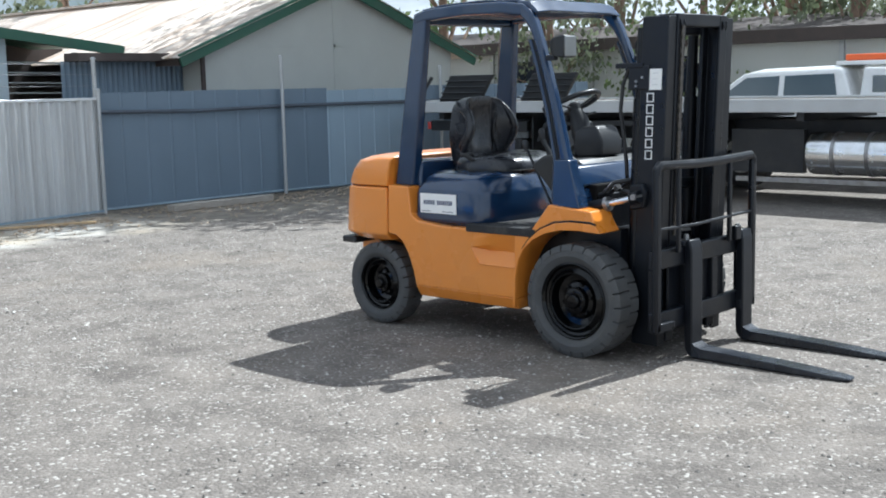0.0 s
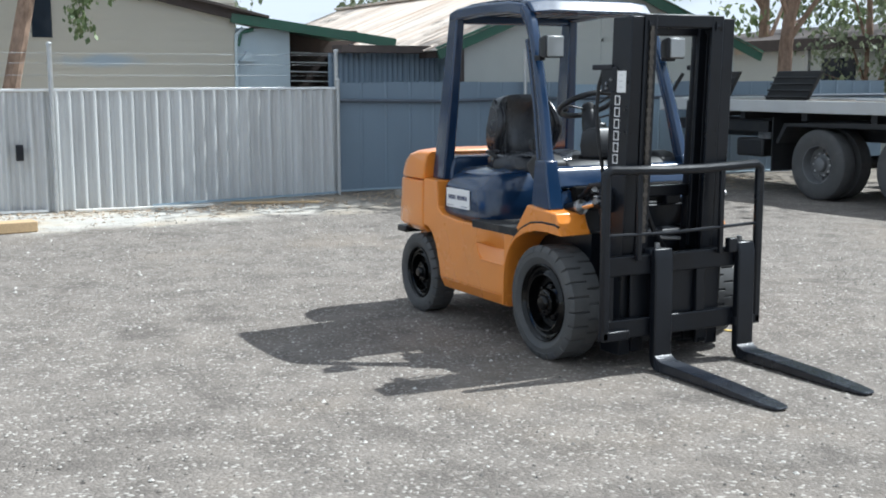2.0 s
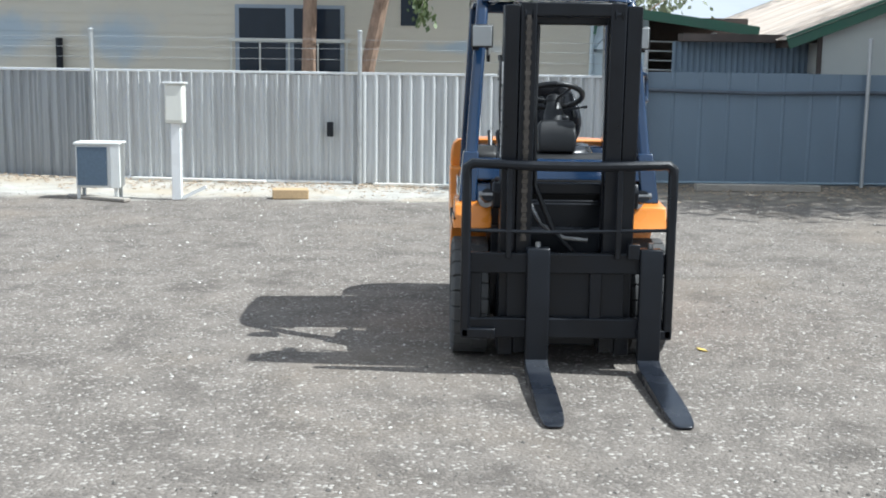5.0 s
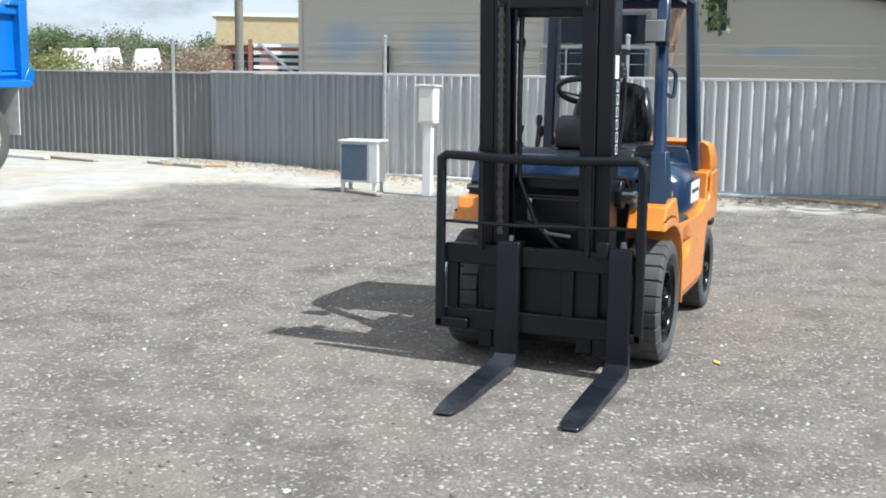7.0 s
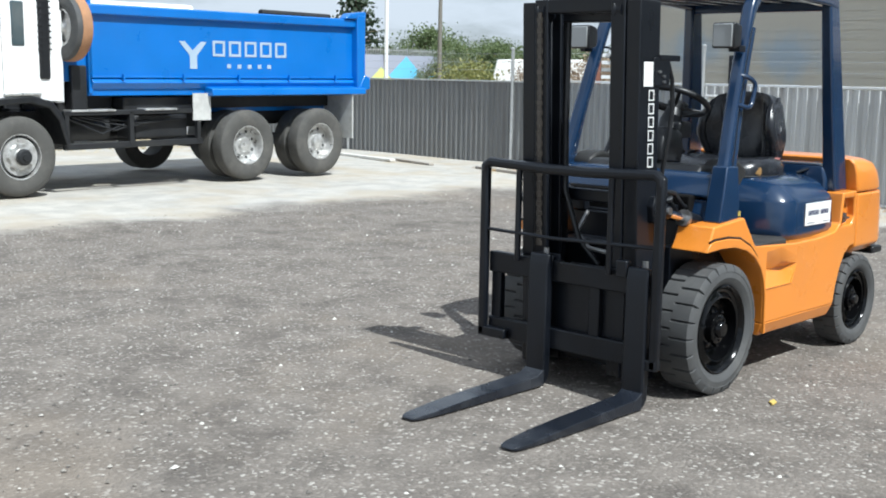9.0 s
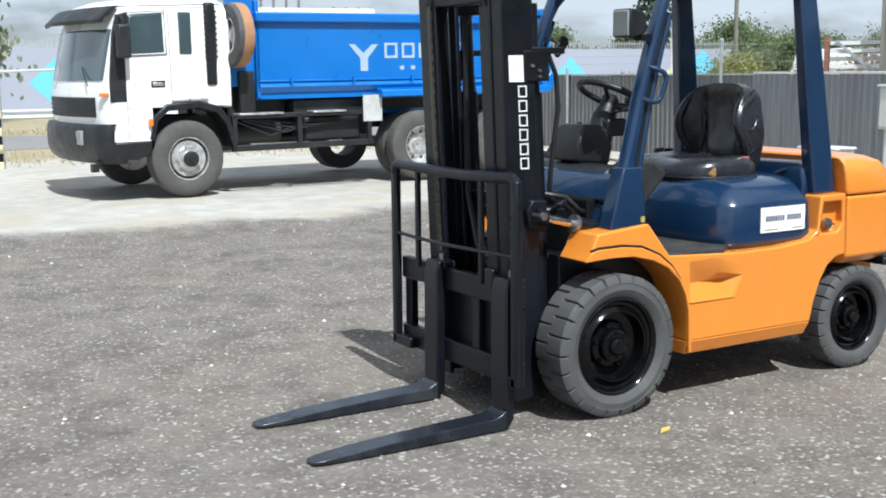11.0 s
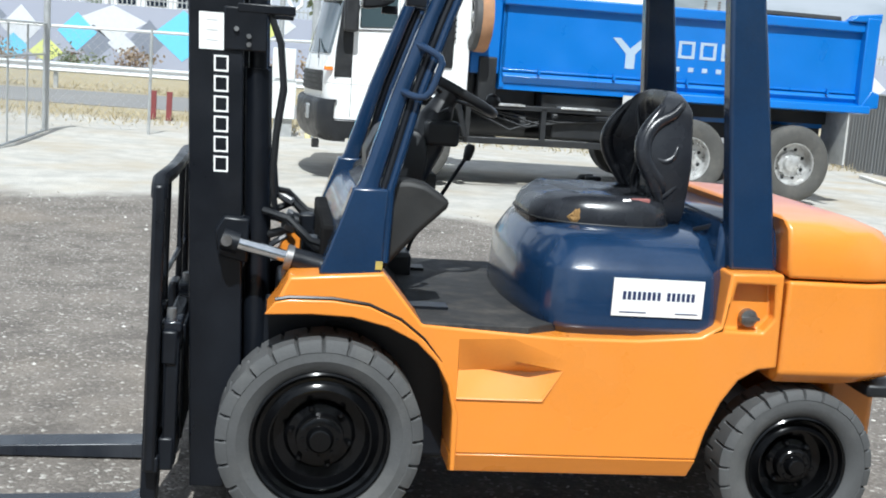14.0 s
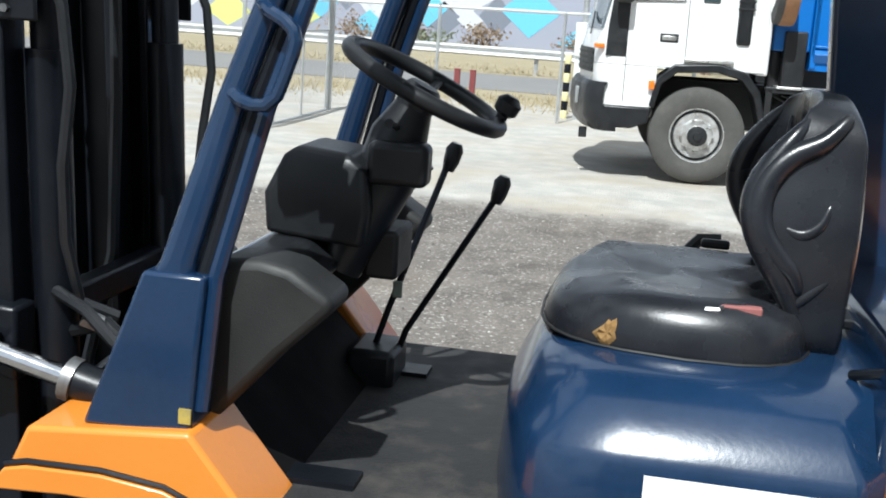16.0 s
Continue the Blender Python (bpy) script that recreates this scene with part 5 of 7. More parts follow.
part("roof", loft([[(HX + 0.1, 1.9, 2.72), (HX + 0.55, 4.7, 2.32), (-16.2, 4.7, 2.4), (-16.2, 1.9, 2.85)], [(HX + 0.1, 1.9, 2.75), (HX + 0.55, 4.7, 2.35), (-16.2, 4.7, 2.43), (-16.2, 1.9, 2.88)]]), GREEN, lean)
for z in (1.62, 1.78, 1.94, 2.10):
    part("bay_rail", tube([(HX, 2.97, z), (HX + 0.1, 4.05, z - 0.02)], 0.014, 6), POST, lean)
part("bay_post", tube([(HX + 0.15, 4.05, 0), (HX + 0.15, 4.05, 2.25)], 0.05, 8), POST, lean)

# ---------------- gabled shed with rusty roof ----------------
barn = thing("gabled_shed", "pale gabled shed with green barge boards and rusty iron roof", "shed")
BX = -11.6
gable = [(5.3, 0), (11.2, 0), (11.2, 2.3), (8.15, 3.36), (5.3, 2.24)]
part("gable_wall", prism(gable, BX - 0.12, BX, "x"), FIBRO, barn)
part("cover_strip", nbox(BX, BX + 0.012, 8.1, 8.16, 0, 3.3), FIBRO, barn)
part("cover_strip", nbox(BX, BX + 0.012, 5.3, 11.2, 2.3, 2.35), FIBRO, barn)
part("corner_strip", nbox(BX - 0.01, BX + 0.03, 5.24, 5.31, 0, 2.3), DARKTIM, barn)
part("barge_board", bar((BX + 0.20, 4.72, 2.06), (BX + 0.20, 8.15, 3.40), 0.04, 0.2), GREEN, barn, "green painted barge board")
part("barge_board", bar((BX + 0.20, 8.15, 3.40), (BX + 0.20, 11.7, 2.06), 0.04, 0.2), GREEN, barn, "green painted barge board")
ROOFSHEET = shared("roof_sheet", ribbed(0.76, 3.75, 0.095, 0.02, 0.065, 0.025), RUSTROOF)
slope = math.atan2(3.45 - 2.1, 8.15 - 4.65)
for i in range(16):
    for s in (0, 1):
        ob = new("roof_sheet", ROOFSHEET)
        ob.parent = barn
        base = Vector((BX + 0.25 - 0.76 * i, 4.65 if s == 0 else 11.75, 2.1))
        run = Vector((0, math.cos(slope) * (1 if s == 0 else -1), math.sin(slope)))
        ax = Vector((-1, 0, 0)) if s == 0 else Vector((-1, 0, 0))
        nn = ax.cross(run)
        if nn.z < 0:
            nn = -nn
        m = Matrix((ax, nn, run)).transposed().to_4x4()
        ob.matrix_basis = Matrix.Translation(base) @ m
part("eave_timber", bar((BX + 0.1, 4.78, 2.04), (BX - 11, 4.78, 2.04), 0.06, 0.1), DARKTIM, barn)
part("ridge_cap", bar((BX + 0.25, 8.2, 3.50), (BX - 12, 8.2, 3.50), 0.3, 0.05), RUSTROOF, barn)
part("side_wall", nbox(BX - 11, BX - 0.12, 5.3, 5.42, 0, 2.2), FIBRO, barn)
annex = shared("annex_sheet", ribbed(0.76, 2.05, 0.095, 0.02, 0.065, 0.025), GALVBLUE)
for i in range(3):
    ob = new("annex_sheet", annex)
    ob.parent = barn
    ob.matrix_basis = Matrix.Translation((BX - 0.55, 5.28 - 0.7 * i, 0.02)) @ Matrix.Rotation(radians(-90), 4, "Z")
part("annex_beam", nbox(BX - 0.6, BX - 0.2, 3.2, 5.3, 2.07, 2.19), DARKTIM, barn)

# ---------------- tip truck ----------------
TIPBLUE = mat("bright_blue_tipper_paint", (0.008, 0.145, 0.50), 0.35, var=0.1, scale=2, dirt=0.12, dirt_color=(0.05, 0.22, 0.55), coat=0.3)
ALLOY = mat("dull_alloy", (0.60, 0.60, 0.59), 0.34, 0.6, 0.25, scale=10, dirt=0.75, dirt_color=(0.17, 0.14, 0.11))
SILVER = mat("silver_lettering", (0.42, 0.52, 0.63), 0.45, 0.2, 0.05)
CHASSIS = mat("black_chassis_paint", (0.014, 0.015, 0.017), 0.5, var=0.3, scale=5, dirt=0.4, dirt_color=(0.05, 0.047, 0.043))
FLAP = mat("white_mudflap", (0.5, 0.5, 0.48), 0.7, var=0.2, dirt=0.5, dirt_color=(0.22, 0.2, 0.18))
RUSTRUB = mat("rust_brown_tread", (0.36, 0.19, 0.10), 0.85, var=0.25, scale=8, dirt=0.4)

TRUCK = thing("tip_truck", "white cab tip truck with bright blue steel tipping body", "truck", pose(-1.41, -9.46, 0.07, 0, 0.35, 4.0))

def tp(name, bm, material, parent=None, label="", bevel=0.0, seg=2, smooth=35):
    return part(name, bm, material, TRUCK if parent is None else parent, label, bevel, seg, smooth)

def truck_wheel(x, y, R, width, rim_r, s, deep, holes, parent_fn, rim_mat, tyre_mat, z=None):
    """A road wheel; the outer face at y turned to side s; deep: how far the disc lies in."""
    z = R if z is None else z
    c = (x, y, z)
    gap = deep + (0.035 if deep < 0.1 else 0.0)
    wh = parent_fn("wheel", lathe([(rim_r, -width), (rim_r, -0.01), (rim_r * 0.96, -0.012), (rim_r * 0.93, -gap), (rim_r * 0.84, -gap), (rim_r * 0.82, -deep), (rim_r * 0.60, -deep - 0.005), (rim_r * 0.55, -deep + 0.03), (rim_r * 0.38, -deep + 0.035), (rim_r * 0.34, -deep + 0.085), (rim_r * 0.2, -deep + 0.10), (0.001, -deep + 0.10)], c, "y", 40, sign=s), rim_mat, label="dull alloy road wheel")
    parent_fn("tyre", lathe([(rim_r * 1.0, -width + 0.01), (rim_r * 1.12, -width), (R * 0.90, -width + 0.005), (R * 0.985, -width + 0.03), (R, -width + 0.06), (R, -0.05), (R * 0.985, -0.025), (R * 0.93, -0.004), (R * 0.80, 0.006), (rim_r * 1.12, 0.0), (rim_r * 1.0, -0.012)], c, "y", 48, sign=s, ring=True), tyre_mat, wh)
    for k in range(10):
        a = 2 * math.pi * k / 10
        parent_fn("wheel_nut", lathe([(0.017, -0.03), (0.017, 0.028), (0.001, 0.03)], (x + rim_r * 0.57 * math.cos(a), y + s * (-deep + 0.01), z + rim_r * 0.57 * math.sin(a)), "y", 6, sign=s), ALLOY, wh)
    for k in range(holes):
        a = 2 * math.pi * (k + 0.5) / holes
        parent_fn("hand_hole", lathe([(0.024, 0), (0.024, 0.004), (0.001, 0.005)], (x + rim_r * 0.72 * math.cos(a), y + s * (-deep - 0.003), z + rim_r * 0.72 * math.sin(a)), "y", 10, sign=s), CHASSIS, wh)
    return wh

R = 0.475
front_wheel = truck_wheel(0, 0.0, R, 0.27, 0.27, 1, 0.02, 0, tp, ALLOY, TYREGREY)
tp("hub", lathe([(0.098, 0.0), (0.098, 0.095), (0.08, 0.12), (0.045, 0.125), (0.04, 0.14), (0.001, 0.14)], (0, -0.02, R), "y", 24), CHASSIS, front_wheel, "dark oily hub")
truck_wheel(0, -2.25, R, 0.27, 0.27, -1, 0.02, 0, tp, ALLOY, TYREGREY)
for x in (-3.50, -4.92):
    truck_wheel(x, 0.02, 0.49, 0.24, 0.27, 1, 0.15, 8, tp, ALLOY, TYREGREY, R)
    tp("inner_tyre", lathe([(0.27, -0.55), (R, -0.52), (R, -0.30), (0.27, -0.27)], (x, 0.02, R), "y", 36, sign=1, ring=True), TYREGREY)
    tp("inner_tyre", lathe([(0.27, -0.30), (R, -0.27), (R, 0.0), (0.27, 0.02)], (x, -2.25, R), "y", 36, sign=1, ring=True), TYREGREY)
    tp("drive_axle", tube([(x, -0.25, R), (x, -2.1, R)], 0.09, 10), CHASSIS)
# black ring that deepens the shadow in the gap round the front disc
tp("gap_shadow_ring", lathe([(0.228, -0.052), (0.228, -0.046), (0.250, -0.046), (0.250, -0.052)], (0, 0, R), "y", 36, ring=True), CHASSIS, front_wheel)
# chassis
for y in (-0.72, -1.55):
    tp("chassis_rail", nbox(-5.6, 1.1, y - 0.04, y + 0.04, 0.72, 0.98), CHASSIS)
tp("side_rail", bar((-0.62, -0.08, 0.56), (-2.75, -0.08, 0.56), 0.05, 0.08), CHASSIS, bevel=0.008)
tp("side_rail", bar((-0.62, -0.08, 0.97), (-2.70, -0.08, 0.97), 0.06, 0.06), CHASSIS, bevel=0.008)
for x in (-0.66, -1.6, -2.68):
    tp("rail_upright", nbox(x - 0.03, x + 0.03, -0.11, -0.05, 0.56, 0.98), CHASSIS)
tp("air_tank", tube([(-0.75, -0.45, 0.75), (-1.45, -0.45, 0.75)], 0.15, 14), CHASSIS)
tp("battery_box", nbox(-2.6, -1.75, -0.6, -0.2, 0.62, 0.92), CHASSIS, bevel=0.02)
tp("step_plate", nbox(-1.35, -0.72, -0.3, -0.03, 0.985, 1.01), ALLOY, bevel=0.005)
tp("step_plate", nbox(-2.3, -1.8, -0.3, -0.03, 0.985, 1.01), ALLOY, bevel=0.005)
tp("gearbox", nbox(-1.2, 0.4, -1.5, -0.7, 0.5, 0.95), CHASSIS, bevel=0.05)
# guessed black parts, added to fill the dark space under the body
tp("fuel_tank", nbox(-2.70, -0.70, -2.10, -1.62, 0.60, 1.20), CHASSIS, bevel=0.08)
tp("prop_shaft", tube([(-0.6, -1.13, 0.62), (-3.1, -1.13, 0.60)], 0.07, 12), CHASSIS)
tp("tool_box", nbox(-2.70, -1.60, -0.62, -0.22, 0.98, 1.16), CHASSIS, bevel=0.02)
tp("hoist_housing", nbox(-1.60, -0.95, -1.55, -0.45, 0.95, 1.30), CHASSIS, bevel=0.03)
for k in range(4):
    tp("air_line", tube([(-0.70 - 0.1 * k, -0.16, 0.92), (-1.2 - 0.2 * k, -0.13, 0.70 + 0.04 * k), (-1.7 - 0.25 * k, -0.16, 0.86)], 0.013, 6), PLASTIC)
tp("far_guard_rail", nbox(-2.9, -0.5, -2.25, -2.2, 0.36, 0.46), WHITEPAINT)
tp("far_guard_rail", nbox(-2.9, -0.5, -2.25, -2.2, 0.55, 0.60), WHITEPAINT)

# cab, rounded in plan at the front corners
def nose(xf, ex=0.30, ey=0.24, y0=0.0, y1=-2.2, a0=0.0, n=6, crown=0.20):
    """Plan line round the bowed front, from the kerb side to the far side."""
    half = (y0 - y1) / 2
    edge = crown * ((half - ey) / half) ** 2
    e2 = ex - edge
    near = [(xf - ex + e2 * math.sin(radians(a0 + (90 - a0) * i / n)), y0 - ey * (1 - math.cos(radians(a0 + (90 - a0) * i / n)))) for i in range(n + 1)]
    near += [(xf - crown * q * q, y0 - half + q * half) for q in (0.55, 0.28)]
    return near + [(xf, (y0 + y1) / 2)] + [(x, y1 + y0 - y) for x, y in near[::-1]]

def cab_ring(xf, xr, z, ins=0.0):
    return [(x, y, z) for x, y in [(xr, -ins), *nose(xf, y0=-ins, y1=-2.2 + 0.0 * ins), (xr, -2.2)]]

FRONT = ((1.12, 1.19), (1.28, 1.19), (1.42, 1.155), (1.75, 1.085), (2.08, 1.01))
cab = tp("cab", loft([cab_ring(xf, -0.58, z) for z, xf in FRONT] + [cab_ring(0.93, -0.58, 2.30, 0.01), cab_ring(0.84, -0.55, 2.39, 0.04), cab_ring(0.68, -0.48, 2.44, 0.12)]), WHITEPAINT, label="white forward-control cab", bevel=0.02, seg=2, smooth=40)
tp("lower_front", loft([cab_ring(1.17, 0.45, 0.72), cab_ring(1.19, 0.45, 1.0), cab_ring(1.19, 0.45, 1.12)]), WHITEPAINT, cab, smooth=40)

def glass_band(z0, x0, z1, x1, a0, out=0.008):
    rings = []
    for z, xf in ((z0, x0), (z1, x1)):
        o = nose(xf + out, y0=out * 0.5, a0=a0)
        i_ = nose(xf - 0.03, y0=-0.03, a0=a0)
        rings.append([(x, y, z) for x, y in o] + [(x, y, z) for x, y in i_[::-1]])
    return loft(rings)

tp("windscreen", glass_band(1.46, 1.148, 2.07, 1.014, 60), CARGLASS, cab, smooth=40)
tp("front_quarter_panel", prism([(0.965, 1.20), (0.955, 1.5), (0.90, 2.02), (0.84, 2.24), (0.70, 2.27), (0.70, 2.0), (0.76, 1.75), (0.76, 1.20)], 0.008, -0.05), CHASSIS, cab, bevel=0.01)
tp("door_window", prism([(0.70, 1.77), (0.70, 2.23), (0.27, 2.27), (0.26, 1.79)], 0.012, -0.05), CARGLASS, cab, bevel=0.02)
tp("rear_window", prism([(0.07, 1.76), (0.07, 2.28), (-0.10, 2.28), (-0.10, 1.76)], 0.012, -0.05), CARGLASS, cab, bevel=0.02)
tp("window_seal", tube([(0.72, 0.01, 1.75), (0.72, 0.01, 2.26), (0.25, 0.01, 2.29), (0.24, 0.01, 1.77), (0.72, 0.01, 1.75)], 0.007, 6), CHASSIS, cab)
tp("door_seam", tube([(0.76, 0.002, 1.20), (0.76, 0.002, 0.75)], 0.003, 4), CHASSIS, cab)
tp("door_seam", tube([(0.20, 0.002, 2.30), (0.19, 0.002, 1.2)], 0.003, 4), CHASSIS, cab)
tp("roof_seam", tube([(0.9, 0.002, 2.33), (-0.5, 0.002, 2.38)], 0.006, 4), CHASSIS, cab)
tp("door_handle", nbox(0.29, 0.43, -0.01, 0.02, 1.385, 1.43), ALLOY, cab, bevel=0.01)
tp("handle_recess", nbox(0.27, 0.45, -0.01, 0.006, 1.365, 1.45), CHASSIS, cab, bevel=0.01)
tp("side_mirror", nbox(0.74, 0.90, 0.06, 0.20, 1.72, 2.12), CHASSIS, cab, bevel=0.03, seg=3)
tp("mirror_arm", tube([(0.80, 0.0, 2.22), (0.82, 0.13, 2.18), (0.82, 0.13, 2.10)], 0.015, 6), CHASSIS, cab)
tp("sun_visor", loft([[(x, y, z) for x, y in nose(xo, y0=0.01, a0=42)] + [(x, y, z + 0.02) for x, y in nose(xi, y0=-0.04, a0=42)[::-1]] for xo, xi, z in ((1.21, 1.16, 2.14), (1.22, 1.13, 2.18), (1.06, 0.94, 2.33))]), CHASSIS, cab, smooth=50)
tp("wiper", tube([(1.12, -0.35, 1.40), (1.09, -0.6, 1.62)], 0.008, 5), CHASSIS, cab)
tp("indicator_lamp", nbox(0.98, 1.08, -0.075, -0.004, 1.27, 1.315), AMBER, cab, bevel=0.008)
tp("grille", glass_band(1.02, 1.19, 1.26, 1.19, 90, 0.012), CHASSIS, cab)
for k in range(4):
    tp("grille_slat", glass_band(1.04 + 0.055 * k, 1.19, 1.06 + 0.055 * k, 1.19, 90, 0.022), GREYPLASTIC, cab)
tp("bumper", loft([[(x, y, z) for x, y in [(xr, 0.02), *nose(xf, 0.32, 0.26, 0.03, -2.23), (xr, -2.23)]] for z, xf, xr in ((0.46, 1.17, 0.80), (0.52, 1.23, 0.80), (0.60, 1.265, 0.86), (0.73, 1.275, 0.95), (0.90, 1.265, 0.97), (0.94, 1.235, 0.98))]), PLASTIC, label="black plastic bumper", bevel=0.02, seg=2, smooth=40)
tp("cab_sill", prism([(1.0, 0.72), (1.0, 0.50), (0.66, 0.50), (0.50, 0.56), (0.47, 0.715)], 0.022, -2.22), PLASTIC, bevel=0.02)
tp("head_lamp", nbox(1.12, 1.225, -0.62, -0.40, 0.68, 0.86), LENS, bevel=0.015)
tp("tow_eye", nbox(1.08, 1.16, -0.3, -0.2, 0.36, 0.46), CHASSIS)
arch = [(0.50, 0.74), (0.44, 1.02), (0.28, 1.16), (-0.15, 1.19), (-0.42, 1.12), (-0.56, 0.95), (-0.66, 0.60)]
tp("wheel_arch", loft([[(x, 0.035, z), (x, -0.32, z), (x * 0.90, -0.32, 0.48 + (z - 0.48) * 0.88), (x * 0.90, 0.035, 0.48 + (z - 0.48) * 0.88)] for x, z in arch]), PLASTIC, bevel=0.015)
tp("arch_top_step", nbox(-0.28, 0.20, -0.2, 0.04, 1.19, 1.225), ALLOY, bevel=0.01)
tp("marker_lamp", nbox(0.46, 0.52, 0.02, 0.045, 0.90, 0.99), AMBER, bevel=0.008)
stk = tp("air_intake", nbox(-0.42, -0.28, -0.12, 0.03, 1.38, 2.40), PLASTIC, bevel=0.03, seg=3)
for k in range(9):
    tp("intake_slot", nbox(-0.43, -0.27, -0.05, 0.036, 1.72 + 0.07 * k, 1.74 + 0.07 * k), CHASSIS, stk)
tp("cab_rear_panel", nbox(-0.62, -0.50, -0.35, -0.02, 1.1, 2.2), WHITEPAINT, bevel=0.02)
tp("exhaust_pipe", tube([(-0.72, -0.3, 0.9), (-0.72, -0.3, 2.2)], 0.08, 12), CHASSIS)
# coupling gear between cab and body
tp("hydraulic_tank", nbox(-0.98, -0.76, -0.9, -0.08, 1.0, 1.55), CHASSIS, bevel=0.02)
for k in range(3):
    tp("air_line", tube([(-0.58, -0.3 - 0.1 * k, 1.7), (-0.68, -0.25 - 0.1 * k, 1.35), (-0.78, -0.3 - 0.1 * k, 1.62)], 0.018, 6), PLASTIC)
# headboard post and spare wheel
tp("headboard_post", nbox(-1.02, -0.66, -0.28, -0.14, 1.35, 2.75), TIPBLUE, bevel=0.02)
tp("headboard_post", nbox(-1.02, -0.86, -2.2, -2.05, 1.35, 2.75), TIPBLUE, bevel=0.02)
sp = tp("spare_wheel", lathe([(0.23, -0.10), (0.235, 0.05), (0.21, 0.06), (0.17, 0.0), (0.09, 0.02), (0.06, 0.06), (0.001, 0.06)], (-0.66, -0.05, 2.0), "x", 32), ALLOY, label="spare wheel carried upright behind the cab")
tp("tyre", lathe([(0.23, -0.10), (0.30, -0.12), (0.385, -0.10), (0.40, -0.05), (0.40, 0.02), (0.385, 0.06), (0.30, 0.075), (0.235, 0.06)], (-0.66, -0.05, 2.0), "x", 36, ring=True), TYRE, sp)
tp("tread_band", lathe([(0.404, -0.115), (0.408, -0.10), (0.408, 0.01), (0.404, 0.02), (0.39, 0.02), (0.39, -0.115)], (-0.68, -0.05, 2.0), "x", 36, ring=True), RUSTRUB, sp, "rust-brown tread")
# tipping body
side = [(-1.02, 1.42), (-1.02, 2.36), (-5.72, 2.38), (-5.72, 1.42), (-2.9, 1.38)]
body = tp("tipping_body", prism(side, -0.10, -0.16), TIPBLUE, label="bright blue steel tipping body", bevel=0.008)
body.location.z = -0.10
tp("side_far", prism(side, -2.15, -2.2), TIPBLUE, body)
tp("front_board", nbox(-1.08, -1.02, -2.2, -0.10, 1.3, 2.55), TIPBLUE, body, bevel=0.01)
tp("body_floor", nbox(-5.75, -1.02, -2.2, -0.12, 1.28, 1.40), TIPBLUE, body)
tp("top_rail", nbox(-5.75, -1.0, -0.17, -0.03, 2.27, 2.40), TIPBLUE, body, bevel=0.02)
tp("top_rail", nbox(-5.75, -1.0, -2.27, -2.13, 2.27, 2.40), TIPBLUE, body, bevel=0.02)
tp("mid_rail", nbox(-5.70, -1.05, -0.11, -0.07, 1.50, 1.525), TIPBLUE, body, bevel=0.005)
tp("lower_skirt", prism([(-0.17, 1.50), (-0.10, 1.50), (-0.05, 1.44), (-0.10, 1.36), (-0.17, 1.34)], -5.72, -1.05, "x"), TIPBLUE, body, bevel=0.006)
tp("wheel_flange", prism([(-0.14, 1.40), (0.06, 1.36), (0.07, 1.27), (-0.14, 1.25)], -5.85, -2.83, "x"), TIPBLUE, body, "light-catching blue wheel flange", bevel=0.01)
tp("sub_frame", nbox(-5.8, -1.0, -1.75, -0.5, 0.98, 1.28), CHASSIS)
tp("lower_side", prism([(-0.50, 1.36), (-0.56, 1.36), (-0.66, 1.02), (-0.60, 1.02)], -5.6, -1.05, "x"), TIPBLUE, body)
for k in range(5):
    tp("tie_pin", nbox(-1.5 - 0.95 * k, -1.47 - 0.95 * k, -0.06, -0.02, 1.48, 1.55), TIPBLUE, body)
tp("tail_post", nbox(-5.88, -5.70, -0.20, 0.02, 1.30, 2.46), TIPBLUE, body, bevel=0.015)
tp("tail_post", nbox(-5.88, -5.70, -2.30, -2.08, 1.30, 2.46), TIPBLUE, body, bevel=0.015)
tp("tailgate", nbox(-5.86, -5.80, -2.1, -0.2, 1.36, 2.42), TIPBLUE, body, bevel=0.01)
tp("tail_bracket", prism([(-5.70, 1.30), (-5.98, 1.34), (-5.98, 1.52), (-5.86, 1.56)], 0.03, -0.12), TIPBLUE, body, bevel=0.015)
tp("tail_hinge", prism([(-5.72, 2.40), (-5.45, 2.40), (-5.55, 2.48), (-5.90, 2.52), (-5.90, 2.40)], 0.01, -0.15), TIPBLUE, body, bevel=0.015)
tp("rolled_tarp", tube([(-5.6, -0.5, 2.33), (-4.2, -0.5, 2.34)], 0.05, 8), CHASSIS)
tp("load_cover", tube([(-1.0, -1.1, 2.31), (-3.4, -1.1, 2.33)], 0.09, 8), WHITEPAINT)
# emblem and lettering as plain shapes
yo0, yo1 = -0.098, -0.094
tp("emblem", prism([(-2.40, 1.985), (-2.50, 1.985), (-2.63, 1.865), (-2.77, 1.985), (-2.87, 1.985), (-2.70, 1.80), (-2.70, 1.625), (-2.58, 1.625), (-2.58, 1.80)], yo0, yo1), SILVER, body, "plain silver forked emblem")
for k in range(5):
    x = -2.97 - 0.285 * k
    bm = bmesh.new()
    for x0, x1, z0, z1 in ((x - 0.215, x, 1.97, 2.005), (x - 0.215, x, 1.795, 1.83), (x - 0.215, x - 0.175, 1.83, 1.97), (x - 0.04, x, 1.83, 1.97)):
        box(bm, x0, x1, yo0, yo1, z0, z1)
    tp("letter_block", bm, SILVER, body)
for k in range(5):
    x = -3.22 - 0.185 * k
    tp("letter_block", nbox(x - 0.07, x, yo0, yo1, 1.635, 1.69), SILVER, body)
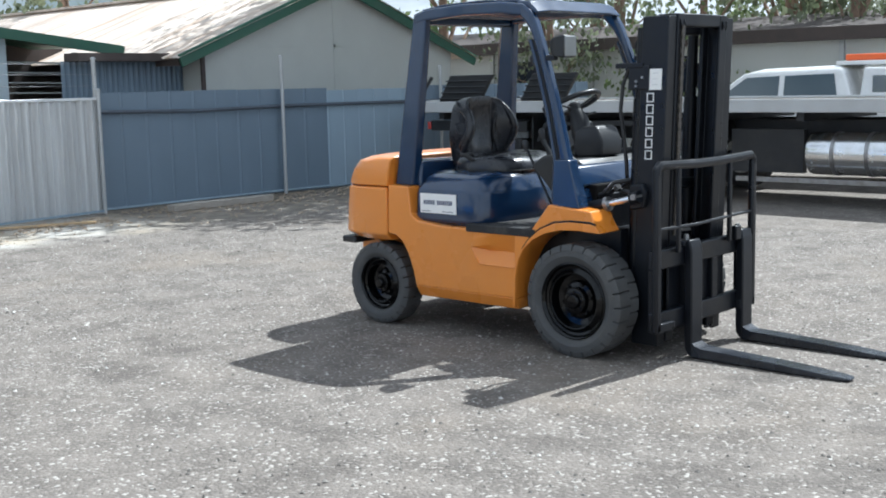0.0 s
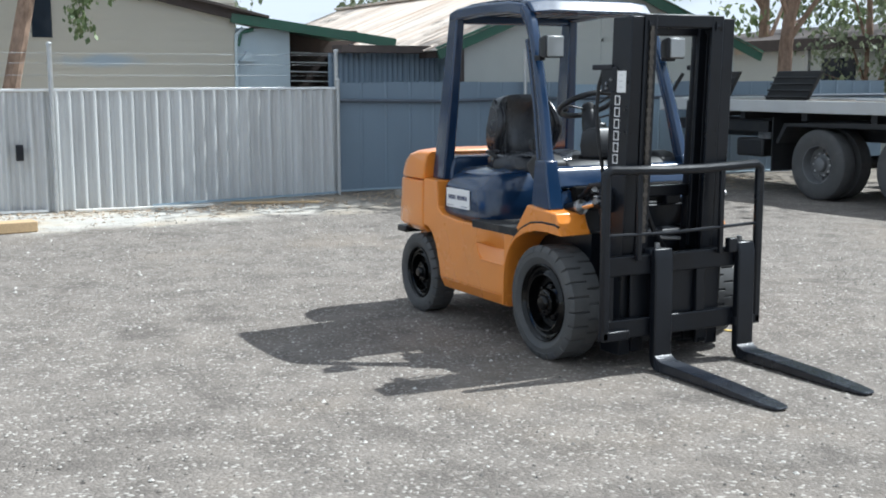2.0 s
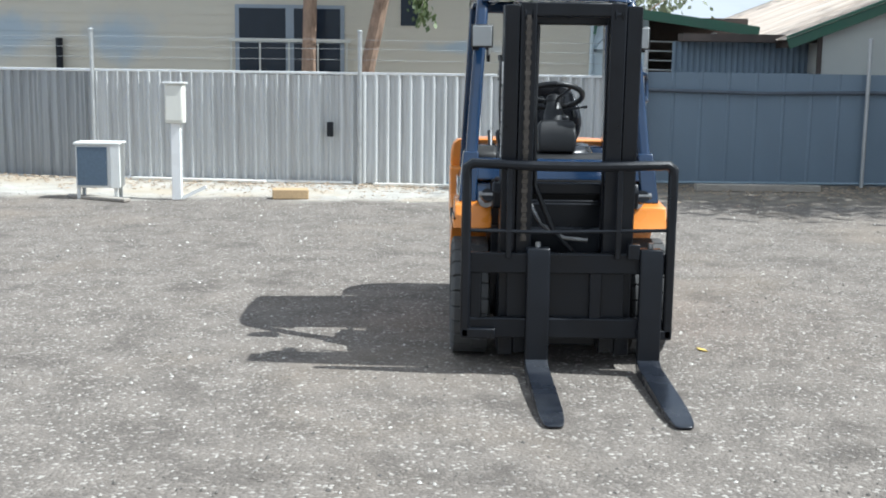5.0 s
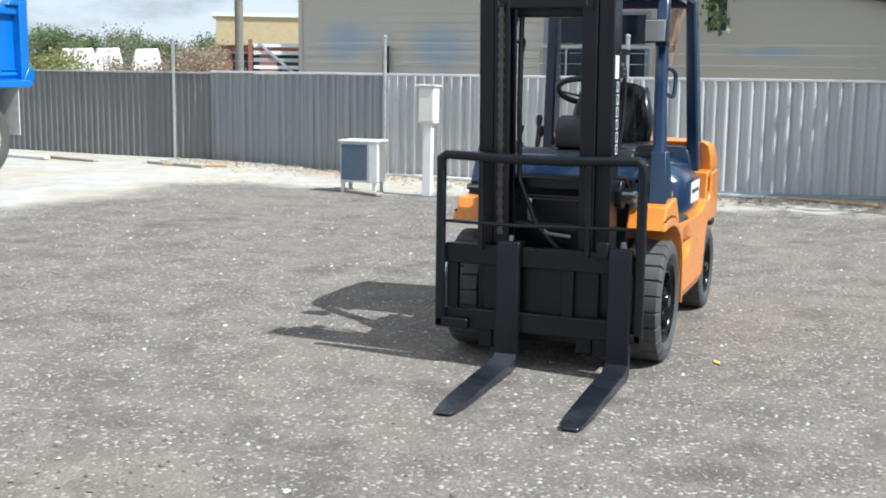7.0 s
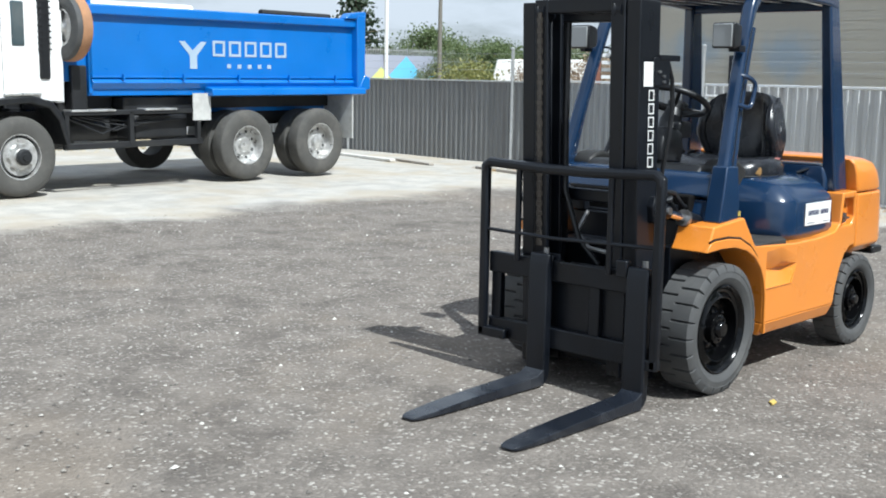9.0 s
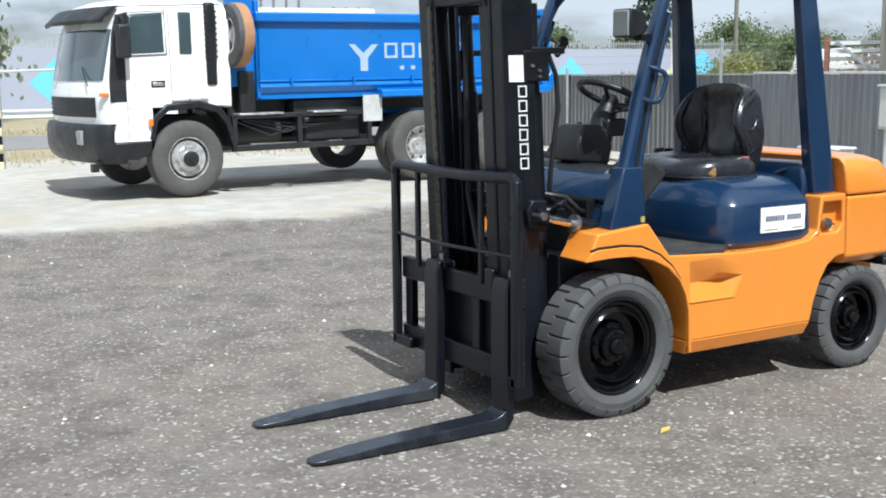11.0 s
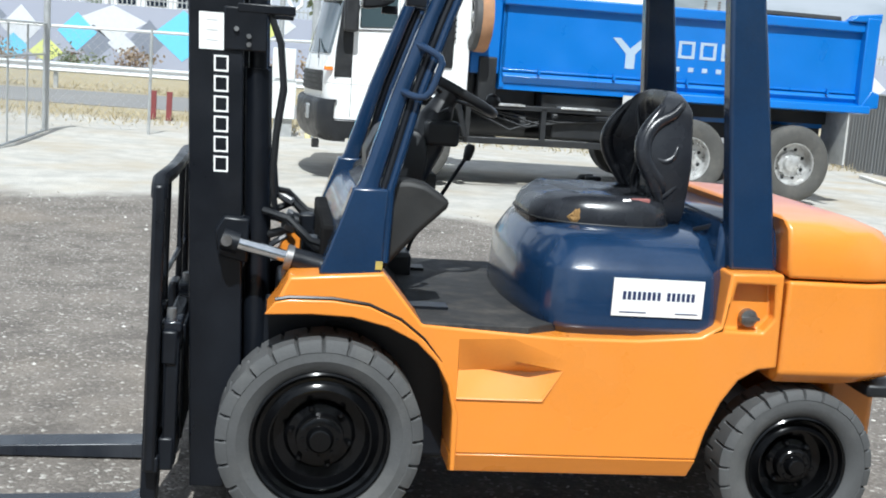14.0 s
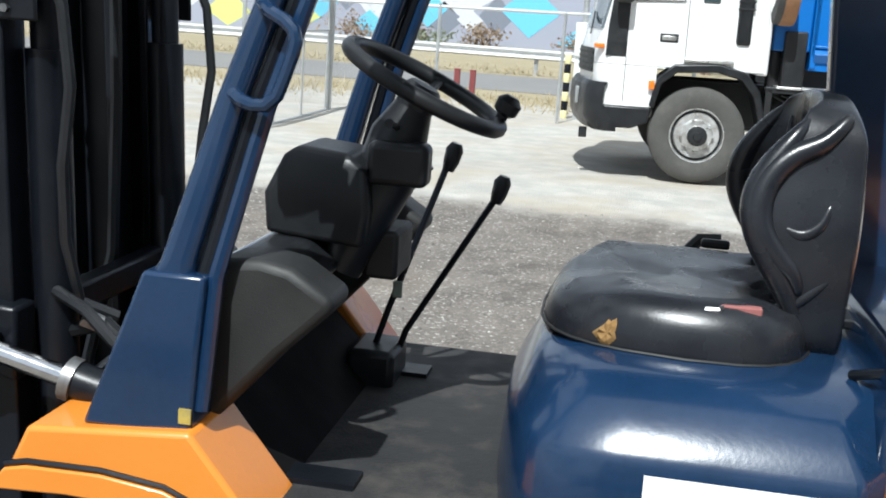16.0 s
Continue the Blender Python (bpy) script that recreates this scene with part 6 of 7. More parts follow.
# mudflaps
tp("mudflap", nbox(-2.88, -2.58, -0.06, -0.045, 0.84, 1.20), FLAP, label="pale rubber mudflap")
tp("mudflap", nbox(-5.60, -5.575, -0.58, 0.03, 0.50, 1.24), FLAP, label="pale rubber mudflap")
tp("flap_hanger", tube([(-5.5, -0.6, 1.22), (-5.5, 0.02, 1.22)], 0.02, 6), CHASSIS)

# ---------------- flatbed truck ----------------
FLAT = thing("flatbed_truck", "dark flatbed truck with pale deck edge and raised loading ramps", "truck", pose(0, 7.5, 0))
COAM = mat("pale_deck_edge_paint", (0.48, 0.49, 0.49), 0.5, var=0.1, scale=3, dirt=0.3, dirt_color=(0.35, 0.33, 0.3))
DECK = mat("worn_timber_deck", (0.16, 0.14, 0.12), 0.85, var=0.25, scale=4)

# near-side rims: grey with the shade under the deck painted in
SHADERIM = mat("shaded_grey_rim_paint", (0.16, 0.165, 0.17), 0.55, 0.3, 0.2, scale=8, dirt=0.4, dirt_color=(0.12, 0.11, 0.10))

def bp_(name, bm, material, parent=None, label="", bevel=0.0, seg=2, smooth=35):
    return part(name, bm, material, FLAT if parent is None else parent, label, bevel, seg, smooth)

bp_("deck", nbox(-9.0, 3.6, 0.06, 2.35, 1.20, 1.31), DECK)
bp_("coaming", nbox(-9.1, 3.7, 0.0, 0.06, 1.17, 1.335), COAM, bevel=0.01)
bp_("coaming", nbox(-9.1, 3.7, 2.35, 2.41, 1.17, 1.335), COAM, bevel=0.01)
bp_("tail_coaming", nbox(-9.16, -9.1, 0.0, 2.41, 1.15, 1.35), COAM, bevel=0.01)
for k in range(10):
    bp_("cross_bearer", nbox(-8.6 + 1.2 * k, -8.5 + 1.2 * k, 0.08, 2.3, 1.06, 1.2), CHASSIS)
for y in (0.75, 1.65):
    bp_("chassis_rail", nbox(-8.7, 3.6, y - 0.05, y + 0.05, 0.78, 1.06), CHASSIS)
bp_("rear_beam", nbox(-8.85, -6.9, 0.15, 0.25, 0.88, 1.04), CHASSIS, bevel=0.01)
bp_("tail_lamp", nbox(-8.9, -8.84, 0.12, 0.26, 0.90, 1.02), REDLENS, bevel=0.01)
bp_("tool_box", nbox(-7.6, -7.05, 0.2, 0.6, 0.52, 0.78), CHASSIS, bevel=0.03)
bp_("box_bracket", nbox(-7.2, -6.95, 0.25, 0.35, 0.78, 1.0), STEEL)
bp_("mudflap", nbox(-6.72, -6.70, 0.05, 0.7, 0.35, 1.1), CHASSIS)
for x in (-5.9, -4.42):
    truck_wheel(x, 0.08, 0.48, 0.26, 0.26, -1, 0.14, 6, bp_, SHADERIM, TYRE)
    truck_wheel(x, 2.33, 0.48, 0.26, 0.26, 1, 0.14, 0, bp_, ALLOY, TYRE)
    bp_("inner_tyre", lathe([(0.26, 0), (0.48, 0.03), (0.48, 0.22), (0.26, 0.25)], (x, 0.38, 0.48), "y", 30, ring=True), TYRE)
    bp_("axle", tube([(x, 0.3, 0.48), (x, 2.1, 0.48)], 0.09, 10), CHASSIS)
bp_("wheel_guard", prism([(-6.65, 0.75), (-6.5, 1.02), (-5.3, 1.06), (-3.8, 1.05), (-3.65, 0.8), (-3.7, 0.8), (-3.85, 1.0), (-6.45, 0.98), (-6.6, 0.74)], 0.06, 0.7), CHASSIS)
tank = bp_("fuel_tank", lathe([(0.001, -0.80), (0.20, -0.80), (0.255, -0.77), (0.265, -0.72), (0.265, 0.72), (0.255, 0.77), (0.20, 0.80), (0.001, 0.80)], (-1.72, 0.36, 0.655), "x", 36), mat("polished_alloy_tank", (0.72, 0.73, 0.74), 0.2, 0.95, 0.08, scale=6, dirt=0.3, dirt_color=(0.4, 0.36, 0.3)), label="polished aluminium fuel tank")
for x in (-2.15, -1.72, -1.3):
    bp_("tank_strap", lathe([(0.268, -0.025), (0.272, -0.025), (0.272, 0.025), (0.268, 0.025)], (x, 0.36, 0.655), "x", 36, ring=True), STEEL, tank)
bp_("lower_rail", nbox(-3.4, -0.4, 0.05, 0.10, 0.30, 0.36), STEEL)
bp_("side_guard", nbox(-3.6, -2.6, 0.3, 0.4, 0.4, 0.95), CHASSIS)
# ramps folded up on the tail
for x0, x1 in ((-8.75, -7.75), (-7.1, -6.15)):
    rm = bp_("loading_ramp", loft([[(x0, y, 1.335), (x1 - 0.15, y, 1.335), (x1 + 0.12, y, 1.74), (x0 + 0.24, y, 1.74)] for y in (0.25, 0.31)]), CHASSIS, label="dark mesh loading ramp stood upright", bevel=0.01)
    for k in range(4):
        bp_("ramp_rung", tube([(x0 + 0.05 * k + 0.02, 0.235, 1.38 + 0.09 * k), (x1 - 0.12 + 0.06 * k, 0.235, 1.38 + 0.09 * k)], 0.012, 5), PLASTIC, rm)
bp_("ramp_stay", tube([(-9.1, 0.1, 1.3), (-8.85, 0.2, 1.72)], 0.03, 6), PLASTIC)
bp_("rope_rail", tube([(-5.2, 0.03, 1.36), (-1.0, 0.03, 1.36), (3.4, 0.03, 1.36)], 0.02, 6), COAM)

# ---------------- white dual-cab utility ----------------
UTE = thing("utility_vehicle", "white dual-cab utility vehicle with orange roof beacon", "car", pose(-4.0, 11.4, 0, 0, 0, 4))

def up_(name, bm, material, parent=None, label="", bevel=0.0, seg=2, smooth=40):
    return part(name, bm, material, UTE if parent is None else parent, label, bevel, seg, smooth)


up_("body", loft([[(x, -w, 0.45), (x, -w - 0.02, 0.8), (x, -w, zs), (x, w, zs), (x, w + 0.02, 0.8), (x, w, 0.45)] for x, w, zs in ((-3.0, 0.80, 1.0), (-2.5, 0.86, 1.10), (-1.7, 0.88, 1.18), (2.4, 0.88, 1.2), (2.5, 0.85, 1.15))]), WHITEPAINT, bevel=0.03, seg=3)
up_("cabin", loft([[(-1.75, -0.80, 1.15), (-1.75, 0.80, 1.15), (0.75, 0.80, 1.15), (0.75, -0.80, 1.15)], [(-1.0, -0.70, 1.66), (-1.0, 0.70, 1.66), (0.55, 0.70, 1.70), (0.55, -0.70, 1.70)], [(-0.7, -0.62, 1.73), (-0.7, 0.62, 1.73), (0.45, 0.62, 1.76), (0.45, -0.62, 1.76)]]), WHITEPAINT, bevel=0.03, seg=3)
for pts in ([(-1.42, 1.26), (-0.95, 1.60), (-0.42, 1.62), (-0.42, 1.24)], [(-0.33, 1.24), (-0.33, 1.62), (0.42, 1.64), (0.5, 1.24)]):
    bmw = bmesh.new()
    for s in (1,):
        q = [bmw.verts.new((x, -0.815 + (z - 1.15) * 0.19, z)) for x, z in pts]
        q2 = [bmw.verts.new((x, -0.78 + (z - 1.15) * 0.19, z)) for x, z in pts]
        bmw.faces.new(q)
        bmw.faces.new(q2[::-1])
        for i in range(4):
            bmw.faces.new((q[i], q[(i + 1) % 4], q2[(i + 1) % 4], q2[i]))
    up_("side_window", bmw, CARGLASS)
up_("canopy", loft([[(0.8, -0.78, 1.18), (0.8, 0.78, 1.18), (2.4, 0.78, 1.18), (2.4, -0.78, 1.18)], [(0.85, -0.70, 1.72), (0.85, 0.70, 1.72), (2.35, 0.70, 1.70), (2.35, -0.70, 1.70)]]), WHITEPAINT, bevel=0.03)
up_("canopy_window", nbox(1.0, 1.6, -0.76, -0.74, 1.36, 1.6), CARGLASS)
up_("roof_rack", nbox(0.4, 1.3, -0.6, 0.6, 1.76, 1.82), WHITEPAINT, bevel=0.01)
up_("beacon_bar", nbox(0.5, 1.15, -0.5, 0.5, 1.82, 1.92), mat("orange_beacon_plastic", (0.75, 0.13, 0.03), 0.35, var=0.1), label="orange roof beacon bar", bevel=0.02)
for x in (-2.1, 1.6):
    for s in (-1, 1):
        truck_wheel(x, 0.9 * s, 0.37, 0.24, 0.21, s, 0.05, 6, up_, ALLOY, TYRE)

# ---------------- things along the fence ----------------
AC = thing("condenser_box", "pale sheet metal condenser box with dark coil side", "appliance", pose(-7.31, -4.72, 0, 0, 0, 3))
ACM = mat("pale_appliance_enamel", (0.68, 0.69, 0.67), 0.45, var=0.06, dirt=0.25, dirt_color=(0.45, 0.4, 0.34))
part("casing", nbox(-0.36, -0.012, -0.24, 0.27, 0.14, 0.655), ACM, AC, bevel=0.012)
part("lid", nbox(-0.38, 0.01, -0.26, 0.29, 0.655, 0.685), ACM, AC, bevel=0.008)
part("coil_panel", nbox(-0.02, 0.0, -0.22, 0.13, 0.17, 0.63), mat("blue_grey_coil", (0.10, 0.14, 0.19), 0.5, 0.3, 0.2, scale=30), AC, "dark blue-grey coil panel")
part("end_panel", nbox(-0.02, 0.004, 0.17, 0.28, 0.14, 0.655), ACM, AC, bevel=0.004)
for y in (-0.22, 0.22):
    for x in (-0.32, -0.06):
        part("leg", nbox(x - 0.02, x + 0.02, y - 0.02, y + 0.02, 0.0, 0.14), ACM, AC)
METER = thing("meter_box", "white meter box on a leaning white post", "meter box", pose(-7.42, -3.78, 0, 0, -1.5, 0))
part("post", nbox(-0.05, 0.05, -0.055, 0.055, 0.0, 0.95), WHITEPAINT, METER, bevel=0.006)
mb = part("cabinet", nbox(-0.10, 0.09, -0.115, 0.10, 0.92, 1.385), mat("ivory_enamel", (0.74, 0.73, 0.66), 0.5, var=0.05), METER, bevel=0.012)
part("door", nbox(0.09, 0.102, -0.10, 0.085, 0.95, 1.365), bpy.data.materials["ivory_enamel"], mb, bevel=0.004)
part("hood", nbox(-0.12, 0.12, -0.135, 0.12, 1.385, 1.41), WHITEPAINT, mb, bevel=0.005)
part("brace", bar((0.0, 0.06, 0.02), (0.0, 0.35, 0.16), 0.05, 0.04), WHITEPAINT, METER)

TIMBER = mat("weathered_pine", (0.45, 0.32, 0.18), 0.8, var=0.25, scale=12, stretch=(1, 6, 6))
OLDTIM = mat("grey_old_timber", (0.34, 0.31, 0.27), 0.85, var=0.25, scale=10, stretch=(6, 1, 6))
WHITETIM = mat("white_painted_timber", (0.68, 0.66, 0.61), 0.6, var=0.1, dirt=0.2)
block = part("timber_block", nbox(-0.11, 0.11, -0.22, 0.22, 0.0, 0.12), TIMBER, bevel=0.012)
block.matrix_basis = pose(-7.7, -2.45, 0, 0, 0, 8)
tagged(block, "short sawn timber block lying by the fence", "timber")
plank_specs = (((-9.9, -14.8), (-9.2, -11.2), 0.12, 0.05, WHITETIM, "long white painted plank on the ground"), ((-9.5, -11.4), (-9.15, -10.2), 0.10, 0.04, OLDTIM, "grey weathered plank on the ground"),
               ((-9.3, -9.3), (-9.0, -8.1), 0.09, 0.05, OLDTIM, "grey weathered plank on the ground"), ((-9.1, -8.9), (-9.35, -7.9), 0.07, 0.04, TIMBER, "short brown plank on the ground"),
               ((-9.15, 0.2), (-9.3, -1.5), 0.08, 0.04, WHITETIM, "pale timber edging at the fence foot"), ((-9.45, -3.0), (-9.75, -4.9), 0.09, 0.04, WHITETIM, "pale timber edging at the fence foot"),
               ((-7.5, -5.1), (-7.1, -4.3), 0.12, 0.04, OLDTIM, "grey weathered plank on the ground"), ((-9.2, 2.9), (-9.2, 4.6), 0.16, 0.09, OLDTIM, "old grey log in leaf litter"), ((-9.3, 0.5), (-8.9, 1.6), 0.07, 0.03, TIMBER, "short brown plank on the ground"))
for a, b, w, h, m_, lab in plank_specs:
    pl = part("plank", bar((*a, h / 2 + 0.004 + rise(a[1])), (*b, h / 2 + 0.004 + rise(b[1])), w, h), m_, bevel=0.008)
    tagged(pl, lab, "timber", "planks on the ground")
# dry debris along the fence foot
rd = random.Random(21)
vv, ff = [], []
for _ in range(2600):
    t = rd.random()
    if rd.random() < 0.6:
        y = rd.uniform(-9.5, 2.0)
        x = -9.35 - (0.14 * max(0, -1.7 - y)) + abs(rd.gauss(0, 0.55))
    else:
        y = rd.uniform(2.2, 9.5)
        x = -9.75 + abs(rd.gauss(0, 0.9))
    a, L_, w = rd.uniform(0, 6.28), rd.uniform(0.02, 0.085), rd.uniform(0.004, 0.013)
    k = len(vv)
    dx, dy = math.cos(a) * L_ / 2, math.sin(a) * L_ / 2
    nx, ny = -math.sin(a) * w, math.cos(a) * w
    z0, z1 = rise(y) + rd.uniform(0.004, 0.02), rise(y) + rd.uniform(0.004, 0.025)
    vv += [(x - dx - nx, y - dy - ny, z0), (x + dx - nx, y + dy - ny, z1), (x + dx + nx, y + dy + ny, z1 + 0.005), (x - dx + nx, y - dy + ny, z0 + 0.005), (x, y, max(z0, z1) + 0.010)]
    ff += [(k, k + 1, k + 4), (k + 1, k + 2, k + 4), (k + 2, k + 3, k + 4), (k + 3, k, k + 4)]
me = bpy.data.meshes.new("litter")
me.from_pydata(vv, [], ff)
LITTER = mat("dry_litter", (0.34, 0.27, 0.20), 0.9, var=0.4, scale=2.0)
me.materials.append(LITTER)
tagged(new("leaf_litter", me), "dry leaf litter and bark along the fences", "litter", kind="stuff")
leafy = part("fallen_leaf", prism([(0, 0), (0.05, 0.018), (0.11, 0.0), (0.05, -0.02)], 0.004, 0.009, "z"), mat("yellow_leaf", (0.62, 0.45, 0.12), 0.7, var=0.2))
leafy.matrix_basis = pose(-0.12, 0.86, 0, 0, 0, 25)
tagged(leafy, "yellow fallen leaf on the gravel beside the tyre", "leaf")

# ---------------- trees ----------------
BARK = mat("gum_bark", (0.27, 0.185, 0.135), 0.85, var=0.4, scale=7, dirt=0.95, dirt_color=(0.10, 0.06, 0.04), bump=0.4, bscale=30, stretch=(1.4, 1.4, 0.6))

def leaf_mat(name, a, b):
    m = mat(name, a, 0.55, var=0.3, scale=0.7)
    nt_ = m.node_tree
    g = nt_.nodes.new("ShaderNodeNewGeometry")
    r = nt_.nodes.new("ShaderNodeValToRGB")
    r.color_ramp.elements[0].color, r.color_ramp.elements[1].color = (*a, 1), (*b, 1)
    nt_.links.new(g.outputs["Random Per Island"], r.inputs[0])
    pb = nt_.nodes["Principled BSDF"]
    nt_.links.new(r.outputs[0], pb.inputs["Base Color"])
    tr = nt_.nodes.new("ShaderNodeBsdfTranslucent")
    ms = nt_.nodes.new("ShaderNodeMixShader")
    ms.inputs[0].default_value = 0.35
    nt_.links.new(r.outputs[0], tr.inputs["Color"])
    nt_.links.new(pb.outputs[0], ms.inputs[1])
    nt_.links.new(tr.outputs[0], ms.inputs[2])
    nt_.links.new(ms.outputs[0], nt_.nodes["Material Output"].inputs["Surface"])
    return m

LEAF = leaf_mat("gum_leaf", (0.075, 0.115, 0.045), (0.20, 0.25, 0.11))
LEAFGREY = leaf_mat("grey_green_leaf", (0.12, 0.15, 0.085), (0.27, 0.30, 0.19))
PINE = leaf_mat("pine_needle", (0.03, 0.055, 0.03), (0.07, 0.10, 0.055))
DRY = leaf_mat("dry_bush_twig", (0.22, 0.16, 0.11), (0.40, 0.31, 0.22))
YELLOWBUSH = leaf_mat("yellow_green_leaf", (0.14, 0.16, 0.04), (0.28, 0.27, 0.09))

def leaves(centres, n, size, rng_, droop=0.0):
    """Small folded leaves scattered in clumps: centres are (point, radius)."""
    verts, faces = [], []
    for c, rad in centres:
        for _ in range(n):
            d = Vector((rng_.gauss(0, 1), rng_.gauss(0, 1), rng_.gauss(0, 0.8)))
            p = Vector(c) + d * rad * 0.5
            a = Vector((rng_.uniform(-1, 1), rng_.uniform(-1, 1), rng_.uniform(-1, 0.6) - droop)).normalized()
            s = a.cross(Vector((rng_.uniform(-1, 1), rng_.uniform(-1, 1), rng_.uniform(-1, 1)))).normalized()
            L_ = size * rng_.uniform(0.6, 1.4)
            w = L_ * 0.32
            k = len(verts)
            verts += [tuple(p), tuple(p + a * L_ * 0.5 + s * w), tuple(p + a * L_), tuple(p + a * L_ * 0.5 - s * w)]
            faces.append((k, k + 1, k + 2, k + 3))
    me_ = bpy.data.meshes.new("crown")
    me_.from_pydata(verts, [], faces)
    return me_

def tree(name, label, h, crown_r, seed, leafm, leaf_size=0.35, n=46, clumps=34, trunk_r=0.2, low=0.35, droop=0.5, m=None, group="", lean_to=None):
    r = random.Random(seed)
    t = thing(name, label, "tree", m, group)
    lean_ = (r.uniform(-0.06, 0.06) * h, r.uniform(-0.06, 0.06) * h)
    if lean_to:
        lean_ = lean_to
    tr = [(lean_[0] * k * k, lean_[1] * k * k, h * 0.9 * k) for k in (0, 0.25, 0.5, 0.75, 1)]
    part("trunk", tube(tr, [trunk_r, trunk_r * 0.82, trunk_r * 0.6, trunk_r * 0.36, trunk_r * 0.1], 9), BARK, t)
    cs = []
    for i in range(clumps):
        k = low + (1 - low) * r.random() ** 0.8
        rad = crown_r * (0.35 + 0.75 * math.sin(math.pi * min(1, (k - low) / (1 - low) * 0.85 + 0.12)))
        a = r.uniform(0, 6.28)
        q = rad * math.sqrt(r.random())
        cs.append(((lean_[0] * k * k + q * math.cos(a), lean_[1] * k * k + q * math.sin(a), h * k), crown_r * r.uniform(0.25, 0.5)))
    for i in range(0, clumps, 3):
        c = cs[i][0]
        k = max(0.15, c[2] / h - 0.22)
        p0 = Vector((lean_[0] * k * k, lean_[1] * k * k, h * k * 0.9))
        p1 = Vector(c)
        part("limb", tube([p0, p0.lerp(p1, 0.5) + Vector((0, 0, 0.05 * h)), p1], [trunk_r * 0.34, trunk_r * 0.2, trunk_r * 0.06], 6), BARK, t)
    me_ = leaves(cs, n, leaf_size, r, droop)
    me_.materials.append(leafm)
    cr = new("crown", me_)
    cr.parent = t
    cr["kind"] = "stuff"
    return t

# two gum trunks between fence and house, with a hanging spray of leaves
for x, y, lx, ly, rr in ((-12.6, -2.75, -0.05, 0.10, 0.115), (-12.35, -2.0, 0.1, 0.85, 0.12)):
    g = thing("gum_tree", "gum tree with mottled brown bark close to the house", "tree", pose(x, y, 0), "gum trees by the house")
    part("trunk", tube([(0, 0, 0), (lx * 0.3, ly * 0.25, 1.4), (lx * 0.7, ly * 0.6, 2.8), (lx, ly, 4.4), (lx * 1.2, ly * 1.3, 6.0)], [rr * 1.15, rr, rr * 0.95, rr * 0.75, rr * 0.4], 10), BARK, g)
    rr2 = random.Random(int(x * 10))
    cs = [((lx + rr2.uniform(-1.8, 1.8), ly + rr2.uniform(-1.8, 1.8), rr2.uniform(4.4, 7.0)), 0.9) for _ in range(16)]
    for c, _ in cs[::3]:
        part("limb", tube([(lx, ly, 4.2), Vector((lx, ly, 4.2)).lerp(Vector(c), 0.6) + Vector((0, 0, 0.3)), c], [0.05, 0.03, 0.01], 6), BARK, g)
    me_ = leaves(cs, 60, 0.22, rr2, 0.8)
    me_.materials.append(LEAF)
    cr = new("crown", me_)
    cr.parent = g
    cr["kind"] = "stuff"
    if y > -2.5:
        cs = [((11.72 * 0 + 0.65, 1.15 + dy, z), 0.16) for dy, z in ((0.0, 2.42), (-0.08, 2.62), (0.1, 2.85), (0.02, 3.1), (0.45, 2.95))]
        me_ = leaves(cs, 70, 0.09, rr2, 1.2)
        me_.materials.append(LEAF)
        sp_ = new("hanging_spray", me_)
        sp_.parent = g
        sp_["kind"] = "stuff"
        part("twig", tube([(lx, ly, 4.2), (0.5, 1.1, 3.5), (0.65, 1.15, 2.9), (0.65, 1.12, 2.5)], [0.02, 0.012, 0.008, 0.004], 5), BARK, g)

gum_a = tree("gum_tree", "tall grey-green gum tree with drooping leaves", 9.5, 2.6, 41, LEAFGREY, 0.20, 64, 34, 0.22, 0.2, 0.9, pose(-9.2, 21.0, 0), "gum trees behind the yard")
gum_b = tree("gum_tree", "leafy green gum tree with an uneven crown", 8.0, 2.8, 42, LEAF, 0.19, 64, 32, 0.2, 0.16, 0.8, pose(-4.4, 24.0, 0), "gum trees behind the yard")
gum_c = tree("gum_tree", "slender gum tree with thin foliage", 10.5, 2.0, 43, LEAFGREY, 0.2, 60, 30, 0.2, 0.22, 0.9, pose(-13.5, 20.0, 0), "gum trees behind the yard")
for k, (src, x, y, rz) in enumerate(((gum_a, -0.6, 26, 40), (gum_b, -11.0, 26.0, 100), (gum_c, -7.0, 19.5, 200), (gum_a, -17.0, 24.0, 300), (gum_b, -17.5, 17.5, 20), (gum_c, 2.5, 22.0, 77), (gum_a, -13.0, 30, 150), (gum_b, -2.0, 33, 240), (gum_b, -21, 14.5, 130), (gum_c, -23.0, 9.5, 10), (gum_a, -26, 4, 60))):
    copy_thing(src, pose(x, y, 0, 0, 0, rz))
# a gum overhanging the corner, which shades the smooth fence
corner_gum = tree("gum_tree", "large spreading gum tree shading the fence corner", 9.8, 3.5, 47, LEAF, 0.19, 190, 84, 0.15, 0.46, 0.6, pose(-10.15, 11.0, 0), "gum trees behind the yard", (1.7, -0.2))

# unseen limb and leaves, added to it to cast shade on the corrugated fence
rl = random.Random(52)
part("limb", tube([(0.5, -0.05, 5.2), (0.9, -1.6, 6.3), (1.1, -3.6, 6.7), (1.15, -5.6, 6.5)], [0.09, 0.07, 0.05, 0.02], 7), BARK, corner_gum)
cs = [((1.1 + rl.gauss(0, 0.45), -3.6 - 2.6 * rl.random(), rl.uniform(5.7, 7.4)), rl.uniform(0.5, 0.85)) for _ in range(22)]
for c, _ in cs[::3]:
    part("limb", tube([(1.1, c[1] + 0.5, 6.6), Vector((1.1, c[1] + 0.3, 6.6)).lerp(Vector(c), 0.6), c], [0.03, 0.02, 0.006], 5), BARK, corner_gum)
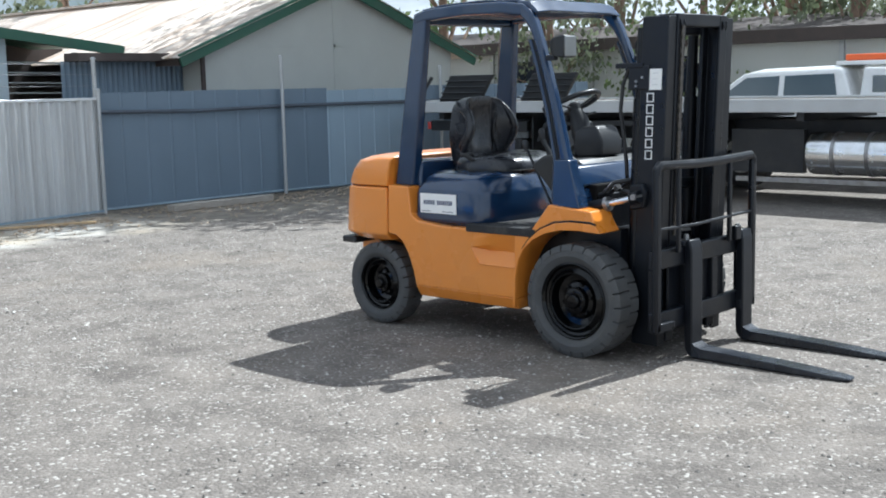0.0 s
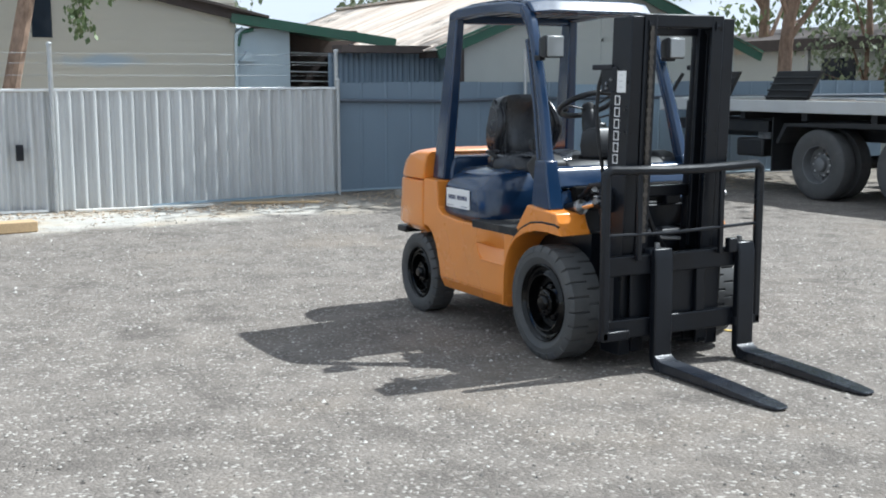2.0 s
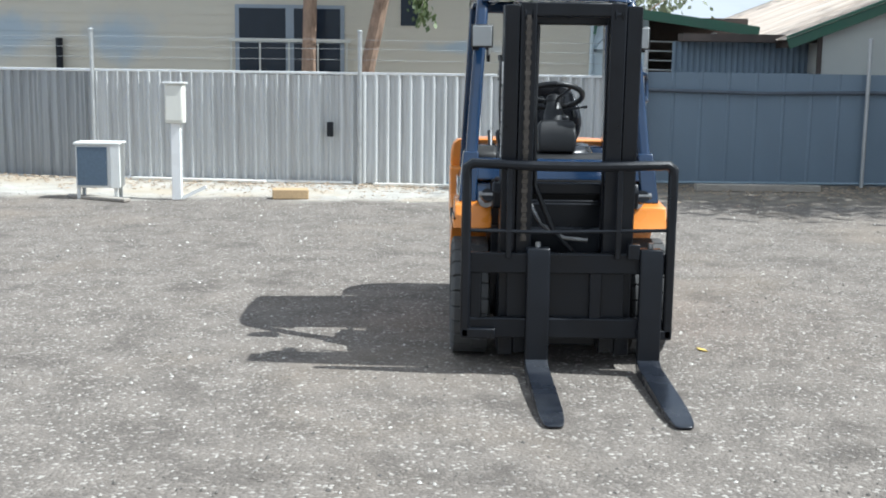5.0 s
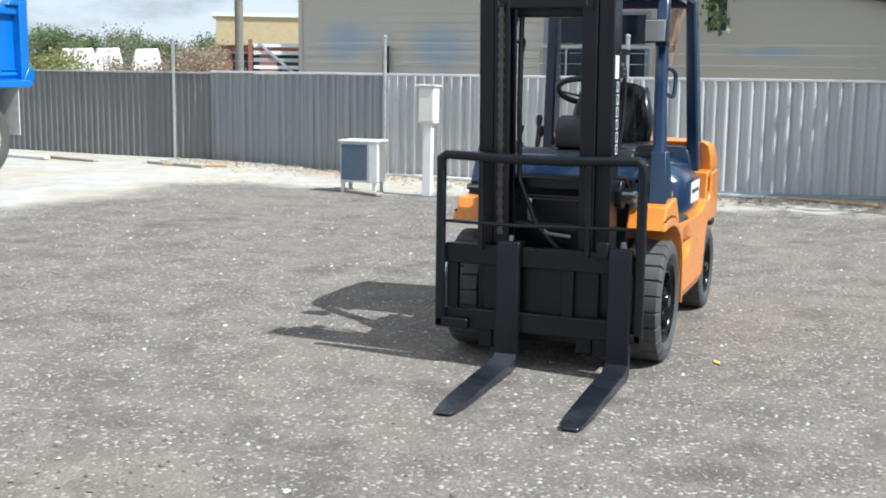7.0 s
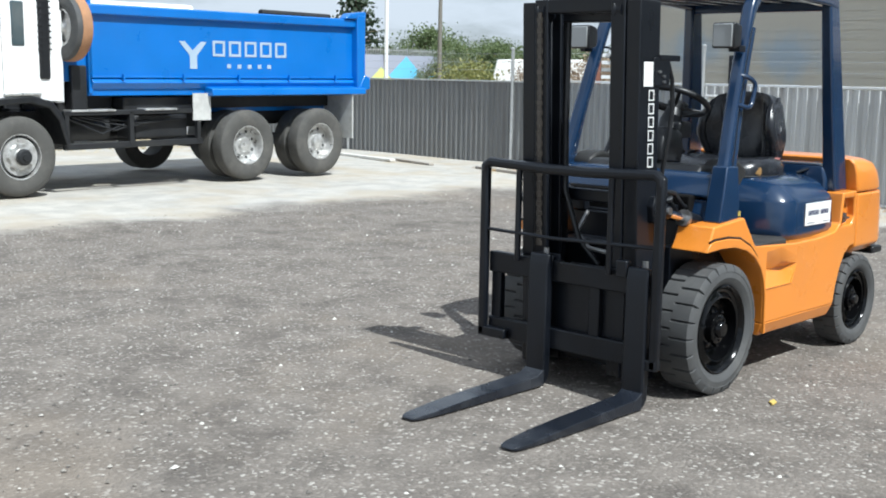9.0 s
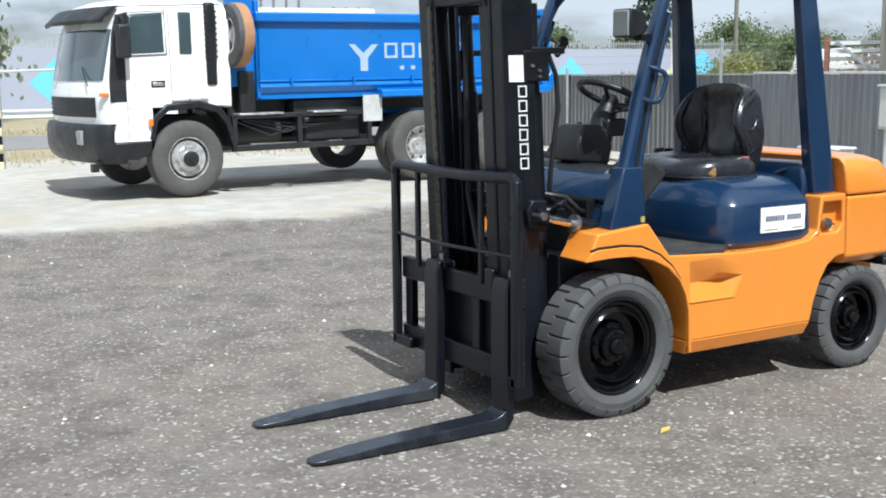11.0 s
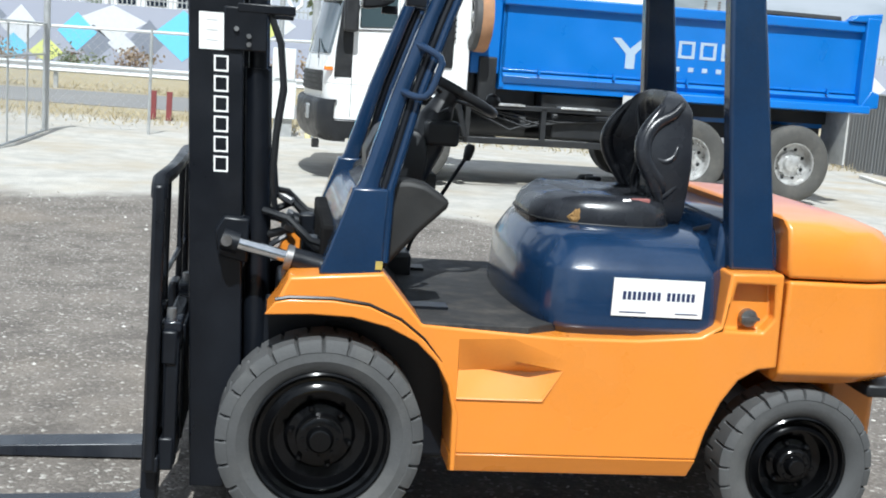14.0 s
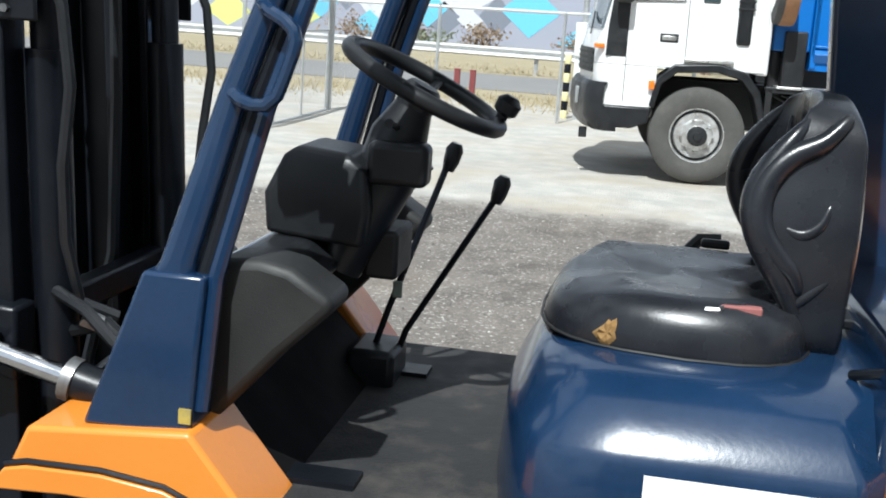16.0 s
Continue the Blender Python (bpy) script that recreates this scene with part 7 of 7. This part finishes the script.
me_ = leaves(cs, 130, 0.17, rl, 0.6)
me_.materials.append(LEAF)
cr = new("crown", me_)
cr.parent = corner_gum
cr["kind"] = "stuff"

# ---------------- shed and wall behind the flatbed ----------------
for k, (src, x, y, q) in enumerate(((gum_a, -13.2, 16.6, 0.62), (gum_b, -9.6, 17.2, 0.66), (gum_a, -6.6, 18.4, 0.7), (gum_b, -3.2, 18.0, 0.62), (gum_c, -0.6, 19.4, 0.75), (gum_b, 2.2, 18.6, 0.7))):
    copy_thing(src, pose(x, y, 0, 0, 0, 73 * k + 20) @ Matrix.Scale(q, 4))
far_shed = thing("long_shed", "long low grey shed with a dark roof edge", "shed", pose(0, 0, 0))
part("wall", nbox(-20, 3, 16.5, 16.7, 0, 2.3), FIBRO, far_shed)
part("roof_edge", nbox(-20.3, 3.3, 16.2, 16.6, 2.3, 2.5), DARKTIM, far_shed)
part("roof", loft([[(x, 16.2, 2.5), (x, 20.5, 3.0), (x, 20.5, 3.06), (x, 16.2, 2.56)] for x in (-20.3, 3.3)]), DARKTIM, far_shed)
for k in range(7):
    part("wall_post", nbox(-18 + 3 * k, -17.9 + 3 * k, 16.42, 16.5, 0, 2.3), POST, far_shed)
for x, w in ((-14.5, 1.0), (-10.2, 0.8), (-2.6, 1.2)):
    part("opening", nbox(x, x + w, 16.46, 16.49, 1.1, 2.1), WINGLASS, far_shed)

# ---------------- road, verge, rail ----------------
ROADM = mat("worn_asphalt", (0.20, 0.195, 0.19), 0.9, var=0.12, scale=0.6, dirt=0.4, dirt_color=(0.28, 0.26, 0.23), bump=0.1)
road = part("road", loft([[(-400, -21.5, 0.012), (-400, -27.2, 0.012), (-400, -27.2, 0.0), (-400, -21.5, 0.0)], [(400, -21.5, 0.012), (400, -27.2, 0.012), (400, -27.2, 0.0), (400, -21.5, 0.0)]]), ROADM)
tagged(road, "pale worn asphalt road past the yard", "road", kind="structure")
rg = random.Random(8)
vv, ff = [], []
for _ in range(15000):
    x = rg.uniform(-24, 22)
    y = rg.choice((rg.gauss(-17.6, 0.9), rg.gauss(-18.9, 1.0), rg.gauss(-29.0, 1.2)))
    if y > -15.9 or -27.4 < y < -21.2:
        continue
    h, a = rg.uniform(0.03, 0.18) * (0.6 if y > -17 else 1), rg.uniform(0, 6.28)
    k = len(vv)
    vv += [(x - 0.012 * math.cos(a), y - 0.012 * math.sin(a), 0), (x + 0.012 * math.cos(a), y + 0.012 * math.sin(a), 0), (x + rg.gauss(0, 0.08), y + rg.gauss(0, 0.08), h)]
    ff.append((k, k + 1, k + 2))
me = bpy.data.meshes.new("dry_grass")
me.from_pydata(vv, [], ff)
me.materials.append(leaf_mat("straw", (0.40, 0.33, 0.20), (0.56, 0.48, 0.32)))
tagged(new("dry_grass", me), "straw-coloured dry grass along the verge", "grass", kind="stuff")

RAILM = mat("galvanised_rail", (0.66, 0.67, 0.67), 0.4, 0.4, 0.06)
rail = thing("guard_rail", "galvanised guard rail along the far side of the road", "guard rail")
for x0, x1 in ((-60, -20), (-20, 20), (20, 60)):
    part("beam", prism([(-27.90, 0.42), (-27.84, 0.46), (-27.90, 0.52), (-27.90, 0.57), (-27.84, 0.63), (-27.90, 0.68), (-27.93, 0.68), (-27.93, 0.42)], x0, x1, "x"), RAILM, rail)
for k in range(30):
    part("post", nbox(-58 + 4 * k, -57.9 + 4 * k, -28.1, -27.95, 0, 0.66), POST, rail)

# ---------------- painted wall across the road ----------------
MURAL = mat("lilac_grey_wall_paint", (0.33, 0.35, 0.43), 0.8, var=0.05, scale=0.3, dirt=0.15, dirt_color=(0.38, 0.38, 0.40))
SKYB = mat("sky_blue_mural_paint", (0.16, 0.52, 0.78), 0.7, var=0.06)
LEMON = mat("lemon_mural_paint", (0.62, 0.66, 0.22), 0.7, var=0.06)
PALEM = mat("pale_mural_paint", (0.60, 0.62, 0.66), 0.7, var=0.06)
MIDG = mat("mid_grey_mural_paint", (0.20, 0.22, 0.27), 0.7, var=0.06)
mural = thing("painted_wall", "lilac-grey boundary wall painted with blue and yellow diamonds", "wall")
WY, WH = -50.0, 2.75
part("wall", nbox(-53.6, 45, WY - 0.3, WY, 0, WH), MURAL, mural)

def diamond(x, z, w, h, material, cut=0.0, layer=1):
    pts = [(x - w, z), (x, z + h), (x + w, z), (x, z - h)]
    pts = [(px, min(WH - 0.02, max(0.02, pz))) for px, pz in pts]
    part("painted_diamond", prism(pts, WY + 0.004 * layer, WY + 0.004 * layer + 0.003), material, mural)

for x, z, w, h, m_, ly in ((4.62, 1.60, 1.35, 1.15, SKYB, 2), (7.7, 2.05, 1.5, 0.9, PALEM, 1), (7.3, 1.05, 0.6, 0.5, PALEM, 2), (9.2, 1.45, 0.85, 0.85, SKYB, 2), (8.5, 1.0, 0.9, 0.8, MIDG, 1), (6.1, 1.3, 0.8, 0.9, MIDG, 1), (11.6, 1.5, 0.85, 0.95, PALEM, 2), (11.9, 0.6, 0.7, 0.6, SKYB, 3), (10.5, 0.45, 0.75, 0.7, LEMON, 1),
                           (14.4, 1.6, 1.2, 1.1, SKYB, 2), (15.3, 0.7, 1.1, 0.9, LEMON, 3), (13.0, 1.9, 0.8, 0.8, MIDG, 1), (1.87, 0.3, 1.45, 1.25, SKYB, 2), (0.94, 2.2, 0.72, 0.52, LEMON, 3), (0.1, 2.4, 0.5, 0.4, PALEM, 2), (-2.1, 0.5, 0.9, 1.0, LEMON, 1), (-4.7, 0.6, 0.8, 0.9, LEMON, 1), (-3.4, 1.6, 0.8, 0.8, PALEM, 1),
                           (18.6, 0.7, 1.1, 1.0, LEMON, 1), (20.4, 1.7, 1.2, 0.9, PALEM, 1), (-30.6, 0.5, 1.4, 1.2, SKYB, 2), (-33.0, 1.7, 0.9, 0.8, LEMON, 1), (-28.0, 1.6, 1.1, 0.9, PALEM, 1), (-46, 1.0, 1.2, 1.0, LEMON, 2), (-48.2, 1.5, 1.5, 1.2, SKYB, 1), (-50.6, 0.6, 1.2, 1.0, SKYB, 2), (-44.4, 0.5, 1.1, 1.0, PALEM, 1), (-38, 1.2, 1.2, 1.1, SKYB, 1), (24, 1.2, 1.3, 1.1, SKYB, 1), (-9, 1.2, 1.2, 1.1, SKYB, 1), (-13, 0.8, 1.1, 1.1, LEMON, 1), (-17, 1.5, 1.3, 1.0, PALEM, 1), (-22, 1.0, 1.2, 1.1, SKYB, 1)):
    diamond(x, z, w, h, m_, layer=ly)
bm = bmesh.new()
for k in range(460):
    x = -53.5 + 0.2 * k
    box(bm, x, x + 0.05, WY - 0.2, WY - 0.16, WH, WH + 0.42 + (0.05 if k % 2 else 0))
tagged(part("palisade", bm, POST, mural), kind="stuff")
part("palisade_rail", nbox(-53.5, 38.5, WY - 0.22, WY - 0.18, WH + 0.28, WH + 0.33), POST, mural)

# bushes in front of the wall
for k, (x, r_, h, m_) in enumerate(((-1.6, 1.4, 1.6, DRY), (2.2, 1.0, 1.0, DRY), (-3.8, 1.2, 1.7, LEAFGREY), (6.4, 1.3, 1.2, DRY), (9.2, 1.1, 1.0, LEAFGREY), (12.5, 1.3, 1.3, DRY), (-36, 2.0, 1.8, DRY), (-41, 2.2, 2.0, YELLOWBUSH), (15.5, 1.6, 1.4, DRY), (0.6, 0.9, 1.0, DRY))):
    r = random.Random(90 + k)
    b_ = thing("roadside_bush", "dry brown bush at the foot of the painted wall" if m_ is DRY else "grey-green bush at the foot of the painted wall", "bush", pose(x, WY + 1.5, 0), "bushes along the wall")
    cs = [((r.gauss(0, r_ * 0.5), r.gauss(0, 0.4), r.uniform(0.1, h * 0.6)), 0.45) for _ in range(12)]
    me_ = leaves(cs, 34, 0.16, r, 0.0)
    me_.materials.append(m_)
    cr = new("foliage", me_)
    cr.parent = b_
    cr["kind"] = "stuff"
    for q in range(4):
        part("stem", tube([(0, 0, 0), (r.gauss(0, 0.4), 0, h * 0.5), (r.gauss(0, 0.7), 0.1, h * 0.6)], [0.04, 0.025, 0.008], 5), BARK, b_)

# willowy gum beyond the road, near the poles
tree("gum_tree", "drooping grey-green gum beside the road", 6.6, 2.0, 61, LEAFGREY, 0.26, 70, 40, 0.16, 0.22, 1.2, pose(-2.6, -37.0, 0), "trees across the road")
# far tree line
far_a = tree("far_tree", "dense dark green tree in the distance", 8.5, 4.2, 71, LEAF, 0.34, 170, 44, 0.3, 0.12, 0.2, pose(-62, -62, 0) @ Matrix.Scale(0.6, 4), "distant trees")
far_b = tree("far_tree", "round grey-green tree in the distance", 7.0, 4.6, 72, LEAFGREY, 0.34, 170, 44, 0.3, 0.12, 0.2, pose(-75, -58, 0) @ Matrix.Scale(0.6, 4), "distant trees")
spots = ((-70, -50, 0), (-84, -46, 1), (-92, -62, 0), (-66, -72, 1), (-78, -78, 0), (-95, -40, 1), (-58, -84, 0), (-48, -88, 1), (-40, -95, 0), (-30, -92, 1), (-8, -96, 0), (6, -92, 1), (18, -90, 0), (-70, -40, 1), (-80, -33, 0), (-88, -26, 1), (30, -84, 0), (-22, -80, 1), (-52, -70, 1), (12, -78, 0))
for k, (x, y, s) in enumerate(spots):
    copy_thing(far_b if s else far_a, pose(x, y, 0, 0, 0, 47 * k) @ Matrix.Scale(0.46 + 0.07 * (k % 4), 4))
more = random.Random(33)
for k in range(18):
    d = 74 + 26 * more.random()
    a = radians(-141.5 + 0.95 * k)
    copy_thing(far_a if k % 3 else far_b, pose(5.2 + d * math.cos(a), 3.5 + d * math.sin(a), 0, 0, 0, 61 * k) @ Matrix.Scale(0.58 + 0.24 * more.random(), 4))
for k in range(13):
    q = k / 12
    copy_thing(far_a if k % 3 else far_b, pose(-49.0 - 9.5 * q + 2.4 * math.sin(5 * k), -49.0 + 13.0 * q + 1.6 * math.cos(3 * k), 0, 0, 0, 83 * k) @ Matrix.Scale(0.56 + 0.14 * math.sin(2.3 * k) ** 2, 4))
pine = thing("norfolk_pine", "tiered norfolk pine in the distance", "tree", pose(-48.8, -55.4, 0))
part("trunk", tube([(0, 0, 0), (0, 0, 7.5)], [0.25, 0.03], 8), BARK, pine)
rp_ = random.Random(5)
cs = []
for i in range(9):
    z = 2.4 + 0.6 * i
    L_ = 2.4 - 0.25 * i
    for k in range(6):
        a = k * 1.047 + i * 0.4
        part("branch", tube([(0, 0, z), (L_ * math.cos(a), L_ * math.sin(a), z + 0.25)], [0.05, 0.01], 5), BARK, pine)
        cs += [((q * L_ * math.cos(a), q * L_ * math.sin(a), z + 0.25 * q), 0.3) for q in (0.4, 0.7, 1.0)]
me_ = leaves(cs, 14, 0.3, rp_)
me_.materials.append(PINE)
cr = new("crown", me_)
cr.parent = pine
cr["kind"] = "stuff"

# ---------------- substation frames behind the wall ----------------
SUBW = mat("pale_painted_steel", (0.74, 0.75, 0.76), 0.5, var=0.05)
PORC = mat("dark_insulator", (0.10, 0.075, 0.06), 0.35, var=0.2)
for i, x in enumerate((-28, -24.5, -2.5, 2.0, 5.2, 7.4, 10.2, 13.5, 17.5, 21)):
    sf = thing("switchyard_frame", "pale steel switchyard frame with dark insulators", "switchgear", pose(x, -58 - 2.5 * (i % 3), 0), "switchyard frames")
    h = 5.6 + 0.5 * (i % 3)
    for dx in (-1.0, 1.0):
        part("column", nbox(dx - 0.13, dx + 0.13, -0.13, 0.13, 0, h - 1.1), SUBW, sf)
    part("beam", nbox(-1.5, 1.5, -0.12, 0.12, h - 1.35, h - 1.1), SUBW, sf)
    for k in range(4):
        xx = -1.2 + 0.8 * k
        ins = bmesh.new()
        for q in range(6):
            lathe([(0.05, 0.0), (0.13, 0.03), (0.05, 0.09)], (xx, 0, h - 1.1 + 0.14 * q), "z", 8, ins)
        part("insulator", ins, PORC, sf)
    part("cross_brace", bar((-1.0, 0, 1.2), (1.0, 0, h - 1.6), 0.07, 0.07), SUBW, sf)
transformer = thing("transformer_house", "pale rectangular switch building behind the wall", "building", pose(6.0, -60, 0))
part("wall", nbox(-3.2, 3.2, -1.5, 1.5, 0, 4.6), SUBW, transformer)
part("roof", nbox(-3.4, 3.4, -1.7, 1.7, 4.6, 4.75), POST, transformer)
for k in range(4):
    part("louvre", nbox(-2.8 + 1.5 * k, -1.8 + 1.5 * k, 1.5, 1.53, 3.0, 4.2), WINGLASS, transformer)

# ---------------- poles, cabinet, bollards, gate ----------------
def pole(name, label, x, y, h, r0, material, arms=()):
    p_ = thing(name, label, "pole", pose(x, y, 0))
    part("shaft", tube([(0, 0, 0), (0, 0, h)], [r0, r0 * 0.75], 12), material, p_)
    for z, w in arms:
        part("cross_arm", nbox(-0.06, 0.06, -w, w, z, z + 0.12), DARKTIM, p_)
        for q in (-0.9, -0.3, 0.3, 0.9):
            part("insulator", lathe([(0.03, 0), (0.06, 0.05), (0.03, 0.14)], (0, q * w, z + 0.12), "z", 8), PORC, p_)
    return p_

pole("service_pole", "galvanised steel service pole at the yard entrance", -0.38, -16.25, 7.5, 0.07, POST)
pole("service_pole", "slim steel conduit pole at the yard entrance", 0.20, -16.4, 6.5, 0.05, POST)
cab_ = thing("electrical_cabinet", "pale grey electrical cabinet on a stand", "cabinet", pose(0.10, -16.3, 0))
part("body", nbox(-0.20, 0.20, -0.15, 0.15, 0.32, 0.98), ACM, cab_, bevel=0.01)
part("upper_body", nbox(-0.17, 0.22, -0.15, 0.15, 1.0, 1.52), ACM, cab_, bevel=0.01)
part("stand", nbox(-0.16, 0.16, -0.08, 0.08, 0, 0.32), POST, cab_)
part("door_seam", nbox(-0.19, 0.19, 0.15, 0.155, 0.96, 0.99), POST, cab_)
cable = part("cable_loop", tube([(0.20, -16.34, 3.6), (0.12, -16.1, 2.7), (0.10, -16.08, 2.3), (0.0, -16.06, 2.15), (-0.12, -16.06, 2.25), (-0.16, -16.08, 2.9), (-0.08, -16.1, 4.2), (0.16, -16.35, 5.6), (0.20, -16.36, 6.4)], 0.035, 8), WHITEPAINT)
tagged(cable, "white cable loop hanging at the service pole", "cable")
YEL = mat("yellow_bollard_paint", (0.78, 0.70, 0.38), 0.5, var=0.08)
for x, y in ((0.40, -16.2), (-0.34, -16.08)):
    bo = thing("striped_bollard", "yellow and black striped steel bollard", "bollard", pose(x, y, 0), "bollards round the cabinet")
    for k in range(7):
        part("band", lathe([(0.05, 0), (0.052, 0.004), (0.052, 0.141), (0.05, 0.145)], (0, 0, 0.145 * k), "z", 14), YEL if k % 2 == 0 else BLACK, bo)
for x, y in ((2.52, -18.5), (2.22, -18.4)):
    rp2 = thing("marker_post", "short red marker post on the verge", "post", pose(x, y, 0), "red marker posts")
    part("post", nbox(-0.05, 0.05, -0.05, 0.05, 0, 0.52), mat("red_marker_paint", (0.20, 0.045, 0.045), 0.7, var=0.3) if "red_marker_paint" not in bpy.data.materials else bpy.data.materials["red_marker_paint"], rp2, bevel=0.006)
    part("cap", nbox(-0.055, 0.055, -0.055, 0.055, 0.52, 0.54), bpy.data.materials["red_marker_paint"], rp2)

def mesh_panel(p0, p1, z0, z1, step):
    """Diagonal wires between two uprights."""
    p0, p1 = Vector((*p0, 0)), Vector((*p1, 0))
    d = p1 - p0
    L_ = d.length
    d.normalize()
    bm_ = bmesh.new()
    hgt = z1 - z0
    n_ = int((L_ + hgt) / step)
    for s in (1, -1):
        for i in range(n_):
            a0 = -hgt + i * step if s > 0 else i * step
            ends = []
            for q in (0.0, hgt):
                ends.append((a0 + s * q, q))
            (a, qa), (b, qb) = ends
            lo, hi = (a, b) if a < b else (b, a)
            if hi <= 0 or lo >= L_:
                continue
            def at(u):
                f = (u - a) / (b - a)
                return p0 + d * u + Vector((0, 0, z0 + qa + (qb - qa) * f))
            tube([at(max(0, lo)), at(min(L_, hi))], 0.0016, 3, bm_)
    return bm_

gate = thing("chain_wire_gate", "open galvanised chain wire gate at the yard entrance", "gate")
ga, gb = (3.60, -13.75), (3.62, -10.3)
part("hinge_post", tube([(3.60, -13.85, 0), (3.60, -13.85, 2.15)], 0.05, 12), POST, gate)
frame_pts = [(*ga, 0.06), (*ga, 1.62), (*gb, 1.62), (*gb, 0.06), (*ga, 0.06)]
part("gate_frame", tube(frame_pts, 0.024, 8), POST, gate)
for q in (0.34, 0.67):
    part("upright", tube([(ga[0] + (gb[0] - ga[0]) * q, ga[1] + (gb[1] - ga[1]) * q, 0.06), (ga[0] + (gb[0] - ga[0]) * q, ga[1] + (gb[1] - ga[1]) * q, 1.60)], 0.014, 8), POST, gate)
part("mid_rail", tube([(*ga, 1.18), (*gb, 1.18)], 0.014, 8), POST, gate)
tagged(part("wire_mesh", mesh_panel(ga, gb, 0.06, 1.62, 0.12), POST, gate), kind="stuff")
wire_fence = thing("chain_wire_fence", "chain wire fence with a top rail along the verge", "fence")
part("top_rail", tube([(3.60, -13.9, 1.60), (0.4, -14.9, 1.64), (-3.0, -15.9, 1.72)], 0.024, 8), RAILM, wire_fence)
for x, y in ((2.15, -14.35), (0.4, -14.9)):
    part("post", tube([(x, y, 0), (x, y, 1.66)], 0.024, 8), POST, wire_fence)
tagged(part("wire_mesh", mesh_panel((3.60, -13.9), (2.15, -14.35), 0.1, 1.6, 0.14), POST, wire_fence), kind="stuff")
side_fence = thing("chain_wire_fence", "chain wire fence beyond the gate post", "fence")
part("top_rail", tube([(3.60, -13.9, 1.60), (9.5, -13.6, 1.6), (16, -13.0, 1.6)], 0.024, 8), RAILM, side_fence)
for x, y in ((6.5, -13.75), (9.5, -13.6), (12.5, -13.3), (16, -13.0)):
    part("post", tube([(x, y, 0), (x, y, 1.66)], 0.03, 8), POST, side_fence)

# ---------------- distance past the dark fence ----------------
pole("power_pole", "tall weathered timber power pole", -27.9, -18.7, 12, 0.15, mat("grey_pole_timber", (0.17, 0.16, 0.14), 0.85, var=0.2), ((10.6, 1.1),))
pole("power_pole", "tall weathered timber power pole far off", -45.6, -44.6, 9, 0.14, bpy.data.materials["grey_pole_timber"], ((10.4, 1.1), (9.2, 0.9)))
pole("light_pole", "slim pale street light pole", -36.4, -39.6, 11, 0.11, SUBW)
BRICKM = mat("red_brown_brickwork", (0.26, 0.11, 0.075), 0.85, var=0.2, scale=5)
brick_shop = thing("brick_building", "low brown brick building with a tan fascia", "building", pose(-41.2, -23.6, 0, 0, 0, 30))
part("wall", nbox(-3, 0, -3.4, 5, 0, 2.6), BRICKM, brick_shop)
part("fascia", nbox(-3.2, 0.3, -3.6, 5.3, 2.6, 3.85), mat("tan_fascia_paint", (0.46, 0.37, 0.22), 0.7, var=0.1), brick_shop)
part("roof_edge", nbox(-3.3, 0.4, -3.8, 5.5, 3.85, 4.0), SUBW, brick_shop)
for k in range(4):
    part("window", nbox(0.0, 0.04, -2.9 + 2.0 * k, -1.7 + 2.0 * k, 0.9, 2.2), WINGLASS, brick_shop)
pallets = thing("stacked_racks", "stack of pale steel racks behind the fence", "rack", pose(-13.9, -9.35, 0, 0, 0, 30))
for k in range(9):
    part("rack_beam", nbox(-0.6, 0.6, -0.60, 0.60, 0.9 + 0.135 * k, 0.965 + 0.135 * k), SUBW if k % 3 else POST, pallets)
part("rack_brace", bar((0.62, -0.5, 2.05), (0.62, 0.5, 1.2), 0.03, 0.05), POST, pallets)
for y in (-0.70, 0.62):
    part("rack_post", nbox(0.5, 0.6, y, y + 0.08, 0, 2.12), BRICKM, pallets, "rusty steel post")
def caravan(x, y, rz, L_):
    cv = thing("caravan", "white caravan parked far off behind the fence", "caravan", pose(x, y, 0, 0, 0, rz), "parked caravans")
    part("body", prism([(-L_, 0.5), (-L_ - 0.2, 1.3), (-L_ + 0.1, 2.5), (L_ - 0.2, 2.55), (L_, 1.6), (L_ - 0.1, 0.5)], -1.1, 1.1), WHITEPAINT, cv, bevel=0.06)
    for k in (-0.5, 0.3):
        part("window", nbox(k * L_, k * L_ + 0.9, 1.1, 1.13, 1.4, 2.0), CARGLASS, cv)
    part("wheel", lathe([(0.12, 0), (0.33, 0.02), (0.33, 0.2), (0.12, 0.22)], (0, 0.95, 0.33), "y", 20, ring=True), TYRE, cv)
for x, y, rz, L_ in ((-47.6, -40.6, 127, 0.95), (-46.1, -37.5, 127, 0.72), (-47.3, -35.9, 127, 0.72)):
    caravan(x, y, rz, L_)
for k, (x, y, m_, h) in enumerate(((-24.6, -23.3, YELLOWBUSH, 1.9), (-29.2, -23.6, DRY, 2.0), (-29.9, -22.6, DRY, 2.2), (-30.4, -21.6, DRY, 2.2), (-28.4, -20.6, DRY, 2.1))):
    r = random.Random(190 + k)
    b_ = thing("scrub_bush", "straggly scrub bush beyond the dark fence", "bush", pose(x, y, 0), "scrub beyond the fence")
    cs = [((r.gauss(0, 0.6), r.gauss(0, 0.6), r.uniform(0.4, h)), 0.5) for _ in range(18)]
    me_ = leaves(cs, 110, 0.10, r, 0.0)
    me_.materials.append(m_)
    cr = new("foliage", me_)
    cr.parent = b_
    cr["kind"] = "stuff"
    part("stem", tube([(0, 0, 0), (0.2, 0.1, h * 0.8)], [0.06, 0.02], 6), BARK, b_)
